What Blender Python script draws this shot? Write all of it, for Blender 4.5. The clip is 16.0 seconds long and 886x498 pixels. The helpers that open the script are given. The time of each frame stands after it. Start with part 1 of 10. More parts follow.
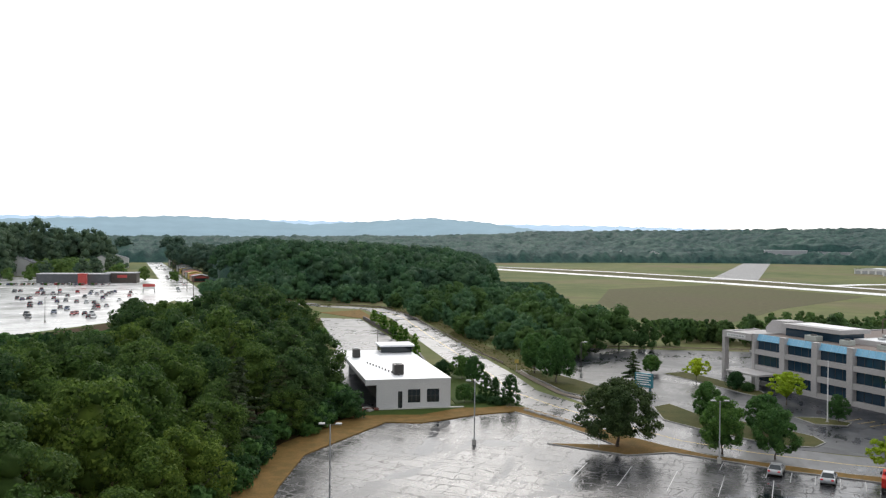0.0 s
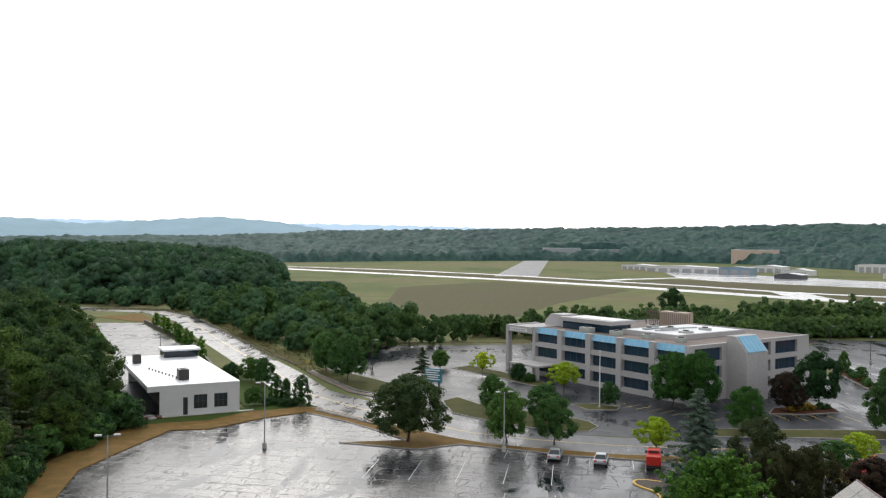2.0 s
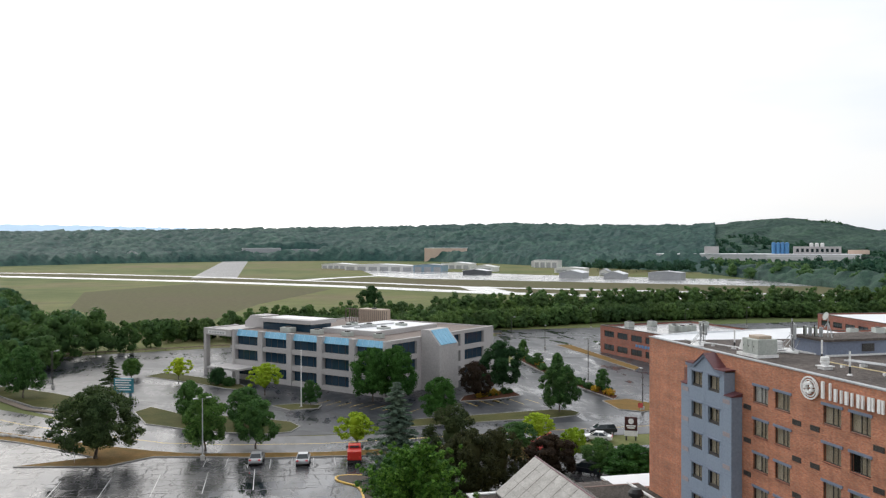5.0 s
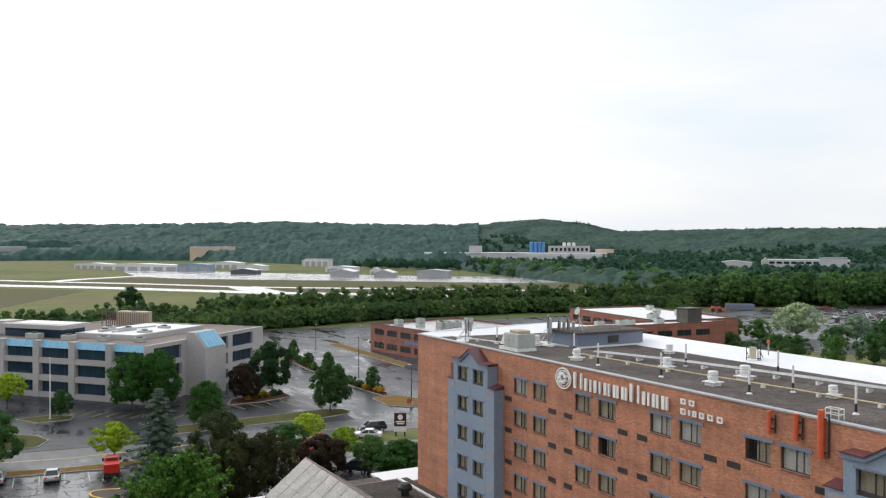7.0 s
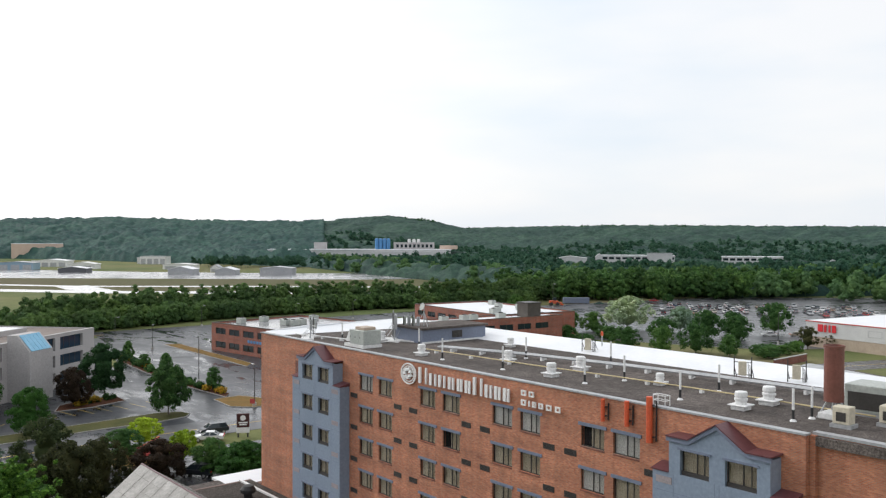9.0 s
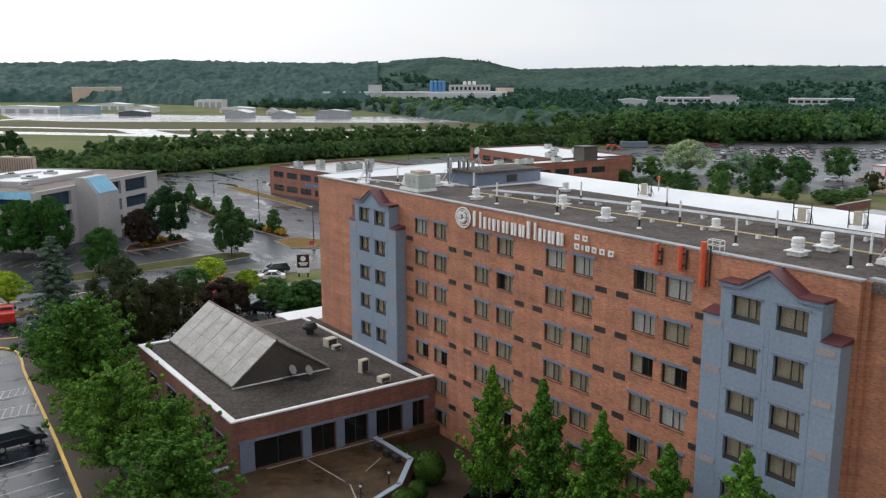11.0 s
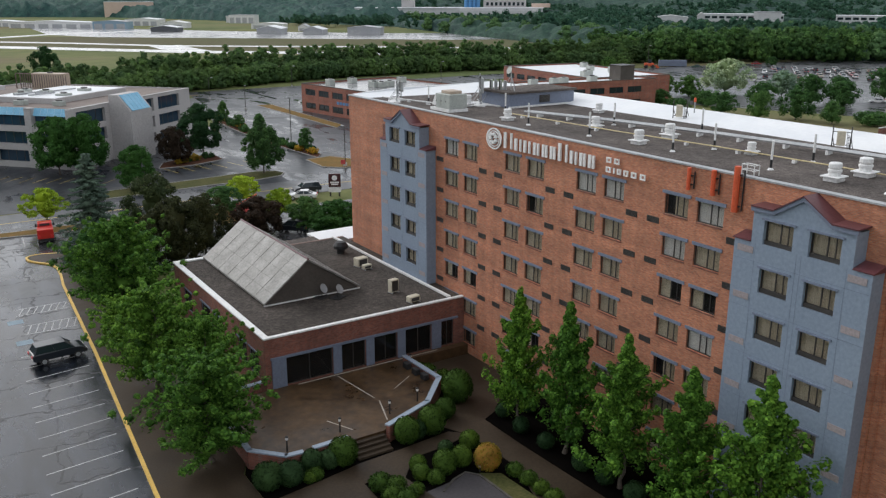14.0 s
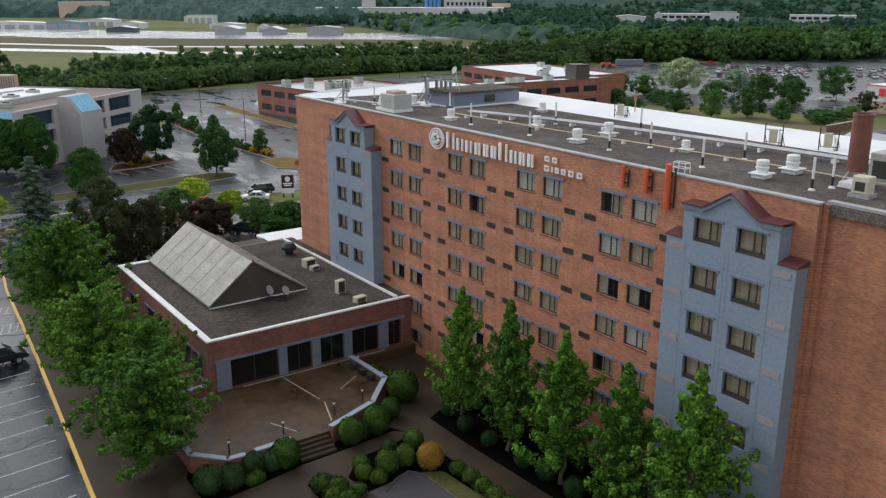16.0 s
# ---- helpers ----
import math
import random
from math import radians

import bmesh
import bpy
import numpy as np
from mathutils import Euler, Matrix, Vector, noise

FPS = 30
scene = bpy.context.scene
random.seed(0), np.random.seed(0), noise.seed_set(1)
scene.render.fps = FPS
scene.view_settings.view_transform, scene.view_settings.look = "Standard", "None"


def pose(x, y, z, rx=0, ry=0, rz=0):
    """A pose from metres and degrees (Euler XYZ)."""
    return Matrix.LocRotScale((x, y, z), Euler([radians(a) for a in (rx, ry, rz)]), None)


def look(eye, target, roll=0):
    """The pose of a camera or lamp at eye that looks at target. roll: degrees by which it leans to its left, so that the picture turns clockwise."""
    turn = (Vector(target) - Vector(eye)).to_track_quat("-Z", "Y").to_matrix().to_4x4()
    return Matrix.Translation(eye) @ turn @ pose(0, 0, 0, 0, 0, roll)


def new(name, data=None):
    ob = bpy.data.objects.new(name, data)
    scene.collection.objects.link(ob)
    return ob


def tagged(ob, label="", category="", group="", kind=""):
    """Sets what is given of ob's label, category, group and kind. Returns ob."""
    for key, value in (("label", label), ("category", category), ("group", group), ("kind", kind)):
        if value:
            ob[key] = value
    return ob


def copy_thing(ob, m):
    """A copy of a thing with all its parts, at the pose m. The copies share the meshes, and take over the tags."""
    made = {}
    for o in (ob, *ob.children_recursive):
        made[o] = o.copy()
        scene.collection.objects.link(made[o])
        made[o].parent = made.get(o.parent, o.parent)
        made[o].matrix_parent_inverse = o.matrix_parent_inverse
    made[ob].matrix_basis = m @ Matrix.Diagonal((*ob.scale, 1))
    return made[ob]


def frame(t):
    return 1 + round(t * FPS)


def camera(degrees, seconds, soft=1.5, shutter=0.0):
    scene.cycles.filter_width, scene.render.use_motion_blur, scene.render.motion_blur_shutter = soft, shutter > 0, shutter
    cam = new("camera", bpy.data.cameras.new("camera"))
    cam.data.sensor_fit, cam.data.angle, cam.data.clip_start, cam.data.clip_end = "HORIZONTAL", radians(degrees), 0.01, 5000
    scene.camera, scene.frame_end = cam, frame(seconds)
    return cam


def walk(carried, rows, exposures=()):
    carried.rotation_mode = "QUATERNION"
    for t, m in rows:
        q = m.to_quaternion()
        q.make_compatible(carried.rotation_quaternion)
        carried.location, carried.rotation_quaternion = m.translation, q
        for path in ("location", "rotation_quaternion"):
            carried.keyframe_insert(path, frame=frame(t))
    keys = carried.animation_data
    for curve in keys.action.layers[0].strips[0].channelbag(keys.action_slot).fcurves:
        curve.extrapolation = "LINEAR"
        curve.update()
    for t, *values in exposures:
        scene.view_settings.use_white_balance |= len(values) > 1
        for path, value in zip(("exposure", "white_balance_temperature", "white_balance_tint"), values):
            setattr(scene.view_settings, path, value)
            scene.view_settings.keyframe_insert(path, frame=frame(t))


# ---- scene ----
cam = camera(54.2, 16.0, soft=1.25)
PATH = [
    (0, (0.213, -0.647, 30.397), (-0.472, 1.232, 30.377), 0.6),
    (0.5, (0.186, -0.575, 30.388), (-0.379, 1.343, 30.369), 0.5),
    (1, (0.166, -0.497, 30.375), (-0.281, 1.453, 30.357), 0.4),
    (1.5, (0.155, -0.414, 30.358), (-0.181, 1.558, 30.339), 0.4),
    (2, (0.149, -0.331, 30.338), (-0.069, 1.657, 30.32), 0.4),
    (2.5, (0.153, -0.257, 30.318), (0.054, 1.741, 30.3), 0.3),
    (3, (0.163, -0.189, 30.303), (0.181, 1.811, 30.285), 0.3),
    (3.5, (0.177, -0.128, 30.29), (0.31, 1.867, 30.271), 0.3),
    (4, (0.204, -0.07, 30.284), (0.448, 1.915, 30.265), 0.2),
    (6.3, (0.317, 0.206, 30.35), (1.039, 2.071, 30.332), -0.0),
    (6.5, (0.325, 0.23, 30.351), (1.088, 2.078, 30.332), 0.1),
    (7, (0.34, 0.285, 30.351), (1.293, 2.043, 30.332), 0.1),
    (7.5, (0.347, 0.325, 30.347), (1.478, 1.974, 30.326), -0.0),
    (8, (0.358, 0.342, 30.341), (1.609, 1.903, 30.317), -0.1),
    (8.2, (0.362, 0.344, 30.341), (1.623, 1.895, 30.316), -0.2),
    (10.3, (0.404, 0.305, 30.366), (1.581, 1.92, 30.277), -0.2),
    (10.5, (0.406, 0.301, 30.368), (1.57, 1.918, 30.194), -0.2),
    (11, (0.409, 0.286, 30.382), (1.535, 1.894, 29.998), -0.1),
    (11.5, (0.411, 0.271, 30.405), (1.499, 1.853, 29.844), -0.0),
    (12, (0.414, 0.259, 30.434), (1.491, 1.848, 29.872), 0.0),
    (12.5, (0.424, 0.26, 30.461), (1.49, 1.857, 29.899), 0.1),
    (13, (0.444, 0.281, 30.484), (1.505, 1.88, 29.922), 0.1),
    (13.5, (0.496, 0.289, 30.498), (1.548, 1.894, 29.935), 0.1),
    (14, (0.605, 0.24, 30.512), (1.645, 1.853, 29.948), 0.0),
    (14.5, (0.81, 0.089, 30.524), (1.84, 1.708, 29.96), 0.0),
    (15, (1.106, -0.153, 30.534), (2.133, 1.468, 29.969), 0.0),
    (15.5, (1.466, -0.461, 30.54), (2.534, 1.133, 29.975), 0.0),
    (16, (1.853, -0.82, 30.548), (2.96, 0.747, 29.984), -0.0),
]
EXPOSURES = [(0.0, -0.24, 6430, 10), (4.2, -0.20, 6430, 10), (7.0, -0.14, 6400, 10), (8.2, -0.14, 6400, 10), (10.3, -0.2, 6330, 10), (11.5, -0.33, 6240, 10), (16.0, -0.34, 6240, 10)]
walk(cam, [(t, look(eye, target, roll)) for t, eye, target, roll in PATH], EXPOSURES)

# ---- sky and sun: bright overcast, the sun veiled ahead of the first view ----
SUN_EL, SUN_AZ = 30.0, -18.0     # degrees; azimuth to the right of +y
sun_dir = Vector((math.sin(radians(SUN_AZ)) * math.cos(radians(SUN_EL)),
                  math.cos(radians(SUN_AZ)) * math.cos(radians(SUN_EL)), math.sin(radians(SUN_EL))))
sun = new("sun", bpy.data.lights.new("sun", "SUN"))
sun.data.energy, sun.data.angle, sun.data.color = 1.15, radians(16), (1.0, 0.96, 0.90)
sun.matrix_basis = look(sun_dir * 400, (0, 0, 0))

world = bpy.data.worlds.new("overcast_sky")
scene.world = world
world.use_nodes = True
wn, wl = world.node_tree.nodes, world.node_tree.links
wn.clear()
w_out, w_bg = wn.new("ShaderNodeOutputWorld"), wn.new("ShaderNodeBackground")
w_sky = wn.new("ShaderNodeTexSky")
w_sky.sky_type, w_sky.sun_disc = "NISHITA", False
w_sky.sun_elevation, w_sky.sun_rotation = radians(SUN_EL), radians(SUN_AZ)
w_sky.dust_density, w_sky.air_density = 3.0, 1.0
w_tc = wn.new("ShaderNodeTexCoord")
w_map = wn.new("ShaderNodeMapping")
w_map.inputs["Scale"].default_value = (1.2, 1.2, 5.0)
w_noise = wn.new("ShaderNodeTexNoise")
w_noise.inputs["Scale"].default_value, w_noise.inputs["Detail"].default_value = 1.6, 6.0
w_dot = wn.new("ShaderNodeVectorMath")
w_dot.operation = "DOT_PRODUCT"
w_dot.inputs[1].default_value = sun_dir
w_pos = wn.new("ShaderNodeMath")           # the veil of cloud is brightest round the sun
w_pos.operation = "MAXIMUM"
w_pos.inputs[1].default_value = 0.0
w_pow = wn.new("ShaderNodeMath")
w_pow.operation = "POWER"
w_pow.inputs[1].default_value = 5.0
w_glow = wn.new("ShaderNodeMath")
w_glow.operation = "MULTIPLY_ADD"
w_glow.inputs[1].default_value, w_glow.inputs[2].default_value = 1.5, 1.22
w_ramp = wn.new("ShaderNodeValToRGB")
w_ramp.color_ramp.elements[0].position, w_ramp.color_ramp.elements[0].color = 0.30, (0.86, 0.92, 0.98, 1)
w_ramp.color_ramp.elements[1].position, w_ramp.color_ramp.elements[1].color = 0.50, (1.0, 1.0, 1.0, 1)
w_mul = wn.new("ShaderNodeVectorMath")
w_mul.operation = "SCALE"
w_skyk = wn.new("ShaderNodeVectorMath")
w_skyk.operation = "SCALE"
w_skyk.inputs["Scale"].default_value = 0.10
w_mix = wn.new("ShaderNodeMix")
w_mix.data_type = "RGBA"
w_mix.inputs["Factor"].default_value = 0.82
wl.new(w_tc.outputs["Generated"], w_map.inputs["Vector"])
wl.new(w_map.outputs["Vector"], w_noise.inputs["Vector"])
wl.new(w_tc.outputs["Generated"], w_dot.inputs[0])
wl.new(w_dot.outputs["Value"], w_pos.inputs[0])
wl.new(w_pos.outputs[0], w_pow.inputs[0])
wl.new(w_pow.outputs[0], w_glow.inputs[0])
wl.new(w_noise.outputs["Fac"], w_ramp.inputs["Fac"])
wl.new(w_ramp.outputs["Color"], w_mul.inputs[0])
wl.new(w_glow.outputs[0], w_mul.inputs["Scale"])
wl.new(w_sky.outputs["Color"], w_skyk.inputs[0])
wl.new(w_skyk.outputs["Vector"], w_mix.inputs["A"])
wl.new(w_mul.outputs["Vector"], w_mix.inputs["B"])
wl.new(w_mix.outputs["Result"], w_bg.inputs["Color"])
w_bg.inputs["Strength"].default_value = 1.0
wl.new(w_bg.outputs["Background"], w_out.inputs["Surface"])


# ---- materials ----
def base_mat(name):
    m = bpy.data.materials.new(name)
    m.use_nodes = True
    n, l = m.node_tree.nodes, m.node_tree.links
    b = n["Principled BSDF"]
    return m, n, l, b


def coords(n, l, scale=(1, 1, 1), space="Object"):
    tc, mp = n.new("ShaderNodeTexCoord"), n.new("ShaderNodeMapping")
    mp.inputs["Scale"].default_value = scale
    l.new(tc.outputs[space], mp.inputs["Vector"])
    return mp.outputs["Vector"]


def noise_node(n, l, vec, scale, detail=5.0, rough=0.6, warp=0.0):
    t = n.new("ShaderNodeTexNoise")
    t.inputs["Scale"].default_value, t.inputs["Detail"].default_value = scale, detail
    t.inputs["Roughness"].default_value, t.inputs["Distortion"].default_value = rough, warp
    l.new(vec, t.inputs["Vector"])
    return t.outputs["Fac"]


def ramp(n, l, fac, stops):
    r = n.new("ShaderNodeValToRGB")
    e = r.color_ramp.elements
    while len(e) < len(stops):
        e.new(0.5)
    for k, (p, c) in enumerate(stops):
        e[k].position = p
        e[k].color = (*c, 1) if not isinstance(c, float) else (c, c, c, 1)
    l.new(fac, r.inputs["Fac"])
    return r.outputs["Color"]


def mixc(n, l, fac, a, b, mode="MIX"):
    x = n.new("ShaderNodeMix")
    x.data_type, x.blend_type = "RGBA", mode
    for key, v in (("Factor", fac), ("A", a), ("B", b)):
        if isinstance(v, (int, float)):
            x.inputs[key].default_value = v
        elif isinstance(v, tuple):
            x.inputs[key].default_value = (*v, 1)
        else:
            l.new(v, x.inputs[key])
    return x.outputs["Result"]


def bump(n, l, b, height, strength=0.3, dist=0.02):
    u = n.new("ShaderNodeBump")
    u.inputs["Strength"].default_value, u.inputs["Distance"].default_value = strength, dist
    l.new(height, u.inputs["Height"])
    l.new(u.outputs["Normal"], b.inputs["Normal"])


def surface(name, c1, c2, big=0.3, fine=8.0, rough=0.7, rough2=None, metal=0.0, bumps=0.2, spec=0.5, worn=0.35):
    """A surface with slow stains and fine grain, in metres."""
    m, n, l, b = base_mat(name)
    v = coords(n, l)
    f1, f2 = noise_node(n, l, v, big, 4.0), noise_node(n, l, v, fine, 6.0)
    c = mixc(n, l, ramp(n, l, f1, [(0.35, 0.0), (0.65, 1.0)]), c1, c2)
    c = mixc(n, l, worn, c, ramp(n, l, f2, [(0.3, tuple(x * 0.6 for x in c1)), (0.7, tuple(min(1, x * 1.25) for x in c2))]))
    l.new(c, b.inputs["Base Color"])
    b.inputs["Metallic"].default_value = metal
    b.inputs["Specular IOR Level"].default_value = spec
    if rough2 is None:
        b.inputs["Roughness"].default_value = rough
    else:
        l.new(ramp(n, l, f1, [(0.35, float(rough)), (0.65, float(rough2))]), b.inputs["Roughness"])
    if bumps:
        bump(n, l, b, f2, bumps)
    return m


def wet_asphalt(name, dark, light, dry=0.30, seams=True, pools=True, net=1.0, ior=1.42, streak=(0.32, 0.7)):
    """Rain-wet asphalt: a water film with drier, rougher patches, standing pools, cracks and sealed seams."""
    m, n, l, b = base_mat(name)
    v = coords(n, l)
    patch = noise_node(n, l, v, 0.06, 6.0, 0.65, 0.6)
    st = n.new("ShaderNodeMapping")
    st.inputs["Scale"].default_value, st.inputs["Rotation"].default_value = (1.25, 0.3, 1.0), (0, 0, 0.25)
    l.new(v, st.inputs["Vector"])
    mid = noise_node(n, l, st.outputs["Vector"], 0.4, 6.0, 0.65, 0.3)
    grain = noise_node(n, l, v, 14.0, 4.0)
    c = mixc(n, l, ramp(n, l, patch, [(0.40, 0.0), (0.60, 1.0)]), dark, light)
    # streaks in the colour; sharpened on the near bays as patches of reflected sky
    c = mixc(n, l, 0.5, c, ramp(n, l, mid, [(streak[0], tuple(x * 0.35 for x in dark)), (streak[1], tuple(x * 1.7 for x in light))]))
    r = mixc(n, l, ramp(n, l, patch, [(0.36, 0.0), (0.60, 1.0)]), (0.05, 0.05, 0.05), (dry, dry, dry))
    r = mixc(n, l, ramp(n, l, mid, [(0.38, 0.0), (0.66, 1.0)]), r, (dry * 0.9,) * 3, "LIGHTEN")
    if pools:
        mp = n.new("ShaderNodeMapping")
        mp.inputs["Scale"].default_value, mp.inputs["Rotation"].default_value = (1.6, 0.5, 1.0), (0, 0, 0.5)
        l.new(v, mp.inputs["Vector"])
        pool = ramp(n, l, noise_node(n, l, mp.outputs["Vector"], 0.07, 5.0, 0.6, 0.8), [(0.56, 0.0), (0.62, 1.0)])
        r = mixc(n, l, pool, r, (0.03, 0.03, 0.03))
    if seams:
        w = n.new("ShaderNodeTexNoise")
        w.inputs["Scale"].default_value, w.inputs["Detail"].default_value = 0.5, 8.0
        l.new(v, w.inputs["Vector"])
        off = n.new("ShaderNodeVectorMath")
        off.operation = "MULTIPLY_ADD"
        l.new(w.outputs["Color"], off.inputs[0])
        off.inputs[1].default_value = (2.7, 2.7, 0)
        l.new(v, off.inputs[2])
        for bw, bh, wide, turn, lo in ((9.0, 2.9, 0.14, 0.10, 0.34), (2.7, 7.0, 0.10, 0.05, 0.42), (2.6, 1.4, 0.09, 0.16, 0.50)):
            mp = n.new("ShaderNodeMapping")
            mp.inputs["Rotation"].default_value, mp.inputs["Location"].default_value = (0, 0, turn), (bw, bh * 0.3, 0)
            l.new(off.outputs["Vector"], mp.inputs["Vector"])
            bk = n.new("ShaderNodeTexBrick")
            bk.inputs["Scale"].default_value, bk.inputs["Mortar Size"].default_value = 1.0, wide
            bk.inputs["Mortar Smooth"].default_value = 0.6
            bk.inputs["Brick Width"].default_value, bk.inputs["Row Height"].default_value = bw / net, bh / net
            bk.offset = 0.37
            l.new(mp.outputs["Vector"], bk.inputs["Vector"])
            keep = ramp(n, l, noise_node(n, l, v, 0.15 + wide, 5.0, 0.65), [(lo + 0.08 * (1 - net), 0.0), (lo + 0.1 + 0.08 * (1 - net), 1.0)])
            line = mixc(n, l, keep, (0.0, 0.0, 0.0), bk.outputs["Fac"])
            line = mixc(n, l, 0.62, (0.0, 0.0, 0.0), line)
            c = mixc(n, l, line, c, (0.009, 0.009, 0.010))
            r = mixc(n, l, line, r, (0.7, 0.7, 0.7))
    l.new(c, b.inputs["Base Color"])
    l.new(r, b.inputs["Roughness"])
    b.inputs["IOR"].default_value = ior
    bump(n, l, b, grain, 0.05, 0.004)
    return m


def brick_mat(name, c1, c2, mortar):
    m, n, l, b = base_mat(name)
    tc, sep, add, com = (n.new("ShaderNodeTexCoord"), n.new("ShaderNodeSeparateXYZ"), n.new("ShaderNodeMath"), n.new("ShaderNodeCombineXYZ"))
    l.new(tc.outputs["Object"], sep.inputs[0])
    l.new(sep.outputs["X"], add.inputs[0])
    l.new(sep.outputs["Y"], add.inputs[1])
    l.new(add.outputs[0], com.inputs["X"])
    l.new(sep.outputs["Z"], com.inputs["Y"])
    t = n.new("ShaderNodeTexBrick")
    t.inputs["Scale"].default_value = 1.0
    t.inputs["Brick Width"].default_value, t.inputs["Row Height"].default_value = 0.215, 0.075
    t.inputs["Mortar Size"].default_value, t.inputs["Mortar Smooth"].default_value = 0.011, 0.2
    t.inputs["Color1"].default_value, t.inputs["Color2"].default_value = (*c1, 1), (*c2, 1)
    t.inputs["Mortar"].default_value = (*mortar, 1)
    t.inputs["Bias"].default_value = 0.0
    l.new(com.outputs[0], t.inputs["Vector"])
    st = n.new("ShaderNodeMapping")
    st.inputs["Scale"].default_value = (0.16, 0.16, 0.9)
    l.new(tc.outputs["Object"], st.inputs["Vector"])
    f1 = noise_node(n, l, st.outputs["Vector"], 1.0, 6.0, 0.65)
    dr = n.new("ShaderNodeMapping")
    dr.inputs["Scale"].default_value = (1.3, 1.3, 0.10)
    l.new(tc.outputs["Object"], dr.inputs["Vector"])
    f3 = noise_node(n, l, dr.outputs["Vector"], 1.0, 4.0, 0.6)
    c = mixc(n, l, 0.75, t.outputs["Color"], ramp(n, l, f1, [(0.3, (0.62, 0.60, 0.60)), (0.7, (1.25, 1.2, 1.15))]), "MULTIPLY")
    c = mixc(n, l, 0.45, c, ramp(n, l, f3, [(0.35, (0.70, 0.68, 0.68)), (0.65, (1.18, 1.16, 1.15))]), "MULTIPLY")
    cr = n.new("ShaderNodeMapping")
    cr.inputs["Scale"].default_value = (1.6, 1.6, 13.0)
    l.new(tc.outputs["Object"], cr.inputs["Vector"])
    c = mixc(n, l, 0.4, c, ramp(n, l, noise_node(n, l, cr.outputs["Vector"], 1.0, 4.0, 0.7), [(0.34, (0.66, 0.63, 0.62)), (0.66, (1.26, 1.24, 1.24))]), "MULTIPLY")
    l.new(c, b.inputs["Base Color"])
    b.inputs["Roughness"].default_value = 0.78
    bump(n, l, b, t.outputs["Fac"], -0.35, 0.01)
    return m


def gravel_mat(name, c1, c2, c3):
    """Loose roof ballast: light and dark stones over damp stains."""
    m, n, l, b = base_mat(name)
    v = coords(n, l)
    f1, f2, f3 = noise_node(n, l, v, 0.22, 5.0, 0.65), noise_node(n, l, v, 2.6, 6.0, 0.8), noise_node(n, l, v, 9.0, 3.0, 0.7)
    c = ramp(n, l, f2, [(0.34, c1), (0.50, c2), (0.68, c3)])
    c = mixc(n, l, 0.5, c, ramp(n, l, f3, [(0.36, c1), (0.66, c3)]))
    c = mixc(n, l, 0.8, c, ramp(n, l, f1, [(0.34, (0.55, 0.54, 0.53)), (0.66, (1.25, 1.22, 1.2))]), "MULTIPLY")
    l.new(c, b.inputs["Base Color"])
    b.inputs["Roughness"].default_value, b.inputs["Specular IOR Level"].default_value = 0.9, 0.2
    bump(n, l, b, f2, 0.9, 0.08)
    return m


def glass_mat(name, tint=(0.02, 0.03, 0.035), rough=0.03, alpha=1.0):
    """Dark reflecting window glass; alpha under 1 lets what is behind show."""
    m, n, l, b = base_mat(name)
    b.inputs["Base Color"].default_value = (*tint, 1)
    b.inputs["Roughness"].default_value, b.inputs["IOR"].default_value = rough, 1.5
    v = coords(n, l)
    bump(n, l, b, noise_node(n, l, v, 0.7, 2.0), 0.05, 0.02)
    if alpha < 1:
        b.inputs["Alpha"].default_value = alpha
    return m


def leaf_mat(name, c1, c2, c3, trans=0.3, spec=0.12):
    """Foliage: every leaf a little different, tufts and whole trees lighter or darker."""
    m, n, l, b = base_mat(name)
    g, oi = n.new("ShaderNodeNewGeometry"), n.new("ShaderNodeObjectInfo")
    v = coords(n, l)
    f, f0 = noise_node(n, l, v, 0.6, 3.0), noise_node(n, l, v, 0.09, 2.0)
    c1, c2, c3 = ((c[0] * 1.26, c[1] * 1.5, c[2] * 1.75) for c in (c1, c2, c3))
    c = ramp(n, l, g.outputs["Random Per Island"], [(0.0, c1), (0.55, c2), (1.0, c3)])
    c = mixc(n, l, 0.6, c, ramp(n, l, f, [(0.3, (0.6, 0.66, 0.66)), (0.7, (1.3, 1.28, 1.1))]), "MULTIPLY")
    c = mixc(n, l, 0.7, c, ramp(n, l, f0, [(0.35, (0.72, 0.82, 0.85)), (0.65, (1.3, 1.2, 1.0))]), "MULTIPLY")
    c = mixc(n, l, 0.7, c, ramp(n, l, oi.outputs["Random"], [(0.0, (0.50, 0.62, 0.62)), (0.5, (0.95, 0.97, 0.97)), (1.0, (1.45, 1.3, 0.98))]), "MULTIPLY")
    l.new(c, b.inputs["Base Color"])
    b.inputs["Roughness"].default_value, b.inputs["Specular IOR Level"].default_value = 0.7, spec
    tr, mx = n.new("ShaderNodeBsdfTranslucent"), n.new("ShaderNodeMixShader")
    l.new(c, tr.inputs["Color"])
    mx.inputs["Fac"].default_value = trans
    l.new(b.outputs["BSDF"], mx.inputs[1])
    l.new(tr.outputs["BSDF"], mx.inputs[2])
    l.new(mx.outputs["Shader"], n["Material Output"].inputs["Surface"])
    return m


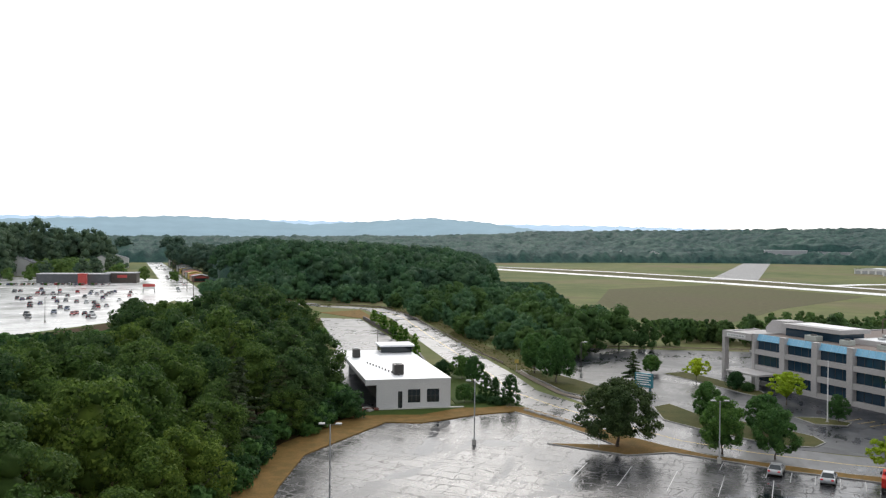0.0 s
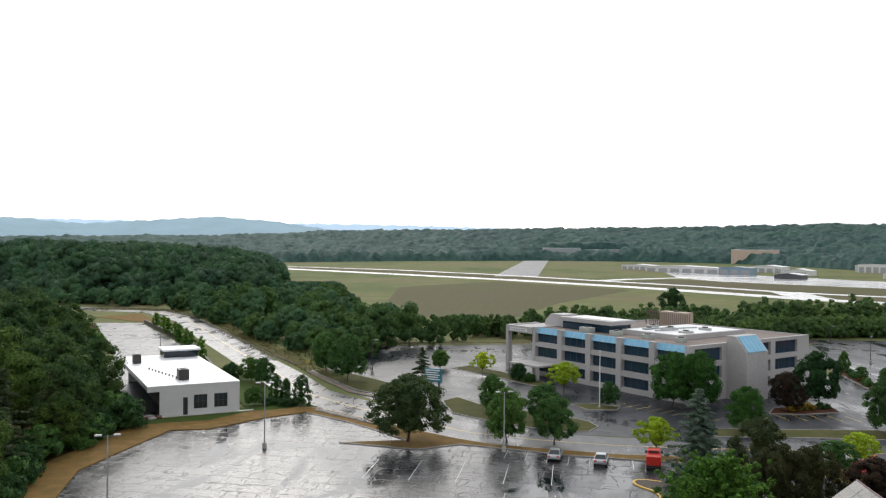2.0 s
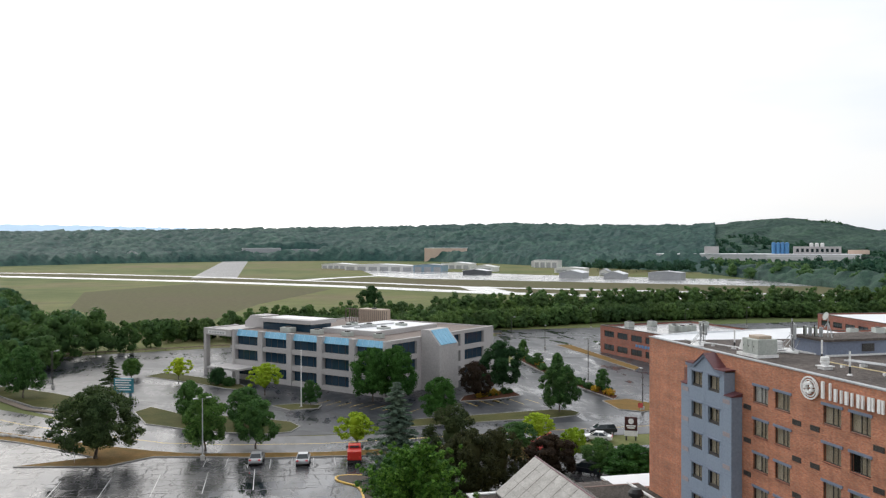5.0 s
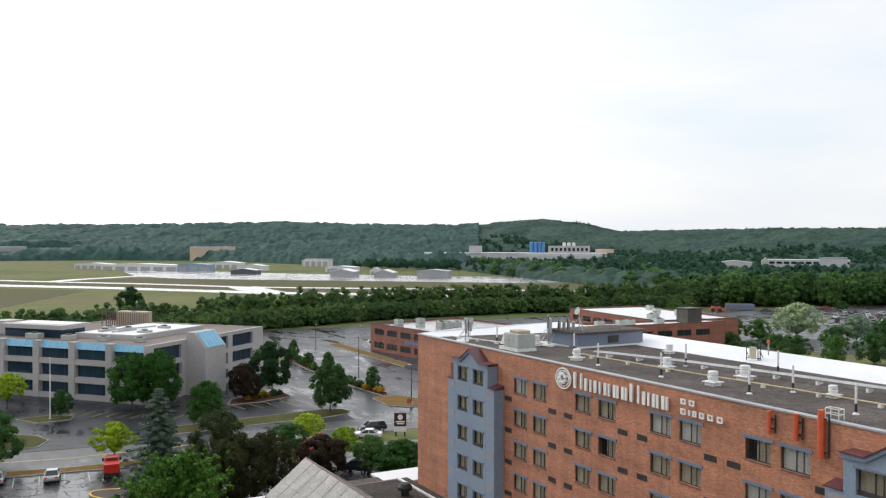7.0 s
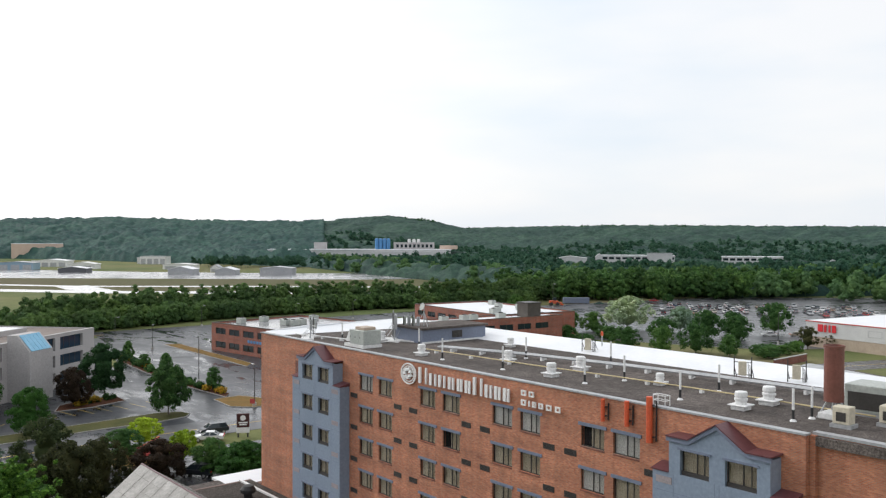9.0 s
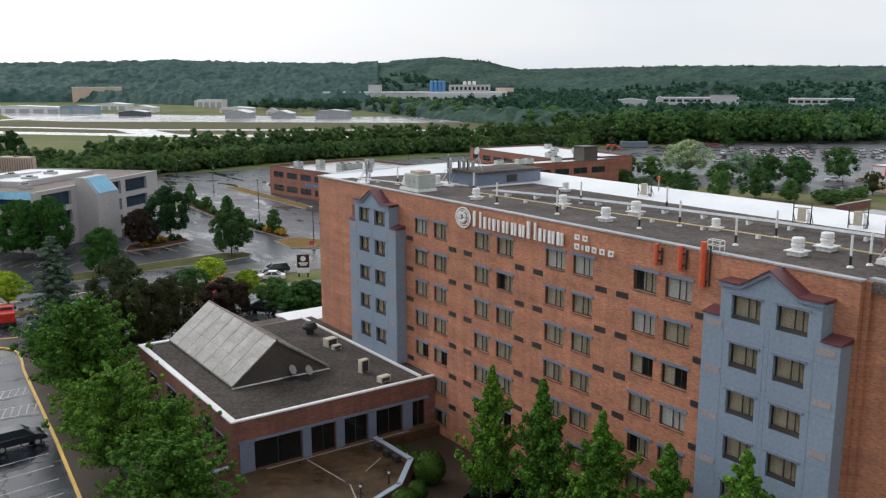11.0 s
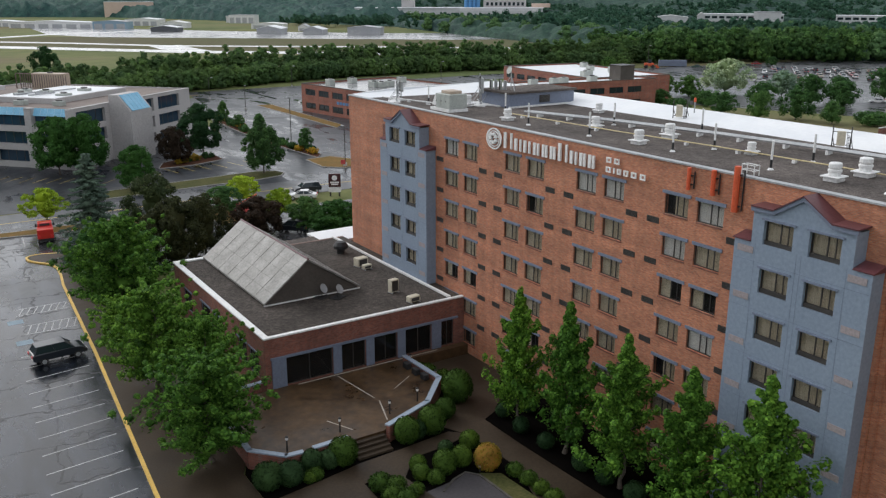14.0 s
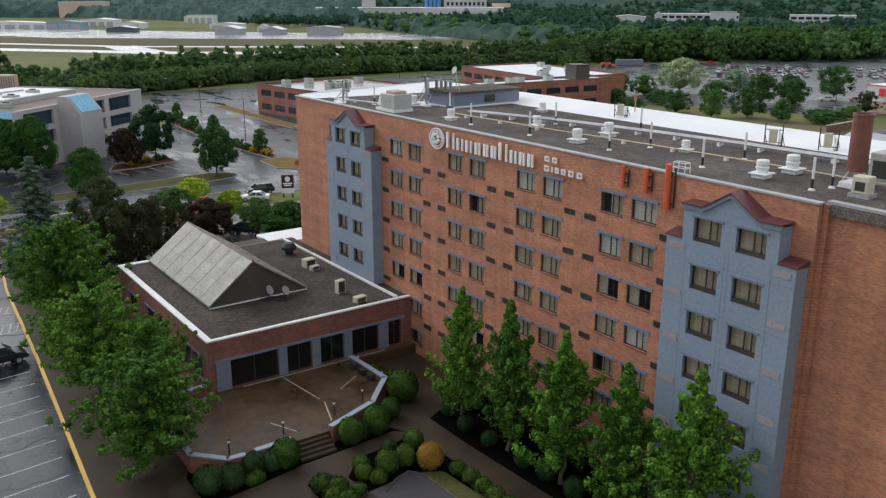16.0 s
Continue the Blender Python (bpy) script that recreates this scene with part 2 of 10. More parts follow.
# far lot lighter, near bays darker: grazing sky reflection put into the colour
M_LOT = wet_asphalt("wet_lot_asphalt", (0.016, 0.017, 0.020), (0.068, 0.069, 0.074), dry=0.30, ior=1.37)
M_LOT2 = wet_asphalt("near_lot_wet_asphalt", (0.003, 0.005, 0.009), (0.022, 0.026, 0.036), dry=0.34, net=0.5, ior=1.46, streak=(0.44, 0.58))
M_ROAD = wet_asphalt("wet_road_asphalt", (0.045, 0.046, 0.050), (0.090, 0.092, 0.098), dry=0.42, pools=False, seams=False, ior=1.33)
M_DRIVE = wet_asphalt("fresh_wet_asphalt", (0.016, 0.018, 0.023), (0.030, 0.034, 0.041), dry=0.48, seams=False, pools=False, ior=1.30)
M_CONC = surface("pale_concrete", (0.36, 0.35, 0.33), (0.46, 0.45, 0.42), 0.25, 6, 0.6)
M_RUNWAY = surface("near_white_wet_paving", (0.55, 0.55, 0.54), (0.68, 0.68, 0.67), 0.05, 1, 0.12, 0.30)
M_APRON = surface("wet_apron_asphalt", (0.20, 0.20, 0.205), (0.34, 0.34, 0.345), 0.03, 1, 0.10, 0.30)
M_PATHS = surface("damp_brown_concrete", (0.028, 0.019, 0.012), (0.060, 0.043, 0.028), 0.35, 7, 0.45, 0.7, spec=0.2)
M_PATIO = surface("rust_brown_stained_concrete", (0.020, 0.012, 0.006), (0.105, 0.062, 0.030), 0.30, 1.5, 0.25, 0.6, spec=0.3, worn=0.5)
M_BRICK = brick_mat("orange_red_brick", (0.362, 0.116, 0.060), (0.570, 0.234, 0.121), (0.33, 0.222, 0.165))
M_BRICK2 = brick_mat("dark_red_brick", (0.14, 0.040, 0.027), (0.30, 0.10, 0.064), (0.20, 0.14, 0.12))
M_BLUE = surface("blue_grey_panel_paint", (0.200, 0.252, 0.328), (0.228, 0.282, 0.360), 0.3, 5, 0.55)
M_BLUEDK = surface("blue_grey_trim", (0.14, 0.17, 0.235), (0.18, 0.21, 0.285), 0.4, 6, 0.5)
M_MAROON = surface("maroon_metal_roofing", (0.088, 0.030, 0.037), (0.13, 0.046, 0.052), 0.6, 6, 0.4)
# one gravel, two copies: the hotel roof's glancing sheen lightens the first
M_GRAVEL = gravel_mat("brown_roof_gravel", (0.026, 0.022, 0.021), (0.092, 0.077, 0.070), (0.23, 0.205, 0.19))
M_GRAVELD = gravel_mat("darker_roof_gravel_copy", (0.014, 0.012, 0.010), (0.051, 0.042, 0.036), (0.155, 0.136, 0.122))
M_MEMB = surface("white_roof_membrane", (0.70, 0.72, 0.75), (0.80, 0.81, 0.82), 0.2, 3, 0.4, 0.6, worn=0.1, bumps=0.05)
M_WHITE = surface("white_painted_metal", (0.66, 0.66, 0.66), (0.80, 0.80, 0.79), 0.5, 5, 0.5)
M_GALV = surface("galvanised_grey_metal", (0.33, 0.34, 0.35), (0.47, 0.48, 0.49), 0.6, 6, 0.45, metal=0.35)
M_HVAC = surface("grey_green_unit_paint", (0.33, 0.36, 0.335), (0.45, 0.47, 0.44), 0.6, 6, 0.5)
M_BLACK = surface("black_rubber", (0.012, 0.012, 0.013), (0.025, 0.025, 0.026), 0.8, 8, 0.6)
M_DARKM = surface("dark_bronze_metal", (0.030, 0.028, 0.026), (0.055, 0.05, 0.046), 0.6, 8, 0.45)
M_ORANGE = surface("orange_red_pipe_paint", (0.55, 0.085, 0.03), (0.68, 0.12, 0.045), 0.8, 6, 0.45)
M_RUST = surface("rust_brown_flue_paint", (0.14, 0.05, 0.035), (0.20, 0.07, 0.05), 0.8, 6, 0.45)
M_GLASS = glass_mat("dark_window_glass")
M_HGLASS = glass_mat("hotel_window_glass", (0.03, 0.03, 0.03), 0.04, 0.16)
M_LGLASS = glass_mat("lobby_glass", (0.012, 0.012, 0.012), 0.04, 0.75)
M_CURT = surface("tan_curtain", (0.50, 0.42, 0.29), (0.66, 0.58, 0.43), 1.2, 9, 0.85)
M_CURTW = surface("pale_sheer_curtain", (0.74, 0.72, 0.66), (0.82, 0.80, 0.75), 1.2, 9, 0.85)
# near black: the shade inside rooms is put into this colour
M_ROOM = surface("room_shade", (0.02, 0.018, 0.016), (0.04, 0.034, 0.03), 0.6, 5, 0.9)
M_OFFW = surface("warm_grey_office_concrete", (0.38, 0.365, 0.362), (0.475, 0.455, 0.452), 0.12, 4, 0.75)
M_OFFROOF = surface("brown_ballast_roof", (0.15, 0.12, 0.105), (0.22, 0.18, 0.16), 0.2, 8, 0.9, bumps=0.6)
M_AWN = surface("sky_blue_awning_glass", (0.17, 0.43, 0.64), (0.24, 0.52, 0.72), 0.5, 5, 0.25)
M_WWALL = surface("pale_grey_block_paint", (0.50, 0.50, 0.51), (0.60, 0.60, 0.60), 0.2, 5, 0.7)
M_SLATE = surface("weathered_grey_roof_panels", (0.17, 0.165, 0.155), (0.27, 0.26, 0.24), 0.8, 4, 0.5, 0.7, worn=0.55)
M_DKWALL = surface("dark_brown_cladding", (0.055, 0.047, 0.04), (0.085, 0.073, 0.062), 0.5, 6, 0.7)
M_YELLOW = surface("yellow_kerb_paint", (0.60, 0.37, 0.06), (0.72, 0.47, 0.10), 0.5, 8, 0.55)
M_LINE = surface("worn_white_line_paint", (0.28, 0.28, 0.28), (0.50, 0.50, 0.50), 0.6, 9, 0.5)
M_YLINE = surface("worn_yellow_line_paint", (0.55, 0.40, 0.10), (0.66, 0.50, 0.16), 0.6, 9, 0.5)
M_KERB = surface("granite_kerb", (0.25, 0.24, 0.23), (0.36, 0.35, 0.33), 0.6, 9, 0.6)
M_GRASS = surface("mown_grass", (0.040, 0.056, 0.018), (0.100, 0.092, 0.036), 0.3, 5, 0.9, bumps=0.6, worn=0.5, spec=0.06)
M_STRAW = surface("dry_straw_grass", (0.095, 0.080, 0.028), (0.25, 0.145, 0.052), 0.55, 5, 0.9, bumps=0.6, worn=0.5, spec=0.06)
# near black: the garden's deep shade is put into the bark colour
M_MULCH = surface("shade_deep_bark_mulch", (0.003, 0.0028, 0.0026), (0.006, 0.0052, 0.0047), 0.6, 11, 0.95, bumps=1.0, spec=0.0, worn=0.6)
M_RMULCH = surface("red_bark_mulch", (0.060, 0.028, 0.017), (0.105, 0.050, 0.031), 0.6, 11, 0.95, bumps=1.0, worn=0.6, spec=0.06)
M_BARK = surface("grey_brown_bark", (0.075, 0.06, 0.048), (0.14, 0.115, 0.095), 1.5, 10, 0.9, bumps=0.8)
M_L_OAK = leaf_mat("dark_green_leaves", (0.018, 0.040, 0.014), (0.034, 0.066, 0.021), (0.056, 0.098, 0.032))
M_L_MAPLE = leaf_mat("fresh_green_maple_leaves", (0.022, 0.052, 0.007), (0.070, 0.132, 0.014), (0.158, 0.245, 0.031), 0.25)
M_L_ASH = leaf_mat("mid_green_leaves", (0.034, 0.066, 0.020), (0.062, 0.112, 0.029), (0.100, 0.160, 0.046), 0.35)
M_L_LOCUST = leaf_mat("yellow_green_locust_leaves", (0.17, 0.20, 0.012), (0.30, 0.33, 0.02), (0.44, 0.45, 0.05), 0.3)
M_L_PLUM = leaf_mat("dark_purple_leaves", (0.016, 0.010, 0.008), (0.028, 0.017, 0.012), (0.044, 0.026, 0.018))
M_L_BRONZE = leaf_mat("bronze_brown_leaves", (0.028, 0.027, 0.011), (0.052, 0.045, 0.017), (0.084, 0.068, 0.025))
M_L_PINE = leaf_mat("dark_pine_needles", (0.020, 0.031, 0.013), (0.034, 0.050, 0.020), (0.058, 0.074, 0.031), 0.15)
M_L_SPRUCE = leaf_mat("blue_grey_spruce_needles", (0.060, 0.074, 0.050), (0.098, 0.112, 0.076), (0.150, 0.166, 0.115), 0.15)
# knoll greens hold extra blue as painted-in distance haze
M_L_KNOLL = leaf_mat("deep_green_wood_leaves", (0.036, 0.063, 0.037), (0.045, 0.077, 0.044), (0.055, 0.092, 0.051), 0.3)
M_L_KNOLLB = leaf_mat("green_wood_leaves", (0.056, 0.097, 0.045), (0.070, 0.117, 0.052), (0.086, 0.138, 0.060), 0.35)
M_L_BOX = leaf_mat("clipped_shrub_leaves", (0.014, 0.026, 0.004), (0.030, 0.050, 0.006), (0.056, 0.082, 0.011), 0.2)
M_L_DKB = leaf_mat("dark_shrub_leaves", (0.007, 0.015, 0.006), (0.015, 0.029, 0.009), (0.028, 0.048, 0.016), 0.2)
M_L_GOLD = leaf_mat("orange_gold_shrub_leaves", (0.16, 0.11, 0.012), (0.34, 0.20, 0.02), (0.40, 0.15, 0.03), 0.25)
M_L_PALE = leaf_mat("pale_blossom_leaves", (0.12, 0.15, 0.07), (0.26, 0.28, 0.18), (0.42, 0.43, 0.33), 0.25)


def woods_mat(name, c1, c2, big=0.02):
    m, n, l, b = base_mat(name)
    v = coords(n, l)
    f1, f2, f3 = noise_node(n, l, v, big, 4.0), noise_node(n, l, v, 0.12, 3.0), noise_node(n, l, v, 0.9, 4.0, 0.7)
    c = mixc(n, l, ramp(n, l, f1, [(0.35, 0.0), (0.65, 1.0)]), c1, c2)
    c = mixc(n, l, 0.8, c, ramp(n, l, f2, [(0.34, (0.45, 0.52, 0.58)), (0.66, (1.4, 1.35, 1.2))]), "MULTIPLY")
    c = mixc(n, l, 0.7, c, ramp(n, l, f3, [(0.32, (0.55, 0.6, 0.62)), (0.68, (1.35, 1.3, 1.2))]), "MULTIPLY")
    l.new(c, b.inputs["Base Color"])
    b.inputs["Roughness"].default_value, b.inputs["Specular IOR Level"].default_value = 0.8, 0.15
    bump(n, l, b, f3, 0.7, 1.0)
    return m


# blue-green haze of the distance is mixed into both base colours
M_WOODS = woods_mat("haze_tinted_woods", (0.025, 0.058, 0.052), (0.045, 0.090, 0.069), 0.01)
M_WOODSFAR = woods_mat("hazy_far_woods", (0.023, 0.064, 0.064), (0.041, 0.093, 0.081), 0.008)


def ground_mat(name):
    """Rough airfield grass, with bare brown soil in broad uneven patches."""
    m, n, l, b = base_mat(name)
    v = coords(n, l)
    f1, f2, f3 = noise_node(n, l, v, 0.006, 4.0), noise_node(n, l, v, 0.05, 5.0), noise_node(n, l, v, 1.2, 5.0)
    c = ramp(n, l, f1, [(0.36, (0.095, 0.122, 0.048)), (0.5, (0.145, 0.158, 0.066)), (0.64, (0.165, 0.142, 0.082))])
    c = mixc(n, l, 0.7, c, ramp(n, l, f2, [(0.3, (0.7, 0.75, 0.7)), (0.7, (1.25, 1.2, 1.15))]), "MULTIPLY")
    c = mixc(n, l, 0.5, c, ramp(n, l, f3, [(0.3, (0.7, 0.72, 0.7)), (0.7, (1.25, 1.25, 1.2))]), "MULTIPLY")
    l.new(c, b.inputs["Base Color"])
    b.inputs["Roughness"].default_value, b.inputs["Specular IOR Level"].default_value = 0.95, 0.1
    bump(n, l, b, f3, 0.6, 0.1)
    return m


M_GROUND = ground_mat("airfield_grass")
M_SOIL = surface("bare_brown_soil", (0.128, 0.108, 0.070), (0.112, 0.116, 0.057), 0.012, 0.4, 0.95, worn=0.5, spec=0.06)

PAINT = {}


def paint(name, c, metal=0.0):
    """Car lacquer."""
    if name not in PAINT:
        m, n, l, b = base_mat(name + "_lacquer")
        v = coords(n, l)
        l.new(mixc(n, l, noise_node(n, l, v, 3.0), tuple(x * 0.9 for x in c), c), b.inputs["Base Color"])
        b.inputs["Roughness"].default_value, b.inputs["Metallic"].default_value = 0.28, metal
        b.inputs["Coat Weight"].default_value = 0.25
        PAINT[name] = m
    return PAINT[name]


def glow_mat(name, c, strength):
    m, n, l, b = base_mat(name)
    b.inputs["Base Color"].default_value = (*c, 1)
    b.inputs["Emission Color"].default_value = (*c, 1)
    b.inputs["Emission Strength"].default_value = strength
    return m


M_SIGN = surface("white_sign_acrylic", (0.80, 0.80, 0.79), (0.86, 0.86, 0.85), 0.5, 5, 0.35)
M_BGRILLE = surface("faded_pinkish_grille", (0.27, 0.235, 0.245), (0.34, 0.295, 0.30), 0.5, 8, 0.7)
M_OGLASS = glass_mat("blue_black_office_glass", (0.018, 0.045, 0.075), 0.04)
M_AWNB = surface("pale_blue_glazing_bar", (0.35, 0.55, 0.70), (0.42, 0.62, 0.76), 0.5, 5, 0.4)
M_TANUNIT = surface("tan_unit_paint", (0.38, 0.30, 0.23), (0.47, 0.38, 0.30), 0.6, 6, 0.6)
M_YELPIPE = surface("faded_yellow_pipe", (0.50, 0.40, 0.20), (0.60, 0.50, 0.28), 0.8, 6, 0.6)
M_CREAM = surface("cream_cabinet_paint", (0.52, 0.47, 0.36), (0.62, 0.57, 0.45), 0.8, 6, 0.55)
M_SALT = surface("chalky_joint", (0.30, 0.26, 0.22), (0.42, 0.38, 0.33), 0.8, 6, 0.7)
M_BLUECAP = surface("pale_blue_grey_coping", (0.25, 0.31, 0.39), (0.33, 0.39, 0.47), 0.5, 5, 0.5)
M_L_MAPLE2 = leaf_mat("bright_garden_leaves", (0.026, 0.060, 0.011), (0.048, 0.102, 0.018), (0.080, 0.150, 0.032), 0.3)
M_L_BRONZE2 = leaf_mat("olive_brown_leaves", (0.03, 0.036, 0.014), (0.05, 0.058, 0.022), (0.08, 0.085, 0.032))
M_REDS = surface("red_sign_acrylic", (0.62, 0.02, 0.03), (0.70, 0.04, 0.05), 0.5, 5, 0.35)
M_TEAL = surface("teal_sign_paint", (0.03, 0.17, 0.22), (0.05, 0.23, 0.29), 0.5, 5, 0.4)
M_TEALD = surface("slate_teal_post", (0.06, 0.11, 0.14), (0.09, 0.15, 0.18), 0.5, 5, 0.5)
M_MAROOND = surface("dark_maroon_sign", (0.045, 0.014, 0.014), (0.07, 0.022, 0.02), 0.5, 5, 0.4)
M_RUSTY = surface("weathering_steel", (0.12, 0.09, 0.075), (0.18, 0.14, 0.11), 0.6, 5, 0.7)
M_STRAWW = surface("weathered_timber", (0.20, 0.16, 0.11), (0.28, 0.23, 0.16), 0.6, 6, 0.8)
M_BULB = glow_mat("lit_lamp_bulb", (1.0, 0.9, 0.7), 3.0)

M_OLIVE = surface("olive_rough_grass", (0.060, 0.066, 0.022), (0.125, 0.105, 0.040), 0.3, 5, 0.9, bumps=0.6, worn=0.5, spec=0.06)
M_LITTER = surface("brown_leaf_litter", (0.040, 0.030, 0.017), (0.085, 0.060, 0.030), 0.35, 6, 0.95, bumps=0.8, worn=0.6, spec=0.06)
M_OLDCONC = surface("patched_old_runway_concrete", (0.13, 0.13, 0.135), (0.36, 0.36, 0.355), 0.06, 0.5, 0.6, 0.8, worn=0.6, spec=0.2)
M_STONES = surface("dark_pebble_edging", (0.05, 0.046, 0.042), (0.12, 0.11, 0.10), 2.5, 11, 0.9, bumps=0.8, spec=0.1)
M_TURN = surface("purple_grey_damp_paving", (0.050, 0.046, 0.050), (0.072, 0.066, 0.070), 0.3, 8, 0.6, 0.8, spec=0.2)
M_TANPAVE = surface("tan_weathered_pavement", (0.13, 0.105, 0.08), (0.20, 0.165, 0.13), 0.4, 6, 0.8, spec=0.2)
M_WATER = surface("standing_rain_water", (0.02, 0.022, 0.025), (0.03, 0.032, 0.035), 0.5, 4, 0.02, worn=0.1, bumps=0)
M_L_BELT = leaf_mat("deep_belt_leaves", (0.056, 0.080, 0.028), (0.078, 0.108, 0.036), (0.102, 0.138, 0.046), 0.4)
M_L_BELTB = leaf_mat("fresh_belt_leaves", (0.070, 0.102, 0.032), (0.096, 0.136, 0.040), (0.124, 0.170, 0.052), 0.4)
M_BAY = surface("worn_pale_blue_marking", (0.10, 0.16, 0.21), (0.16, 0.24, 0.30), 0.6, 9, 0.5)
M_L_GARD = leaf_mat("lobby_tree_leaves", (0.028, 0.058, 0.009), (0.080, 0.146, 0.018), (0.170, 0.250, 0.036), 0.28)
# brighter and darker wood greens, with sun and shade put into the colour
M_L_WOODA = leaf_mat("sunlit_wood_leaves", (0.042, 0.064, 0.015), (0.078, 0.106, 0.021), (0.130, 0.160, 0.035), 0.4)
M_L_WOODB = leaf_mat("shady_wood_leaves", (0.032, 0.053, 0.018), (0.054, 0.082, 0.024), (0.084, 0.116, 0.034), 0.4)
# leaf colours paled and blued to carry the haze over town and hill
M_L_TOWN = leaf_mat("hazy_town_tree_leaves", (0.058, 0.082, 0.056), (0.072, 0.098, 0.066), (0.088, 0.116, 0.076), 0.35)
M_L_FARB = leaf_mat("haze_blue_hill_leaves", (0.038, 0.074, 0.046), (0.047, 0.088, 0.053), (0.058, 0.104, 0.060), 0.35)
M_DRIVE2 = wet_asphalt("dark_wet_lane_asphalt", (0.020, 0.022, 0.027), (0.044, 0.047, 0.054), dry=0.46, seams=False, ior=1.33)
M_L_GRASST = leaf_mat("green_grass_blades", (0.050, 0.060, 0.014), (0.085, 0.088, 0.020), (0.13, 0.115, 0.03), 0.3)
M_LAWN = surface("green_damp_lawn", (0.036, 0.066, 0.016), (0.070, 0.100, 0.026), 0.35, 5, 0.9, bumps=0.6, worn=0.5, spec=0.06)


# ---- builders ----
def box(bm, x0, x1, y0, y1, z0, z1):
    vs = [bm.verts.new((x, y, z)) for z in (z0, z1) for x, y in ((x0, y0), (x1, y0), (x1, y1), (x0, y1))]
    for f in ((3, 2, 1, 0), (4, 5, 6, 7), (0, 1, 5, 4), (1, 2, 6, 5), (2, 3, 7, 6), (3, 0, 4, 7)):
        bm.faces.new([vs[i] for i in f])
    return bm


def prism(bm, pts, z0, z1):
    """An upright slab over the outline pts (counter-clockwise)."""
    if sum(a[0] * b[1] - b[0] * a[1] for a, b in zip(pts, pts[1:] + pts[:1])) < 0:
        pts = pts[::-1]
    lo, hi = [bm.verts.new((*p, z0)) for p in pts], [bm.verts.new((*p, z1)) for p in pts]
    bm.faces.new(hi)
    bm.faces.new(lo[::-1])
    for k in range(len(pts)):
        j = (k + 1) % len(pts)
        bm.faces.new((lo[k], lo[j], hi[j], hi[k]))
    return bm


def tube(bm, p0, p1, r0, r1=None, seg=8, cap=True):
    """A round bar from p0 to p1."""
    p0, p1 = Vector(p0), Vector(p1)
    r1 = r0 if r1 is None else r1
    q = (p1 - p0).to_track_quat("Z", "Y")
    rings = []
    for p, r in ((p0, r0), (p1, r1)):
        rings.append([bm.verts.new(p + q @ Vector((r * math.cos(a), r * math.sin(a), 0))) for a in (2 * math.pi * k / seg for k in range(seg))])
    for k in range(seg):
        j = (k + 1) % seg
        bm.faces.new((rings[0][k], rings[0][j], rings[1][j], rings[1][k]))
    if cap:
        bm.faces.new(rings[0][::-1])
        bm.faces.new(rings[1])
    return bm


def lathe(bm, profile, seg=12, at=(0, 0, 0)):
    """A turned shape from (radius, height) pairs."""
    rings = [[bm.verts.new((at[0] + r * math.cos(a), at[1] + r * math.sin(a), at[2] + z)) for a in (2 * math.pi * k / seg for k in range(seg))] for r, z in profile]
    for a, b in zip(rings, rings[1:]):
        for k in range(seg):
            j = (k + 1) % seg
            bm.faces.new((a[k], a[j], b[j], b[k]))
    bm.faces.new(rings[0][::-1])
    bm.faces.new(rings[-1])
    return bm


def extrude_y(bm, pts, y0, y1):
    """A slab with the outline pts in x and z, from y0 to y1."""
    a, b = [bm.verts.new((x, y0, z)) for x, z in pts], [bm.verts.new((x, y1, z)) for x, z in pts]
    bm.faces.new(a)
    bm.faces.new(b[::-1])
    for k in range(len(pts)):
        j = (k + 1) % len(pts)
        bm.faces.new((a[j], a[k], b[k], b[j]))
    return bm


def bevel(bm, w=0.02, seg=1):
    bmesh.ops.bevel(bm, geom=list(bm.edges), offset=w, segments=seg, affect="EDGES", profile=0.5)
    return bm


def weld(bm):
    bmesh.ops.remove_doubles(bm, verts=bm.verts, dist=0.0005)
    return bm


def mesh_of(name, bm, material, smooth=False):
    bmesh.ops.recalc_face_normals(bm, faces=bm.faces)
    me = bpy.data.meshes.new(name)
    bm.to_mesh(me)
    bm.free()
    me.materials.append(material)
    if smooth:
        me.shade_smooth()
    return me


def thing(name, m=None, label="", category="", group="", kind=""):
    ob = new(name)
    ob.empty_display_size = 0.3
    if m is not None:
        ob.matrix_basis = m
    return tagged(ob, label, category, group, kind)


def part(name, bm, material, parent, label="", smooth=False):
    """One mesh under a thing or a part, in that thing's own space."""
    ob = new(name, bm if isinstance(bm, bpy.types.Mesh) else mesh_of(name, bm, material, smooth))
    ob.parent = parent
    return tagged(ob, label)


def solid(name, bm, material, label="", category="", group="", kind="", smooth=False, m=None):
    """A thing of one mesh."""
    ob = new(name, bm if isinstance(bm, bpy.types.Mesh) else mesh_of(name, bm, material, smooth))
    if m is not None:
        ob.matrix_basis = m
    return tagged(ob, label, category, group, kind)


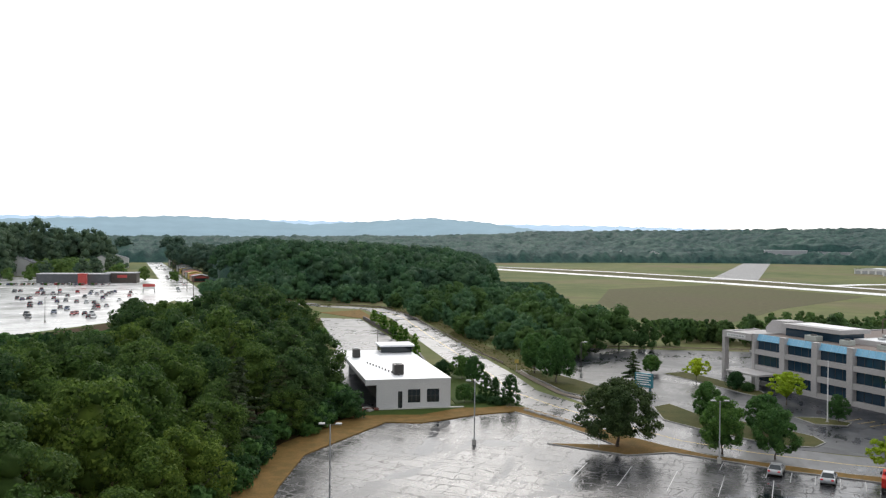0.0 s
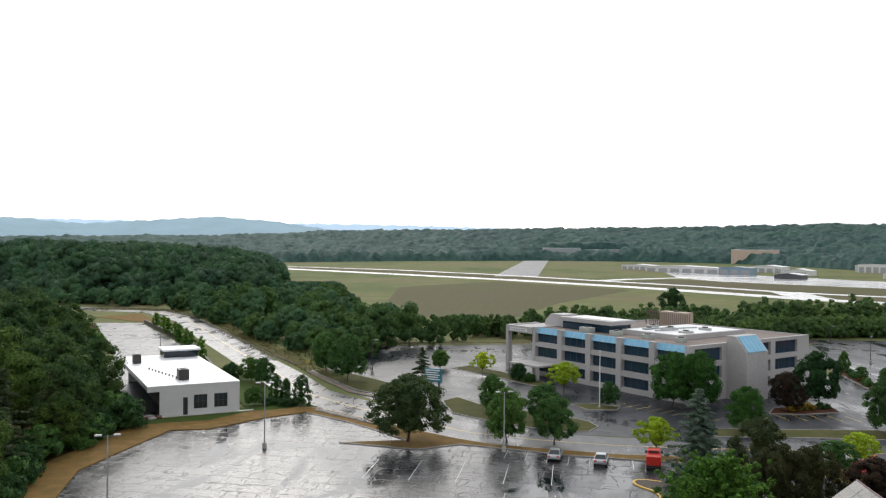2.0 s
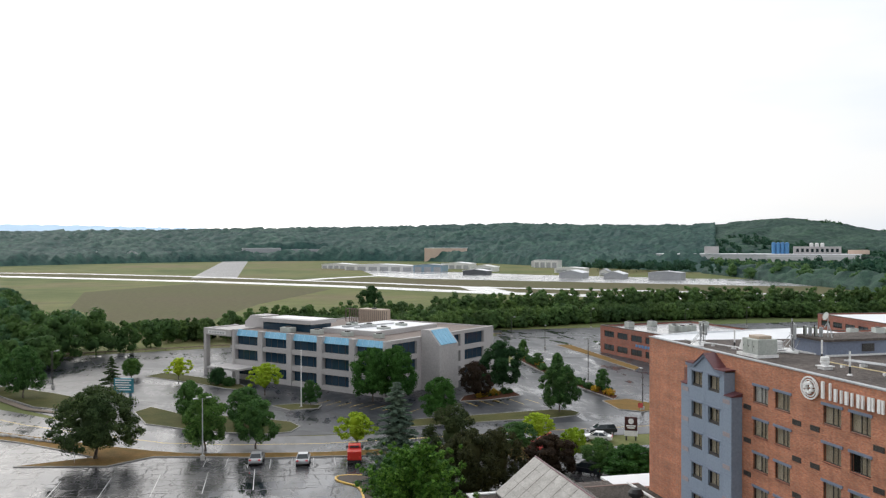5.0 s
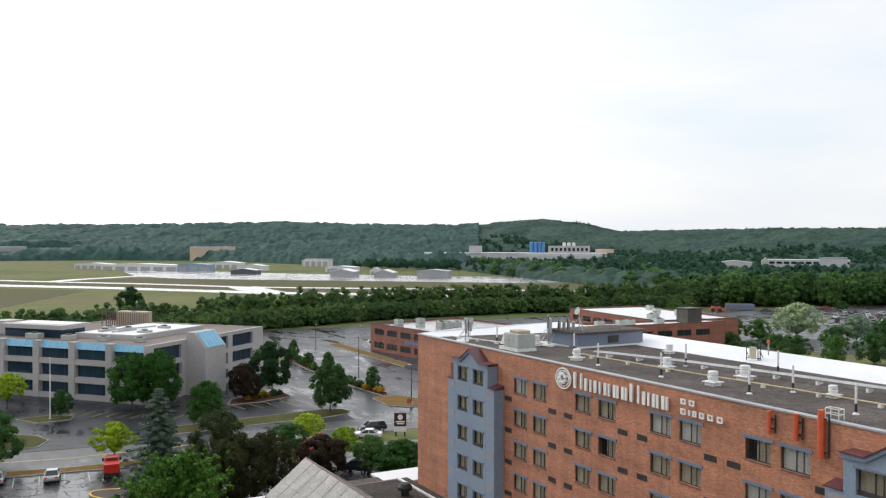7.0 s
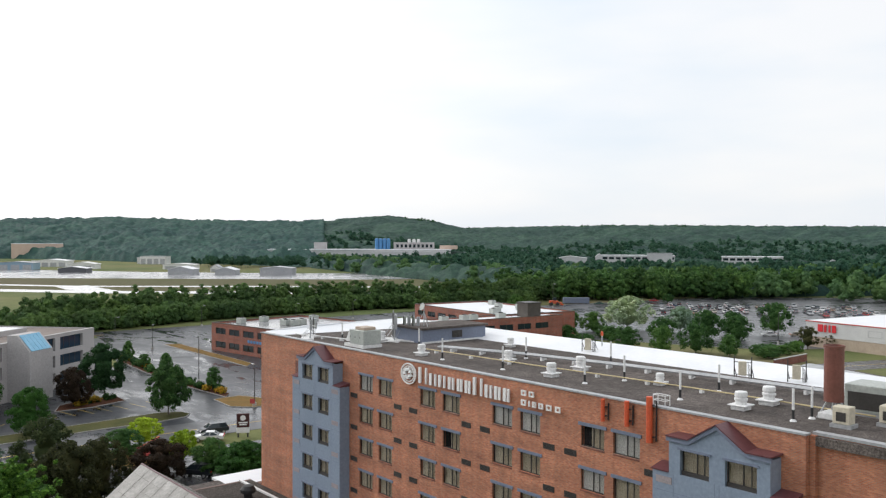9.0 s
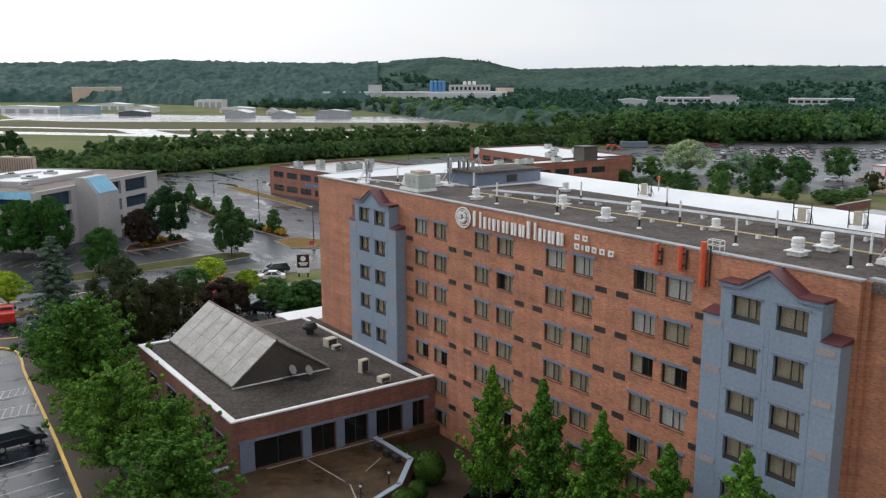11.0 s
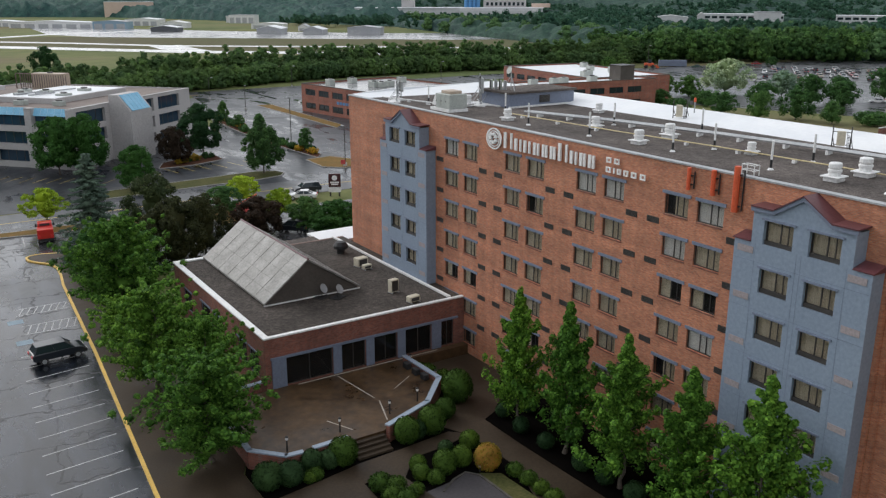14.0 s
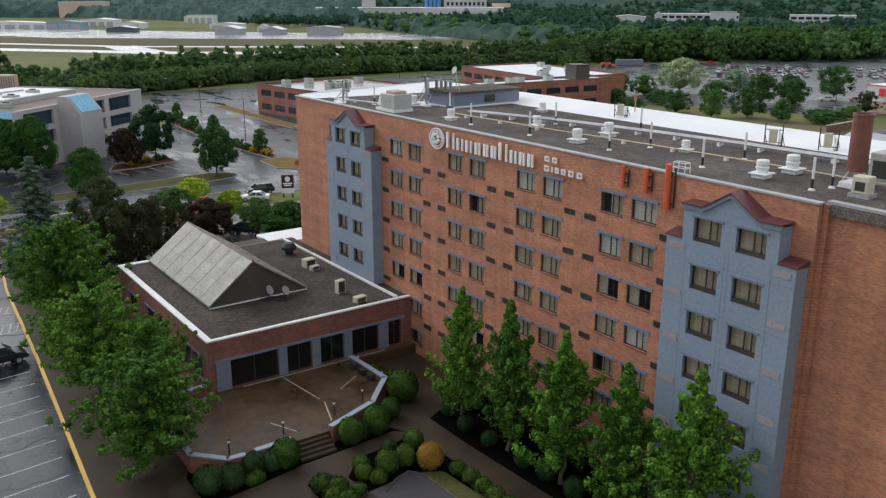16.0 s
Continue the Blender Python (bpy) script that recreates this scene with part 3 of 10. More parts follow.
def wall_cells(u0, u1, z0, z1, holes):
    """The rectangles of a wall that its openings (u0, u1, z0, z1) leave standing."""
    us = sorted({u0, u1, *(h[0] for h in holes), *(h[1] for h in holes)})
    zs = sorted({z0, z1, *(h[2] for h in holes), *(h[3] for h in holes)})
    us, zs = [u for u in us if u0 <= u <= u1], [z for z in zs if z0 <= z <= z1]
    out = []
    for za, zb in zip(zs, zs[1:]):
        run = None
        for ua, ub in zip(us, us[1:]):
            mu, mz = (ua + ub) / 2, (za + zb) / 2
            hole = any(h[0] < mu < h[1] and h[2] < mz < h[3] for h in holes)
            if hole:
                if run:
                    out.append((*run, za, zb))
                run = None
            else:
                run = (run[0], ub) if run else (ua, ub)
        if run:
            out.append((*run, za, zb))
    return out


def stroke(pts, width):
    """The outline of a strip of that width along pts."""
    left, right = [], []
    for k, p in enumerate(pts):
        a, b = Vector(pts[max(k - 1, 0)]), Vector(pts[min(k + 1, len(pts) - 1)])
        d = (b - a).normalized()
        nrm = Vector((-d.y, d.x)) * width / 2
        left.append(tuple(Vector(p) + nrm))
        right.append(tuple(Vector(p) - nrm))
    return left + right[::-1]


def strip(bm, pts, width, z0, z1):
    """A slab along pts, one quad to a stretch."""
    out = stroke(pts, width)
    n = len(pts)
    for k in range(n - 1):
        prism(bm, [out[k], out[k + 1], out[2 * n - 2 - k], out[2 * n - 1 - k]], z0, z1)
    return bm


def from_arrays(name, verts, faces, material, smooth=False):
    """A mesh of triangles or quads from number arrays."""
    me = bpy.data.meshes.new(name)
    k = faces.shape[1]
    me.vertices.add(len(verts))
    me.vertices.foreach_set("co", np.asarray(verts, np.float32).ravel())
    me.loops.add(faces.size)
    me.loops.foreach_set("vertex_index", faces.astype(np.int32).ravel())
    me.polygons.add(len(faces))
    me.polygons.foreach_set("loop_start", np.arange(0, faces.size, k, dtype=np.int32))
    me.update(calc_edges=True)
    me.materials.append(material)
    if smooth:
        me.shade_smooth()
    return me


def leaf_cloud(rng, centres, radii, per, size, squash=0.8, outward=0.8):
    """Loose leaves: triangles spread over the shells of many tufts. Returns corners and faces."""
    c = np.repeat(centres, per, 0)
    r = np.repeat(radii, per)[:, None]
    d = rng.normal(size=(len(c), 3))
    d /= np.linalg.norm(d, axis=1)[:, None]
    p = c + d * r * rng.uniform(0.75, 1.15, (len(c), 1)) * [1, 1, squash]
    nrm = d * outward + rng.normal(size=d.shape) * (1 - outward) + [0, 0, 0.35]
    nrm /= np.linalg.norm(nrm, axis=1)[:, None]
    t = np.cross(nrm, rng.normal(size=d.shape))
    t /= np.linalg.norm(t, axis=1)[:, None] + 1e-9
    b = np.cross(nrm, t)
    s = size * rng.uniform(0.6, 1.3, (len(c), 1))
    quad = np.stack([p - t * s * 0.5, p + b * s * 0.42, p + t * s * 0.6, p - b * s * 0.42], 1)
    return quad.reshape(-1, 3), np.arange(len(c) * 4).reshape(-1, 4)


ICO = None
OCT = (np.array([[1, 0, 0], [-1, 0, 0], [0, 1, 0], [0, -1, 0], [0, 0, 1], [0, 0, -1]], float),
       np.array([[0, 2, 4], [2, 1, 4], [1, 3, 4], [3, 0, 4], [2, 0, 5], [1, 2, 5], [3, 1, 5], [0, 3, 5]]))


def tufts(rng, centres, radii, squash=0.8, rough=0.3, shrink=0.6, fine=False):
    """The dark inner masses of a crown: small uneven lumps."""
    global ICO
    if ICO is None:
        bm = bmesh.new()
        bmesh.ops.create_icosphere(bm, subdivisions=1, radius=1)
        bm.verts.index_update()
        ICO = np.array([v.co[:] for v in bm.verts]), np.array([[v.index for v in f.verts] for f in bm.faces])
        bm.free()
    v, f = ICO if fine else OCT
    n = len(centres)
    k = 1 + rng.uniform(-rough, rough, (n, len(v), 1))
    out = centres[:, None] + v[None] * k * (radii * shrink)[:, None, None] * [1, 1, squash]
    faces = f[None] + (np.arange(n) * len(v))[:, None, None]
    return out.reshape(-1, 3), faces.reshape(-1, 3)


def billow(rng, centres, radii, per, size, away, squash=0.85, core=0.55, loose=0.32):
    """Rounded lobes of foliage: an uneven inner mass each, and small leaves over its upper and outer side.
    away: the way out of the crown, one for each lobe. Returns corners and triangles."""
    va, fa = tufts(rng, centres, radii, squash, 0.16, core, size < 1.9)
    n = len(centres) * per
    c, r, o = np.repeat(centres, per, 0), np.repeat(radii, per)[:, None], np.repeat(away, per, 0)
    d = rng.normal(size=(n, 3)) + o * 0.5 + [0, 0, 0.35]
    d /= np.linalg.norm(d, axis=1)[:, None]
    knob = 1 + 0.13 * np.sin(d[:, :1] * 7 + c[:, :1] * 3) * np.sin(d[:, 1:2] * 7 + c[:, 1:2] * 2) * np.sin(d[:, 2:] * 6 + 1)
    p = c + d * r * knob * rng.uniform(0.92 - 0.4 * loose, 1.02 + 0.3 * loose, (n, 1)) * [1, 1, squash]
    nrm = d + rng.normal(size=d.shape) * loose
    nrm /= np.linalg.norm(nrm, axis=1)[:, None]
    t = np.cross(nrm, rng.normal(size=d.shape))
    t /= np.linalg.norm(t, axis=1)[:, None] + 1e-9
    b = np.cross(nrm, t)
    s = size * rng.uniform(0.6, 1.35, (n, 1))
    tri = np.stack([p - t * s * 0.5 - b * s * 0.3, p + t * s * 0.5 - b * s * 0.3, p + b * s * 0.62], 1).reshape(-1, 3)
    return np.concatenate([va, tri]), np.concatenate([fa, np.arange(3 * n).reshape(-1, 3) + len(va)])


def join_tri_quad(va, fa, vb, fb):
    """Tufts (triangles) and leaves (quads, cut in two) as one set of triangles."""
    q = np.concatenate([fb[:, [0, 1, 2]], fb[:, [0, 2, 3]]]) + len(va)
    return np.concatenate([va, vb]), np.concatenate([fa, q])


def lobes(kind, rng, n, radius, z0, z1, tuft):
    """Places, sizes and outward ways of the lobes that make a crown between two heights."""
    k = np.arange(n)
    h = np.clip((k + 0.5) / n + rng.normal(0, 0.05, n), 0.02, 1)
    a = k * 2.39996 + rng.normal(0, 0.35, n)
    if kind == "egg":
        lim = np.sqrt(np.clip(1 - (np.clip(h - 0.3, 0, 1) / 0.72) ** 2, 0.0, 1)) * np.clip(0.75 + h, 0, 1)
    elif kind == "spread":
        lim = np.sqrt(np.clip(1 - (np.abs(h - 0.4) / 0.64) ** 2.3, 0.0, 1))
    else:
        lim = np.sqrt(np.clip(1 - (np.abs(h - 0.42) / 0.6) ** 2.2, 0.0, 1))
    ph = rng.uniform(0, 6.28, 2)
    lim = lim * (1 + 0.16 * np.sin(a * 2 + ph[0]) + 0.12 * np.sin(a * 3 + h * 6 + ph[1]))
    rad = np.clip(lim * radius - tuft * 0.75, 0, None) * np.sqrt(rng.uniform(0.62, 1.1, n) if kind != "spread" else rng.uniform(0.45, 1.25, n))
    c = np.stack([np.cos(a) * rad, np.sin(a) * rad, z0 + tuft * 0.6 + h * (z1 - z0 - tuft * 1.4)], 1)
    away = c - [0, 0, z0 + (z1 - z0) * 0.35]
    away /= np.linalg.norm(away, axis=1)[:, None] + 1e-6
    return c, tuft * rng.uniform(0.62, 1.3, n), away


def crown_limit(kind, h):
    """How wide a crown of this kind is (0..1) at a height of 0..1."""
    if kind == "cone":
        return (1.02 - h) * np.clip(h * 8 + 0.5, 0, 1)
    if kind == "spire":
        return np.clip(1.02 - h, 0.03, 1) ** 0.85 * np.clip(h * 5 + 0.45, 0, 1)
    return np.sqrt(np.clip(1 - (np.abs(h - 0.25) / 0.78) ** 2, 0.03, 1))


def tree(name, kind, height, radius, clear, n_tuft, tuft, per, leaf, material, seed, label, category="tree", group="", trunk_r=None, bark=None, lean=0.0, heart=0.42):
    """A tapered trunk with limbs and a crown of tufts and loose leaves; stands at the origin."""
    rng = np.random.default_rng(seed)
    root = thing(name, None, label, category, group)
    tr = trunk_r or height * 0.018
    bm = bmesh.new()
    ch = height - clear
    zs = [0, clear * 0.5, clear, clear + ch * 0.4, clear + ch * 0.8]
    xs = [(0, 0)] + [tuple(rng.normal(0, 0.03 * radius, 2) + lean * k) for k in range(1, 5)]
    rs = [tr * 1.5, tr, tr * 0.85, tr * 0.5, tr * 0.15]
    for k in range(4):
        tube(bm, (*xs[k], zs[k]), (*xs[k + 1], zs[k + 1]), rs[k], rs[k + 1], 7, k == 0)
    for k in range(9):
        a, f = rng.uniform(0, 6.28), rng.uniform(0.0, 0.65)
        z = clear + ch * f * 0.8
        ln = radius * rng.uniform(0.5, 0.85) * (1 - f * 0.6)
        up = ln * (0.75 if kind != "cone" else -0.05)
        mid = (ln * 0.5 * math.cos(a), ln * 0.5 * math.sin(a), z + up * 0.35)
        tube(bm, (0, 0, z - 0.1), mid, tr * 0.38, tr * 0.24, 5, False)
        tube(bm, mid, (ln * math.cos(a + 0.2), ln * math.sin(a + 0.2), z + up), tr * 0.24, tr * 0.07, 5, False)
    part("trunk", bm, bark or M_BARK, root)
    if kind in ("round", "spread", "egg"):
        c, r, away = lobes(kind, rng, n_tuft, radius, clear, height, tuft)
        v, f = billow(rng, c, r, per, leaf, away, 0.55 if kind == "spread" else 0.88, 0.5, 0.45 if leaf > 0.3 else 0.5)
        hk = np.linspace(0.2, 0.7, 4)                    # the dense heart of the crown
        cc = np.stack([hk * 0, hk * 0, clear + hk * ch], 1)
        vc, fc = tufts(rng, cc, np.full(4, radius * heart), 0.9, 0.25, 1.0, True)
        part("crown", from_arrays("crown", np.concatenate([v, vc]), np.concatenate([f, fc + len(v)]), material), material, root)
        return root
    if kind in ("spire", "plume"):                                 # tufts in strings along rising branches
        nb = n_tuft // 5
        along = np.tile(np.linspace(0.25, 1.0, 5), nb)
        hb = np.repeat(np.linspace(0, 0.97, nb) ** 0.95, 5)
        reach = (np.clip(1.0 - hb, 0.03, 1) ** 1.05 if kind == "spire" else crown_limit(kind, hb)) * np.repeat(rng.uniform(0.55, 1.25, nb), 5)
        a = np.repeat(np.arange(nb) * 2.4 + rng.normal(0, 0.3, nb), 5)
        rad, h = reach * along, np.clip(hb + along ** 1.3 * reach * (0.24 if kind == "spire" else 0.22) + 0.01, 0, 1.04)
        n_tuft = 5 * nb
    if kind == "cone":                                   # tiers of drooping branches
        nb = n_tuft // 4
        along = np.tile(np.linspace(0.3, 1.0, 4), nb)
        hb = np.repeat(np.linspace(0.0, 0.97, nb) ** 1.1, 4)
        reach = (1.02 - hb) ** 0.9 * np.repeat(rng.uniform(0.78, 1.08, nb), 4)
        a = np.repeat(np.arange(nb) * 2.39996 + rng.normal(0, 0.25, nb), 4)
        rad, h = reach * along, np.clip(hb + 0.05 - 0.05 * along * reach, 0, 1.0)
        n_tuft = 4 * nb
    lump = 1 + 0.06 * np.sin(a * 3 + seed) + 0.14 * np.sin(a * 5 + h * 7 + seed * 2)
    c = np.stack([np.cos(a) * rad * radius * lump, np.sin(a) * rad * radius * lump, clear + h * (ch - tuft * 0.6)], 1)
    r = tuft * rng.uniform(0.65, 1.25, n_tuft) * np.where(h > 0.85, 0.7, 1)
    if kind != "cone":
        r = r * (1.35 - 0.75 * along) * (1.08 - 0.5 * hb)
    if kind == "cone":
        r = tuft * rng.uniform(0.8, 1.2, n_tuft) * (1.15 - 0.6 * along) * (1.1 - 0.6 * hb)
    sq = 0.45 if kind == "cone" else 1.6 if kind == "spire" else 1.05
    va, fa = tufts(rng, c, r, sq)
    vb, fb = leaf_cloud(rng, c, r, per, leaf, sq)
    hk = np.linspace(0.12, 0.72, 7)                      # the dense heart of the crown
    lim = crown_limit(kind, hk)
    ak = np.arange(7) * 2.4
    cc = np.stack([np.cos(ak) * lim * radius * 0.25, np.sin(ak) * lim * radius * 0.25, clear + hk * ch], 1)
    vc, fc = tufts(rng, cc, lim * radius * heart, 0.9, 0.3, 0.6, True)
    va, fa = np.concatenate([va, vc]), np.concatenate([fa, fc + len(va)])
    v, f = join_tri_quad(va, fa, vb, fb)
    part("crown", from_arrays("crown", v, f, material), material, root)
    return root


def grove(name, rows, material, seed, label, n_tuft=20, per=26, leaf=1.0):
    """Many far trees as one mesh: (x, y, height, radius, foot) each, a stem and a crown of leafy lobes."""
    rng = np.random.default_rng(seed)
    cs, rs, ws, stems = [], [], [], []
    for x, y, h, r, *z0 in rows:
        zb = z0[0] if z0 else 0.0
        c, rr, w = lobes("round", rng, n_tuft, r, h * 0.06, h, r * 0.36)
        cs += [c + [x, y, zb], np.array([[x, y, zb + h * 0.35], [x, y, zb + h * 0.6]])]
        rs += [rr, np.array([r * 0.62, r * 0.62])]
        ws += [w, np.array([[0, 0, 1.0], [0, 0, 1.0]])]
        stems.append((x, y, zb + h))
    v, f = billow(rng, np.concatenate(cs), np.concatenate(rs), per, leaf, np.concatenate(ws), 0.85, 0.74, 0.26)
    sv = np.array([[x + dx, y + dy, z] for x, y, h in stems for dx, dy, z in ((-0.2, 0, -0.1), (0.2, 0, -0.1), (0, 0.2, -0.1), (0, 0, h * 0.5))])
    sf = np.concatenate([np.array([[0, 1, 3], [1, 2, 3], [2, 0, 3]]) + 4 * k for k in range(len(stems))])
    v, f = np.concatenate([v, sv]), np.concatenate([f, sf + len(v)])
    return solid(name, from_arrays(name, v, f, material, True), material, label, "woods", "", "stuff")


def put_at(x, y, z=0.0, rz=0.0, s=1.0, sz=None):
    return pose(x, y, z, 0, 0, rz) @ Matrix.Diagonal((s, s, sz or s, 1))


class Stock:
    """Prototype things: the first use takes the prototype itself, the next ones copies."""

    def __init__(self, make):
        self.make, self.proto, self.used = make, None, False

    def place(self, m, label="", group=""):
        if self.proto is None:
            self.proto = self.make()
            self.base = m
            ob = self.proto
            ob.matrix_basis = m
        else:
            ob = copy_thing(self.proto, Matrix.Identity(4))
            ob.matrix_basis = m
        return tagged(ob, label, "", group)


# ---- the land ----
def partw(name, bm, material, parent, label="", smooth=False):
    """As part(), from numbers in the world's own space."""
    top = parent
    while top.parent:
        top = top.parent
    me = mesh_of(name, bm, material, smooth)
    me.transform(top.matrix_basis.inverted())
    return part(name, me, material, parent, label)


def lumps(x, y, cell, seed):
    """Rounded treetops, 0 to 1, over arrays of places."""
    gx, gy = np.floor(x / cell), np.floor(y / cell)
    best = np.full(x.shape, 9.0)
    tall = np.zeros(x.shape)
    for dx in (-1, 0, 1):
        for dy in (-1, 0, 1):
            cx, cy = gx + dx, gy + dy
            h1 = np.modf(np.abs(np.sin(cx * 127.1 + cy * 311.7 + seed) * 43758.5453))[0]
            h2 = np.modf(np.abs(np.sin(cx * 269.5 + cy * 183.3 + seed) * 24634.6345))[0]
            h3 = np.modf(np.abs(np.sin(cx * 419.2 + cy * 371.9 + seed) * 35412.1237))[0]
            d = np.hypot((cx + 0.15 + 0.7 * h1) * cell - x, (cy + 0.15 + 0.7 * h2) * cell - y) / (cell * (0.6 + 0.35 * h3))
            near = d < best
            tall = np.where(near, 0.55 + 0.6 * h3, tall)
            best = np.minimum(best, d)
    return np.sqrt(np.clip(1 - (best * 0.9) ** 2, 0, 1)) * tall


def smooth01(a):
    a = np.clip(a, 0, 1)
    return a * a * (3 - 2 * a)


# woods lowered to keep buildings in the camera's view: x, y, radius, share of the height that stays
VIEW_GAPS = [(500, 760, 120, 0.6), (560, 830, 70, 0.6), (420, 830, 70, 0.65), (520, 415, 75, 0.5), (590, 460, 60, 0.45), (610, 370, 60, 0.5), (640, 400, 40, 0.45)] + [(612 - 115 * 0.824 + k * 27.5 * 0.824 - 22, 919 + 115 * 0.566 - k * 27.5 * 0.566 - 26, 42, 0.30) for k in range(9)] + [
    (618, 487, 46, 0.35), (582, 540, 34, 0.4), (672, 414, 42, 0.4), (306, 1250, 80, 0.9), (42, 1500, 60, 0.5), (118, 1500, 55, 0.5), (695, 358, 24, 0.5)]


def canopy(name, b0, b1, db, steps, start, end, height, cell, lump_h, material, label, seed, ends=(2.0, 2.0)):
    """Woods from afar, one sheet of treetops between two bearings (degrees right of +y), from the distance start(b) to end.
    height(b, r): the land under them."""
    b = np.radians(np.arange(b0, b1 + db, db))
    bb, ss = np.meshgrid(b, np.asarray(steps, float), indexing="ij")
    deg = np.degrees(bb)
    r0 = start(deg)
    rr = r0 + ss * (end - r0)
    x, y = rr * np.sin(bb), rr * np.cos(bb)
    wob = np.sin(x * 0.31 + y * 0.13) + np.sin(y * 0.27 - x * 0.11)
    side = np.clip((deg - b0) / ends[0] + 0.15 * wob, 0, 1) * np.clip((b1 - deg) / ends[1] + 0.15 * wob, 0, 1)
    near = np.clip(((rr - r0) / (2.2 * cell)) + 0.2 * wob, 0, 1)
    tops = lumps(x, y, cell, seed) + 0.3 * lumps(x, y, cell * 0.5, seed + 3) + 0.5 * lumps(x, y, cell * 2.7, seed + 5) + np.random.default_rng(seed).uniform(-0.07, 0.07, x.shape)
    z = (height(deg, rr) + lump_h * tops * (0.35 + 0.65 * near)) * smooth01(side) - 0.3
    for cx, cy, cr, low in VIEW_GAPS:
        z *= 1 - (1 - low) * smooth01((cr - np.hypot(x - cx, y - cy)) / 14 + 0.5)
    z[:, 0] = -0.5
    n, m = bb.shape
    i = np.arange(n * m).reshape(n, m)
    faces = np.stack([i[:-1, :-1], i[:-1, 1:], i[1:, 1:], i[1:, :-1]], -1).reshape(-1, 4)
    me = from_arrays(name, np.stack([x, y, z], -1).reshape(-1, 3), faces, material, True)
    return solid(name, me, material, label, "woods", "", "stuff")


# the ground: one sheet to the horizon
rings = [0.0, 40, 80, 120, 160, 220, 300, 400, 550, 750, 1000, 1400, 2000, 3000, 4400]
bm = bmesh.new()
prev = None
for r in rings[1:]:
    ring = [bm.verts.new((r * math.sin(2 * math.pi * k / 72), r * math.cos(2 * math.pi * k / 72), 0)) for k in range(72)]
    for k in range(72):
        j = (k + 1) % 72
        if prev:
            bm.faces.new((prev[k], prev[j], ring[j], ring[k]))
    if prev is None:
        bm.faces.new(ring)
    prev = ring
solid("ground", bm, M_GROUND, "rough green and brown airfield grass", "ground", "", "structure")


def slab(name, pts, z, material, label, category, kind="structure", low=-0.05):
    return solid(name, prism(bmesh.new(), pts, low, z), material, label, category, "", kind)


# far hills behind everything: a plain backdrop with the haze of distance in its colour
def backdrop(name, radius, prof, color, glow):
    m, n, l, b = base_mat(name + "_air")
    v = coords(n, l)
    st = n.new("ShaderNodeMapping")
    st.inputs["Scale"].default_value = (1.0, 1.0, 4.0)
    l.new(v, st.inputs["Vector"])
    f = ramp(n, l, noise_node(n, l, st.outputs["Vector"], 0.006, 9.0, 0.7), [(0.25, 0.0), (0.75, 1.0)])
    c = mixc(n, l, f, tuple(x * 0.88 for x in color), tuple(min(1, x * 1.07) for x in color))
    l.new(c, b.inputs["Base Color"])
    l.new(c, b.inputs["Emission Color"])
    # faint glow added so the hills pale as through hazy air
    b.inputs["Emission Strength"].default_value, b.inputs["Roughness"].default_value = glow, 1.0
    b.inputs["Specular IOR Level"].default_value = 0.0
    bm = bmesh.new()
    last = None
    bs = np.arange(prof[0][0], prof[-1][0] + 0.01, 0.25)
    for k, deg in enumerate(bs):
        hz = float(np.interp(deg, [p[0] for p in prof], [p[1] for p in prof]))
        hz += radius * 0.0005 * (math.sin(deg * 5.1) + math.sin(deg * 11.7 + 1) * 0.6 + math.sin(deg * 23 + 2) * 0.3)
        a = radians(deg)
        cur = [bm.verts.new((rr * math.sin(a), rr * math.cos(a), zz)) for rr, zz in ((radius - 500, 0), (radius, hz), (radius + 200, 0))]
        if last:
            bm.faces.new((last[0], cur[0], cur[1], last[1]))
            bm.faces.new((last[1], cur[1], cur[2], last[2]))
        last = cur
    return solid(name, bm, m, "wooded hills far off, blue haze in their colour", "hills", "", "structure", smooth=True)


def sky_h(r, y):
    """The height at distance r that stands at the level y of the level view (428 is the eye's own level)."""
    return 30.4 + r * (428 - y) / 1531


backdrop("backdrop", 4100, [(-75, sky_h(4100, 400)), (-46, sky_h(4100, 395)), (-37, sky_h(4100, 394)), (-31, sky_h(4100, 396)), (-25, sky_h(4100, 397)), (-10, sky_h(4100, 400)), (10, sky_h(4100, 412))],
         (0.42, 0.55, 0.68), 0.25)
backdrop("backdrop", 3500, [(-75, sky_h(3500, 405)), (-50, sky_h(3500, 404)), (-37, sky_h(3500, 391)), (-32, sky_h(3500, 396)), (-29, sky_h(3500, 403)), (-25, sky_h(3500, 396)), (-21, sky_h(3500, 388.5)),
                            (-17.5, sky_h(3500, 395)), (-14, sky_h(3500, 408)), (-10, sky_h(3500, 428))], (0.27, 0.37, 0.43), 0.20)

RIDGE = [(-52, 424), (-38, 423), (-28, 421), (-20, 417), (-16, 413), (-14, 408), (-9, 406), (-4, 404), (2, 401), (8, 399), (13, 396), (17, 393.5), (22, 395), (27, 396.5), (30.5, 396), (32, 390), (35, 383), (37.5, 389), (40, 403), (44, 400), (50, 397), (57, 398), (67, 400), (80, 402)]


def start_of(pairs):
    return lambda b: np.interp(b, [p[0] for p in pairs], [p[1] for p in pairs])


RISE = start_of([(-52, 1500), (-16, 1480), (0, 1450), (12, 1350), (22, 1250), (30, 1190), (42, 1180), (50, 950), (80, 850)])


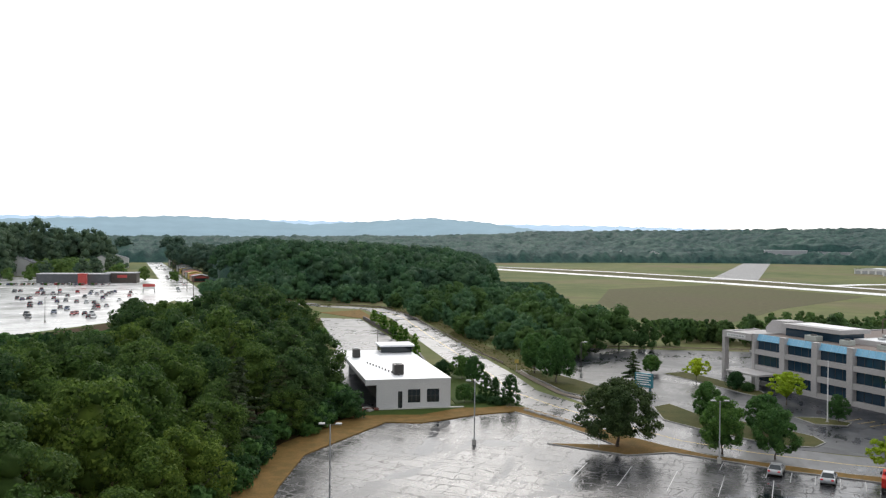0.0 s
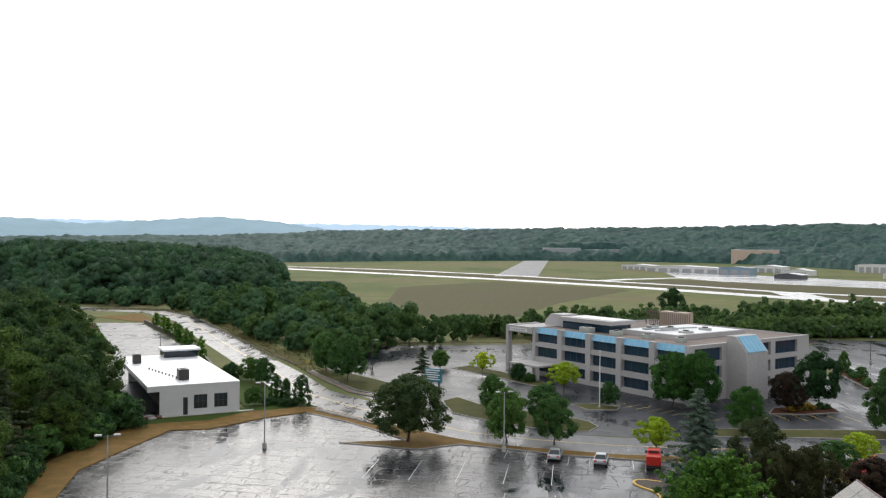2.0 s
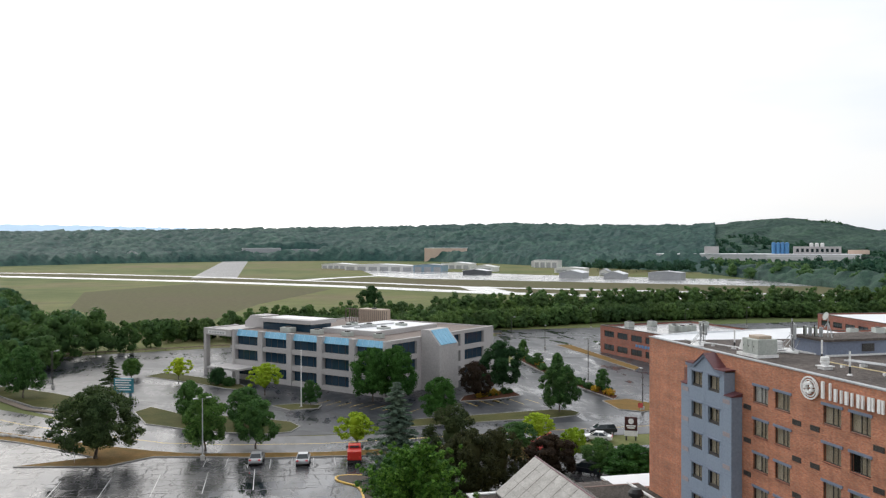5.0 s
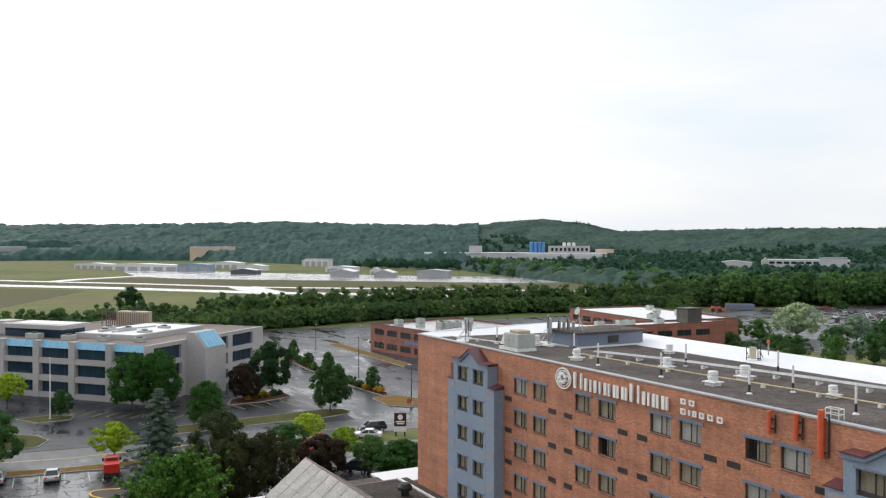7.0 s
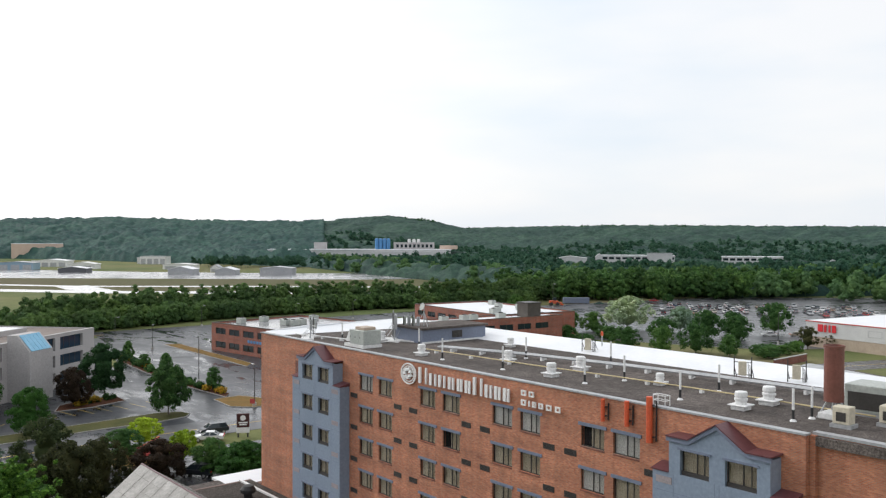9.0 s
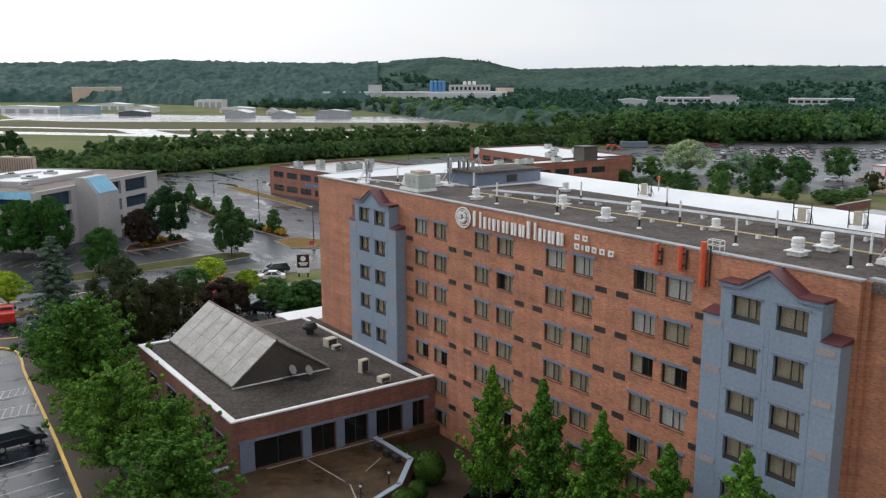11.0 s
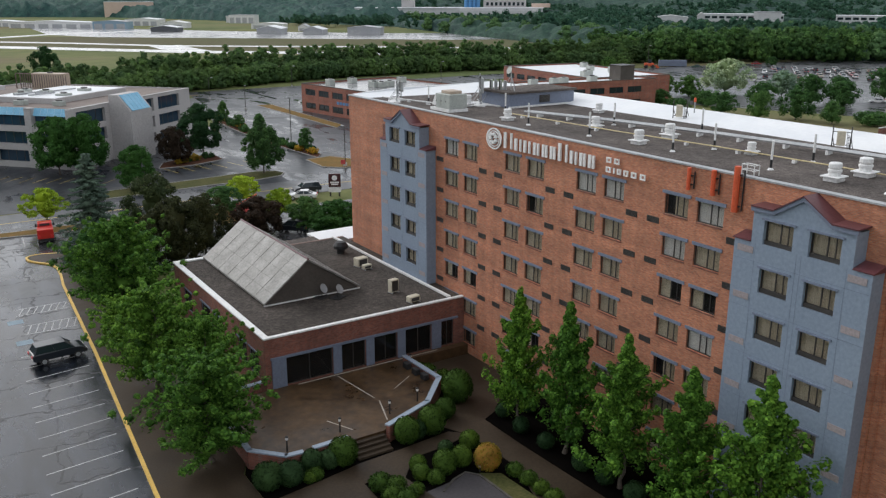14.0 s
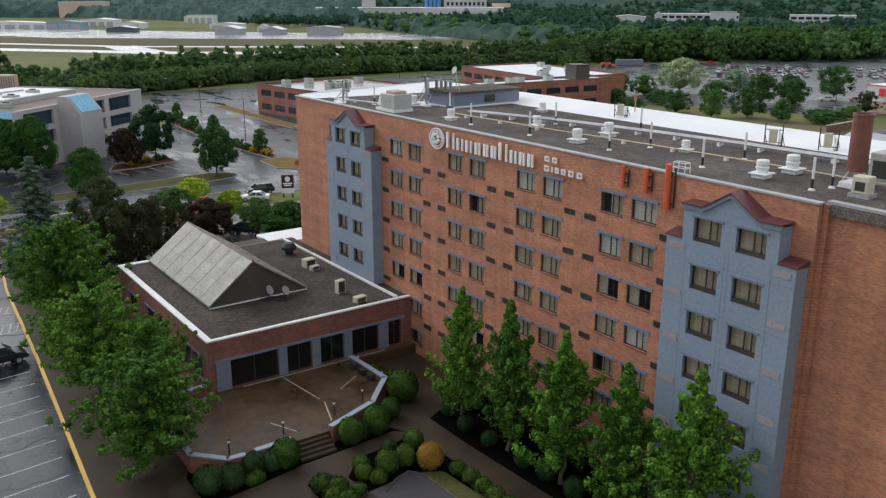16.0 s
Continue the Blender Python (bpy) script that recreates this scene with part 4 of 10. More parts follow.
def ridge_h(b, r):
    top = sky_h(2100, np.interp(b, [p[0] for p in RIDGE], [p[1] for p in RIDGE])) - np.interp(b, [-20, 29, 32, 42, 80], [20, 21, 18.5, 23, 25])
    r0 = RISE(b)
    roll = 0.20 * np.sin(b * 0.55 + r * 0.011) + 0.14 * np.sin(b * 1.15 - r * 0.017) + 0.1 * np.sin(b * 2.3 + r * 0.023)
    return top * np.clip((r - r0) / (2080 - r0) * (1 + roll * np.clip((2080 - r) / 500, 0, 1)), 0, 1.0) ** 0.9


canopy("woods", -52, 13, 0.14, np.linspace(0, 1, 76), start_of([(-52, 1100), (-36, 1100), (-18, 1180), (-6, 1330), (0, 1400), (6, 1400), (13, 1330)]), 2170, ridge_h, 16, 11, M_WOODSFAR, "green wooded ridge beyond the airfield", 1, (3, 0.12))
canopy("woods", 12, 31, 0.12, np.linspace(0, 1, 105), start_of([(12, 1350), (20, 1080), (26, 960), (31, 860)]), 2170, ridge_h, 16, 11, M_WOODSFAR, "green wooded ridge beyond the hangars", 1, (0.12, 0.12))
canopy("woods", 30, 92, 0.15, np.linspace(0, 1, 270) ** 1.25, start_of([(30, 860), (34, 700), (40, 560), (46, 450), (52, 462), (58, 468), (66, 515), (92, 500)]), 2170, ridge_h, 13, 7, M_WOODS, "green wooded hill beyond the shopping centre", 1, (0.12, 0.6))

# knoll of dense woods left of the airfield
KNOLL = [(-50, 404), (-45, 408), (-41, 412), (-36, 424), (-34, 426), (-30, 431), (-25, 434), (-21, 439), (-18, 450), (-16.5, 468), (-14.5, 496), (-12, 520)]


def knoll_h(b, r):
    top = sky_h(680, np.interp(b, [p[0] for p in KNOLL], [p[1] for p in KNOLL])) - 13
    r0 = np.interp(b, [-50, -36, -28, -12], [640, 520, 420, 400])
    return np.clip(top, 0, 99) * np.clip((r - r0 - 15) / 75, 0, 1) ** 0.6


canopy("woods", -35.2, -17, 0.4, np.linspace(0, 1, 40), start_of([(-38, 560), (-30, 510), (-22, 480), (-11, 480)]), 760, knoll_h, 12, 2, M_WOODS, "dark undergrowth of the wooded knoll", 4, (1.0, 1.0))


def dip_top(x, y):
    """The height below which the trees of the dip leave the airfield in view."""
    far = np.interp(math.degrees(math.atan2(x, y)), [-18, -16.3, -13.2, -12.2, -11.3, -10.5, -8.3, -7.2, -5.3, 0], [900, 642, 645, 494, 404, 423, 425, 360, 362, 352])
    return 30.3 * (1 - math.hypot(x, y) / float(far))


KN = np.random.default_rng(77)
rows_ = ([], [])
for k in range(580):
    b_, r_ = KN.uniform(-35.0, -12), math.sqrt(KN.uniform(415 ** 2, 715 ** 2))
    if r_ < np.interp(b_, [-38, -30, -22, -12], [500, 445, 412, 430]):
        continue
    z_, h_ = float(knoll_h(np.array(b_), np.array(r_))), KN.uniform(11.5, 17)
    h_ *= float(np.interp(b_, [-35, -32, -18, -13], [0.45, 1.0, 1.0, 0.5]))
    x_, y_ = r_ * math.sin(radians(b_)), r_ * math.cos(radians(b_))
    h_ = h_ if b_ < -16.6 else min(h_, dip_top(x_, y_) - z_ + 2)
    if h_ > 3:
        rows_[k % 2].append((x_, y_, h_, h_ * KN.uniform(0.44, 0.58), z_ - 2))
grove("woods", rows_[0], M_L_KNOLL, 81, "dense dark green trees on a knoll", 10, 42, 1.05)
grove("woods", rows_[1], M_L_KNOLLB, 82, "dense green trees on a knoll", 10, 42, 1.05)
rows_ = []
for k in range(230):
    b_ = KN.uniform(-62, -40.9)
    r_ = float(np.interp(b_, [-62, -50, -45, -39], [590, 640, 740, 800])) + KN.uniform(0, 110)
    h_ = (sky_h(r_, float(np.interp(b_, [-62, -50, -46, -45, -43, -41, -39.5, -38.5], [398, 398, 404, 396, 410, 414, 416, 424]))) - 0) * KN.uniform(0.62, 1.02)
    if r_ > 560 and h_ > 8:
        rows_.append((r_ * math.sin(radians(b_)), r_ * math.cos(radians(b_)), h_, min(h_ * 0.30, 10) * KN.uniform(0.8, 1.15)))
grove("woods", rows_, M_L_TOWN, 83, "tall trees behind the town, paled for haze", 22, 20, 1.6)

# ---- airfield ----
RUN = [(-420, 1010), (-263, 890), (-121, 772), (-23, 687), (70, 590), (150, 488), (205, 442), (245, 408), (420, 270)]
solid("runway", strip(bmesh.new(), RUN, 19, -0.05, 0.12), M_RUNWAY, "long pale wet concrete runway", "runway", "", "structure")
solid("taxiway", strip(bmesh.new(), [(-340, 1010), (-292, 976), (-142, 887), (-38, 792), (48, 690), (110, 620), (155, 555), (242, 488), (308, 431), (440, 330)], 11, -0.05, 0.10), M_RUNWAY, "pale wet concrete taxiway beside the runway", "taxiway", "", "structure")
solid("taxiway", strip(bmesh.new(), [(155, 560), (152, 525), (152, 490)], 20, -0.05, 0.11), M_RUNWAY, "pale wet concrete link to the runway", "taxiway", "", "structure")
solid("taxiway", strip(bmesh.new(), [(48, 690), (73, 722), (133, 775), (190, 790)], 12, -0.05, 0.115), M_RUNWAY, "pale wet concrete link to the apron", "taxiway", "", "structure")
solid("runway", strip(bmesh.new(), [(-19, 755), (-15, 900), (-2, 1405)], 38, -0.05, 0.08), M_OLDCONC, "grey crossing runway that ends in the grass", "runway", "", "structure")
slab("apron", [(120, 760), (143, 700), (238, 617), (346, 522), (400, 500), (500, 470), (540, 540), (360, 640), (265, 750), (185, 885), (130, 930)], 0.06, M_APRON, "grey wet aircraft apron", "apron")
slab("field", [(-35, 320), (-10, 345), (10, 430), (60, 560), (-30, 660), (-90, 560), (-75, 430)], 0.04, M_SOIL, "bare brown soil field beside the runway", "field")
slab("field", [(-260, 900), (-121, 780), (-20, 693), (75, 594), (152, 494), (245, 414), (420, 276), (620, 310), (560, 450), (400, 499), (346, 521), (238, 616), (143, 698), (110, 730), (60, 690), (-38, 800), (-142, 895), (-285, 968)], 0.04, M_SOIL, "brown strip of dry grass", "field")

# ---- lots and roads by the hotel ----
LOT = [(-38, 20), (-43, 60), (-52.9, 87.4), (-54.8, 92.1), (-59.4, 106.5), (-58.9, 114.4), (-57.7, 130.8), (-52, 132.5), (-46, 142), (-40, 148), (-32, 142), (-24.5, 135), (-19.5, 129.5), (-29.2, 126.6), (-17, 124), (-11.2, 128), (-2.4, 125.7), (4.7, 123.4),
       (12.4, 122.4), (24, 120.6), (40, 120), (62, 118), (62, 97), (22, 97), (22, 109.5), (17.2, 110.9), (14.2, 111.9), (12.8, 111.7), (12.4, 110.5), (-3.0, 112.0), (-4.6, 60.0), (-6.0, 20), (-7, -60), (-30, -60)]
slab("parking_lot", [(-3.0, 112.0), (12.4, 110.5), (13.0, 108.8), (14.1, 107.4), (14.87, 104.9), (14.3, 98), (13.15, 76.5), (11.4, 50.8), (10.2, 30), (9, -60), (-7, -60), (-6.0, 20), (-4.6, 60)], 0.03, M_LOT2, "dark rain-wet asphalt parking bays beside the hotel", "parking lot")
slab("parking_lot", LOT, 0.03, M_LOT, "rain-wet cracked grey asphalt parking lot", "parking lot")
ROADC = [(-230, 372), (-182, 350), (-158, 345), (-130, 312), (-100, 260), (-72.6, 214), (-56.5, 187.5), (-46, 168), (-33.5, 155), (-22, 145.5), (-10.5, 136.5), (0, 132.8), (12, 130.6), (28, 130.6), (48, 131), (75, 130), (120, 126), (220, 95)]
solid("road", strip(bmesh.new(), ROADC, 10.6, -0.05, 0.045), M_ROAD, "rain-wet grey two-lane asphalt road", "road", "", "structure")
slab("parking_lot", [(-38, 199), (-20.5, 177), (-12, 168), (1, 158), (8, 148), (9, 140), (22, 137), (22, 146), (14, 151), (18, 160), (8, 180), (60, 140), (64, 150), (60, 175), (68, 215), (82, 250), (86, 268), (60, 262), (-4, 256), (-45, 246), (-54, 225), (-44, 205)],
     0.035, M_DRIVE, "dark rain-wet asphalt lot round the office block", "parking lot")
slab("parking_lot", [(57, 134), (72, 134), (70.5, 150), (75, 175), (92, 212), (118, 262), (190, 268), (260, 262), (260, 285), (116, 284), (84, 284), (80, 255), (70, 215), (60, 174)], 0.038, M_DRIVE2, "rain-wet asphalt lane and lot with parking bays", "parking lot")
slab("parking_lot", [(-142, 298.6), (-95, 229), (-73, 186), (-92, 172), (-108, 212), (-158, 296)], 0.04, M_ROAD, "pale rain-wet asphalt lot behind the white building", "parking lot")
# near-white paving on this asphalt lot and street imitates their wet sky shine
slab("parking_lot", [(-214, 196), (-216, 250), (-285, 388), (-405, 520), (-440, 520), (-560, 470), (-560, 360), (-300, 165)], 0.03, M_RUNWAY, "wet shopping-centre lot full of cars, shine in its pale colour", "parking lot")
solid("road", strip(bmesh.new(), [(-250, 345), (-304, 409), (-483, 622), (-810, 1010), (-915, 1135)], 18, -0.05, 0.05), M_RUNWAY, "wet town street running away, shine in its pale colour", "road", "", "structure")
slab("parking_lot", [(196, 176), (215, 130), (260, 100), (430, 100), (470, 190), (380, 260), (272, 275), (250, 240)], 0.03, M_ROAD, "wet asphalt shopping-centre lot full of cars", "parking lot")

slab("parking_lot", [(70, 150), (73, 177), (88, 213), (117, 262), (190, 268), (200, 200), (120, 140), (84, 139)], 0.034, M_DRIVE2, "rain-wet asphalt lot before the brick office", "parking lot")
slab("woodland_floor", [(-40, 40), (-49.1, 60), (-58.6, 86), (-64.1, 101), (-65.6, 111), (-65, 131), (-68, 137), (-74, 152), (-92, 171), (-114, 214), (-158, 296), (-215, 250), (-190, 60)], 0.06, M_LITTER, "brown leaf litter under the woods", "ground")
# grass verges and islands with kerbs
def verge(pts, material, label, z=0.15, kerb=True):
    ob = slab("verge", pts, z, material, label, "verge")
    if kerb:
        k = bmesh.new()
        loop = pts + pts[:1]
        strip(k, loop, 0.16, -0.02, z + 0.01)
        part("kerb", k, M_KERB, ob, "granite kerb")
    return ob


verge([(-29.2, 126.6), (-17, 124), (-11.2, 128), (-2.4, 125.7), (4.7, 123.4), (12.4, 122.4), (24, 120.6), (40, 120), (40, 121.5), (26, 124.6), (12, 124.9), (3, 126.6), (-6, 128.4), (-12, 131.6), (-19, 136.6), (-27.5, 143.2), (-39.5, 152.6), (-43, 152.5), (-40, 148), (-32, 142), (-24.5, 135), (-19.5, 129.5)],
      M_STRAW, "kerbed verge of dry orange-brown grass beside the road")
verge([(-42.8, 60), (-52.7, 87.4), (-54.6, 92.1), (-59.2, 106.5), (-58.7, 114.4), (-57.5, 130.9), (-51.8, 132.7), (-45.9, 142.2), (-40, 148.2), (-43, 152.4), (-46.5, 149), (-50, 147.5), (-54.3, 138.8), (-60.2, 136.1), (-64.9, 133.0), (-65.5, 111), (-64, 101), (-58.5, 86), (-49, 60)], M_STRAW, "bank of dry orange-brown grass at the lot's edge", 0.18, False)
verge([(-68, 133), (-64.9, 133.1), (-60.2, 136.2), (-54.3, 138.9), (-50, 147.6), (-46.5, 149.1), (-43, 152.5), (-39.5, 152.8), (-46, 160.5), (-58, 178), (-66, 190), (-60, 165), (-52, 150.5), (-64, 142)], M_LAWN, "green lawn round the white building", 0.14, False)
slab("parking_lot", [(-53, 196), (-36, 168), (-20.5, 149.5), (-5.5, 138.5), (12, 136.6), (62, 134.5), (66, 150), (62, 176), (66, 205), (30, 215), (-10, 235), (-48, 226), (-50, 206)], 0.028, M_DRIVE, "dark rain-wet asphalt drive before the office block", "parking lot")
verge([(-52.2, 197), (-45.9, 196.9), (-36.0, 187.1), (-28.7, 178.6), (-26.4, 171), (-27.8, 165.6), (-36.2, 172), (-48.4, 190.3)], M_GRASS, "kerbed green verge beside the road")
verge([(-17.6, 162.4), (-15.1, 166.7), (-8.7, 157.6), (1.5, 153.6), (8.8, 147.4), (10.2, 143.4), (8.5, 139.6), (4.2, 138.6), (-5.8, 143.9), (-14.6, 151.3)], M_GRASS, "kerbed green verge between road and office lot")
verge([(27.6, 144.2), (38.2, 145.0), (47.4, 146.0), (55.1, 146.9), (58.4, 145.2), (59.0, 143.0), (57.6, 141.0), (51.3, 139.4), (44.7, 139.9), (36.3, 139.2), (27.2, 138.6), (24.5, 141.5)], M_GRASS, "kerbed green island at the office drive")
verge([(9.5, 157.5), (14.5, 158.2), (15.4, 161), (11, 163.6), (6.5, 162.6)], M_GRASS, "small round kerbed island with the flagpole")
verge([(-20, 205), (-8.5, 192.4), (-2, 184), (3.5, 179.5), (1, 188.5), (-8, 201), (-16, 210)], M_GRASS, "kerbed green strip in front of the office portal")
verge([(41.3, 158.8), (43.4, 164.0), (50, 168.2), (54.4, 166.4), (54.4, 161.7), (47.4, 158.9)], M_RMULCH, "bed of red bark mulch beside the stair tower", 0.14)
verge([(73.7, 223.6), (72.4, 200.2), (71.7, 179.5), (72.7, 156.8), (70.4, 153.6), (68.9, 174.3), (69.2, 193.3), (70.6, 216)], M_RMULCH, "kerbed strip of red mulch, shrubs and young trees", 0.14)
verge([(67.6, 152.6), (73.0, 153.4), (76, 147), (73.1, 141.5), (70.1, 141.3), (67.1, 144.4)], M_STRAW, "kerbed corner of dry grass", 0.16)
verge([(91, 239), (95.2, 238), (94.5, 213), (94.2, 191), (91, 187), (91.2, 212)], M_STRAW, "kerbed bed of dry grass before the brick office", 0.14)
verge([(37, 121.7), (37.5, 114), (44, 113.5), (45.5, 119), (44, 121.7)], M_STRAW, "kerbed island of dry grass with young trees", 0.16)
verge([(-190, 353), (-157, 352.5), (-125.5, 317), (-95, 265), (-67, 218.5), (-51, 192), (-47, 196), (-63, 221.5), (-91, 268), (-122, 321), (-155, 356.5), (-190, 357)], M_OLIVE, "roadside bank of olive grass", 0.12, False)
verge([(-170, 318), (-148, 304), (-139, 300), (-144, 312), (-160, 336)], M_STRAW, "patch of dry grass behind the lot", 0.12, False)

# pavement along the far side of the road
solid("pavement", strip(bmesh.new(), [(-52.6, 195.6), (-46, 184.5), (-36.6, 169.6), (-28.0, 162.9)], 1.5, 0.1, 0.17), M_TANPAVE, "tan weathered pavement along the road", "pavement", "", "structure")
# hotel pavement between the yellow kerb and the garden
PAVE = [(13.35, 76.5), (14.45, 98), (15.0, 104.9), (14.25, 107.5), (13.15, 108.9), (12.6, 110.4), (12.95, 111.5), (14.2, 111.7), (17.2, 110.7), (22, 109.4), (22, 97), (22, 84), (22, 60), (17, 50), (17, 30), (10.5, 30), (11.65, 50.8)]
slab("pavement", PAVE, 0.15, M_PATHS, "brownish wet pavement beside the hotel garden", "pavement")
ky = bmesh.new()
strip(ky, [(9.0, -30), (10.3, 30), (11.5, 50.8), (13.2, 76.5), (14.3, 98), (14.75, 102), (14.87, 104.9), (14.6, 106.4), (14.1, 107.4), (13.5, 108.1), (13.0, 108.8), (12.55, 109.6), (12.4, 110.5), (12.5, 111.2), (12.9, 111.65), (13.6, 111.85), (14.2, 111.85), (17.2, 110.85)], 0.26, -0.02, 0.17)
solid("kerb", ky, M_YELLOW, "yellow-painted concrete kerb of the lot", "kerb", "", "structure")

for cx, cy, rx, ry, ang in ((-36.0, 124.0, 2.9, 2.0, 0.3), (-34.2, 128.6, 0.7, 2.6, 0.1), (-42.5, 103.0, 1.2, 3.4, -0.4)):
    pts_ = []
    for k in range(22):
        a = 2 * math.pi * k / 22
        r_ = 1 + 0.16 * math.sin(3 * a + cx) + 0.10 * math.sin(5 * a + cy)
        px, py = rx * r_ * math.cos(a), ry * r_ * math.sin(a)
        pts_.append((cx + px * math.cos(ang) - py * math.sin(ang), cy + px * math.sin(ang) + py * math.cos(ang)))
    solid("puddle", prism(bmesh.new(), pts_, 0.02, 0.034), M_WATER, "shallow rain puddle shining on the asphalt", "puddle", "puddles", "structure")
# painted lines
for k in range(13):
    y = 46.6 + k * 2.75
    x1 = 11.0 + (y - 50.8) * 0.066
    b_ = bmesh.new()
    prism(b_, [(x1 - 5.4, y - 0.6), (x1 - 0.35, y), (x1 - 0.35, y + 0.1), (x1 - 5.4, y - 0.5)], 0.02, 0.036)
    solid("parking_line", b_, M_LINE, "worn white parking line on wet asphalt", "parking line", "parking lines", "structure")
for k in range(14):
    x = -4 + k * 2.9
    yb = float(np.interp(x, [-11.2, -2.4, 4.7, 12.4, 24, 40], [128, 125.7, 123.4, 122.4, 120.6, 120]))
    b_ = bmesh.new()
    prism(b_, [(x, yb - 0.4), (x + 0.12, yb - 0.4), (x - 0.25, yb - 5.4), (x - 0.37, yb - 5.4)], 0.02, 0.036)
    solid("parking_line", b_, M_LINE, "worn white parking line on wet asphalt", "parking line", "parking lines", "structure")
off = [(-22, 0.0), (-16, 0.0), (-10, 0.0), (-4, 0.0), (2, 0.0)]
for x, _ in off:
    for y in (66, 80, 94, 108):
        b_ = bmesh.new()
        prism(b_, [(x, y), (x + 0.1, y), (x + 0.5, y + 10), (x + 0.4, y + 10)], 0.02, 0.036)
        if x > -8 or y > 100:
            solid("parking_line", b_, M_LINE, "faded white parking line on wet asphalt", "parking line", "parking lines", "structure")
for ya, yb in ((90.4, 92.3), (84.7, 87.0)):
    b_ = bmesh.new()
    for k in range(7):
        x = 8.8 + k * 0.68
        prism(b_, [(x, ya), (x + 0.1, ya), (x + 0.75, yb), (x + 0.65, yb)], 0.02, 0.036)
    strip(b_, [(8.6, ya - 0.05), (13.3, ya - 0.05)], 0.1, 0.02, 0.036)
    strip(b_, [(8.6, yb + 0.05), (13.5, yb + 0.05)], 0.1, 0.02, 0.036)
    solid("hatched_marking", b_, M_LINE, "white hatched no-parking marking on asphalt", "road marking", "road markings", "structure")
for yc in (82.6, 88.6):
    b_ = bmesh.new()
    prism(b_, [(7.6, yc - 0.6), (9.0, yc - 0.6), (9.0, yc + 0.6), (7.6, yc + 0.6)], 0.02, 0.036)
    solid("bay_marking", b_, M_BAY, "worn pale blue bay marking on asphalt", "road marking", "road markings", "structure")
for dx in (-0.12, 0.12):
    solid("road_line", strip(bmesh.new(), [(p[0] + dx, p[1] + dx * 0.7) for p in ROADC], 0.1, 0.02, 0.052), M_YLINE, "double yellow centre line", "road line", "", "structure")
for k in range(9):
    a = Vector((17.5 + k * 1.85, 166 - k * 1.55))
    b_ = bmesh.new()
    prism(b_, [tuple(a), tuple(a + Vector((0.12, 0.0))), tuple(a + Vector((-3.0, -3.4))), tuple(a + Vector((-3.12, -3.4)))], 0.02, 0.042)
    solid("parking_line", b_, M_YLINE, "yellow parking line by the office block", "parking line", "parking lines", "structure")
for k in range(7):
    a = Vector((39.0 + k * 3.0, 158.6))
    b_ = bmesh.new()
    prism(b_, [tuple(a), tuple(a + Vector((0.14, 0.0))), tuple(a + Vector((1.3, -5.2))), tuple(a + Vector((1.16, -5.2)))], 0.02, 0.042)
    solid("parking_line", b_, M_YLINE, "yellow parking line by the office block", "parking line", "parking lines", "structure")


# ---- the hotel ----
FX, ROOF, STOREY = 41.0, 20.6, 2.74
hotel = thing("hotel", pose(FX, 51, 0), "seven-storey orange brick hotel with blue-grey window bays", "building")
COLS = [(60.5, 62.5), (57.7, 59.6), (52.0, 53.9), (49.1, 51.1), (43.5, 45.5), (40.8, 42.7), (35.3, 37.2), (32.6, 34.6)]
HEADS = [18.62 - STOREY * k for k in range(7)]
BAYS = (68.25, 26.75)
HY0, HY1, BX = 6.0, 80.7, 59.0

holes = [(y0, y1, h - 1.3, h) for y0, y1 in COLS for h in HEADS]
holes = [h for h in holes if not (h[0] == 60.5 and h[3] < 3)]
holes.append((59.9, 62.3, 0.0, 2.3))                        # garden door
for c in BAYS:
    holes.append((c - 3.9, c + 3.9, 0.3, 17.0))
bm = bmesh.new()
for u0, u1, z0, z1 in wall_cells(22.4, HY1, 0, ROOF, holes):
    box(bm, FX, FX + 0.32, u0, u1, z0, z1)
partw("front_wall", weld(bm), M_BRICK, hotel, "weathered orange-red brick wall")
bm = bmesh.new()
box(bm, FX + 0.6, FX + 0.9, HY0, 22.4, 0, ROOF)
partw("side_wall", bm, M_BRICK, hotel, "blank orange-red brick wall")
bm = bmesh.new()
box(bm, FX + 0.32, FX + 0.9, 22.08, 22.39, 0, ROOF)
partw("wall_return", bm, M_BRICK, hotel)
bm = bmesh.new()
box(bm, FX + 0.32, BX, HY1 - 0.32, HY1, 0, ROOF)
box(bm, BX, BX + 0.3, HY0, HY1, 0, ROOF)
box(bm, FX + 0.9, BX, HY0, HY0 + 0.3, 0, ROOF)
partw("rear_wall", bm, M_BRICK, hotel)
for n_, u0, u1 in (("front_coping", 22.35, HY1 + 0.08), ):
    bm = bmesh.new()
    box(bm, FX - 0.07, FX + 0.4, u0, u1, ROOF, ROOF + 0.1)
    partw(n_, bm, M_GALV, hotel, "grey metal roof edge")
bm = bmesh.new()
box(bm, FX + 0.53, FX + 1.0, HY0, 22.34, ROOF, ROOF + 0.14)
partw("side_coping", bm, M_GALV, hotel, "grey metal roof edge")
bm = bmesh.new()
box(bm, FX + 0.33, BX - 0.02, HY0 + 0.3, HY1 - 0.33, ROOF - 0.5, ROOF - 0.05)
partw("roof_deck", bm, M_GRAVEL, hotel, "dark gravel flat roof")
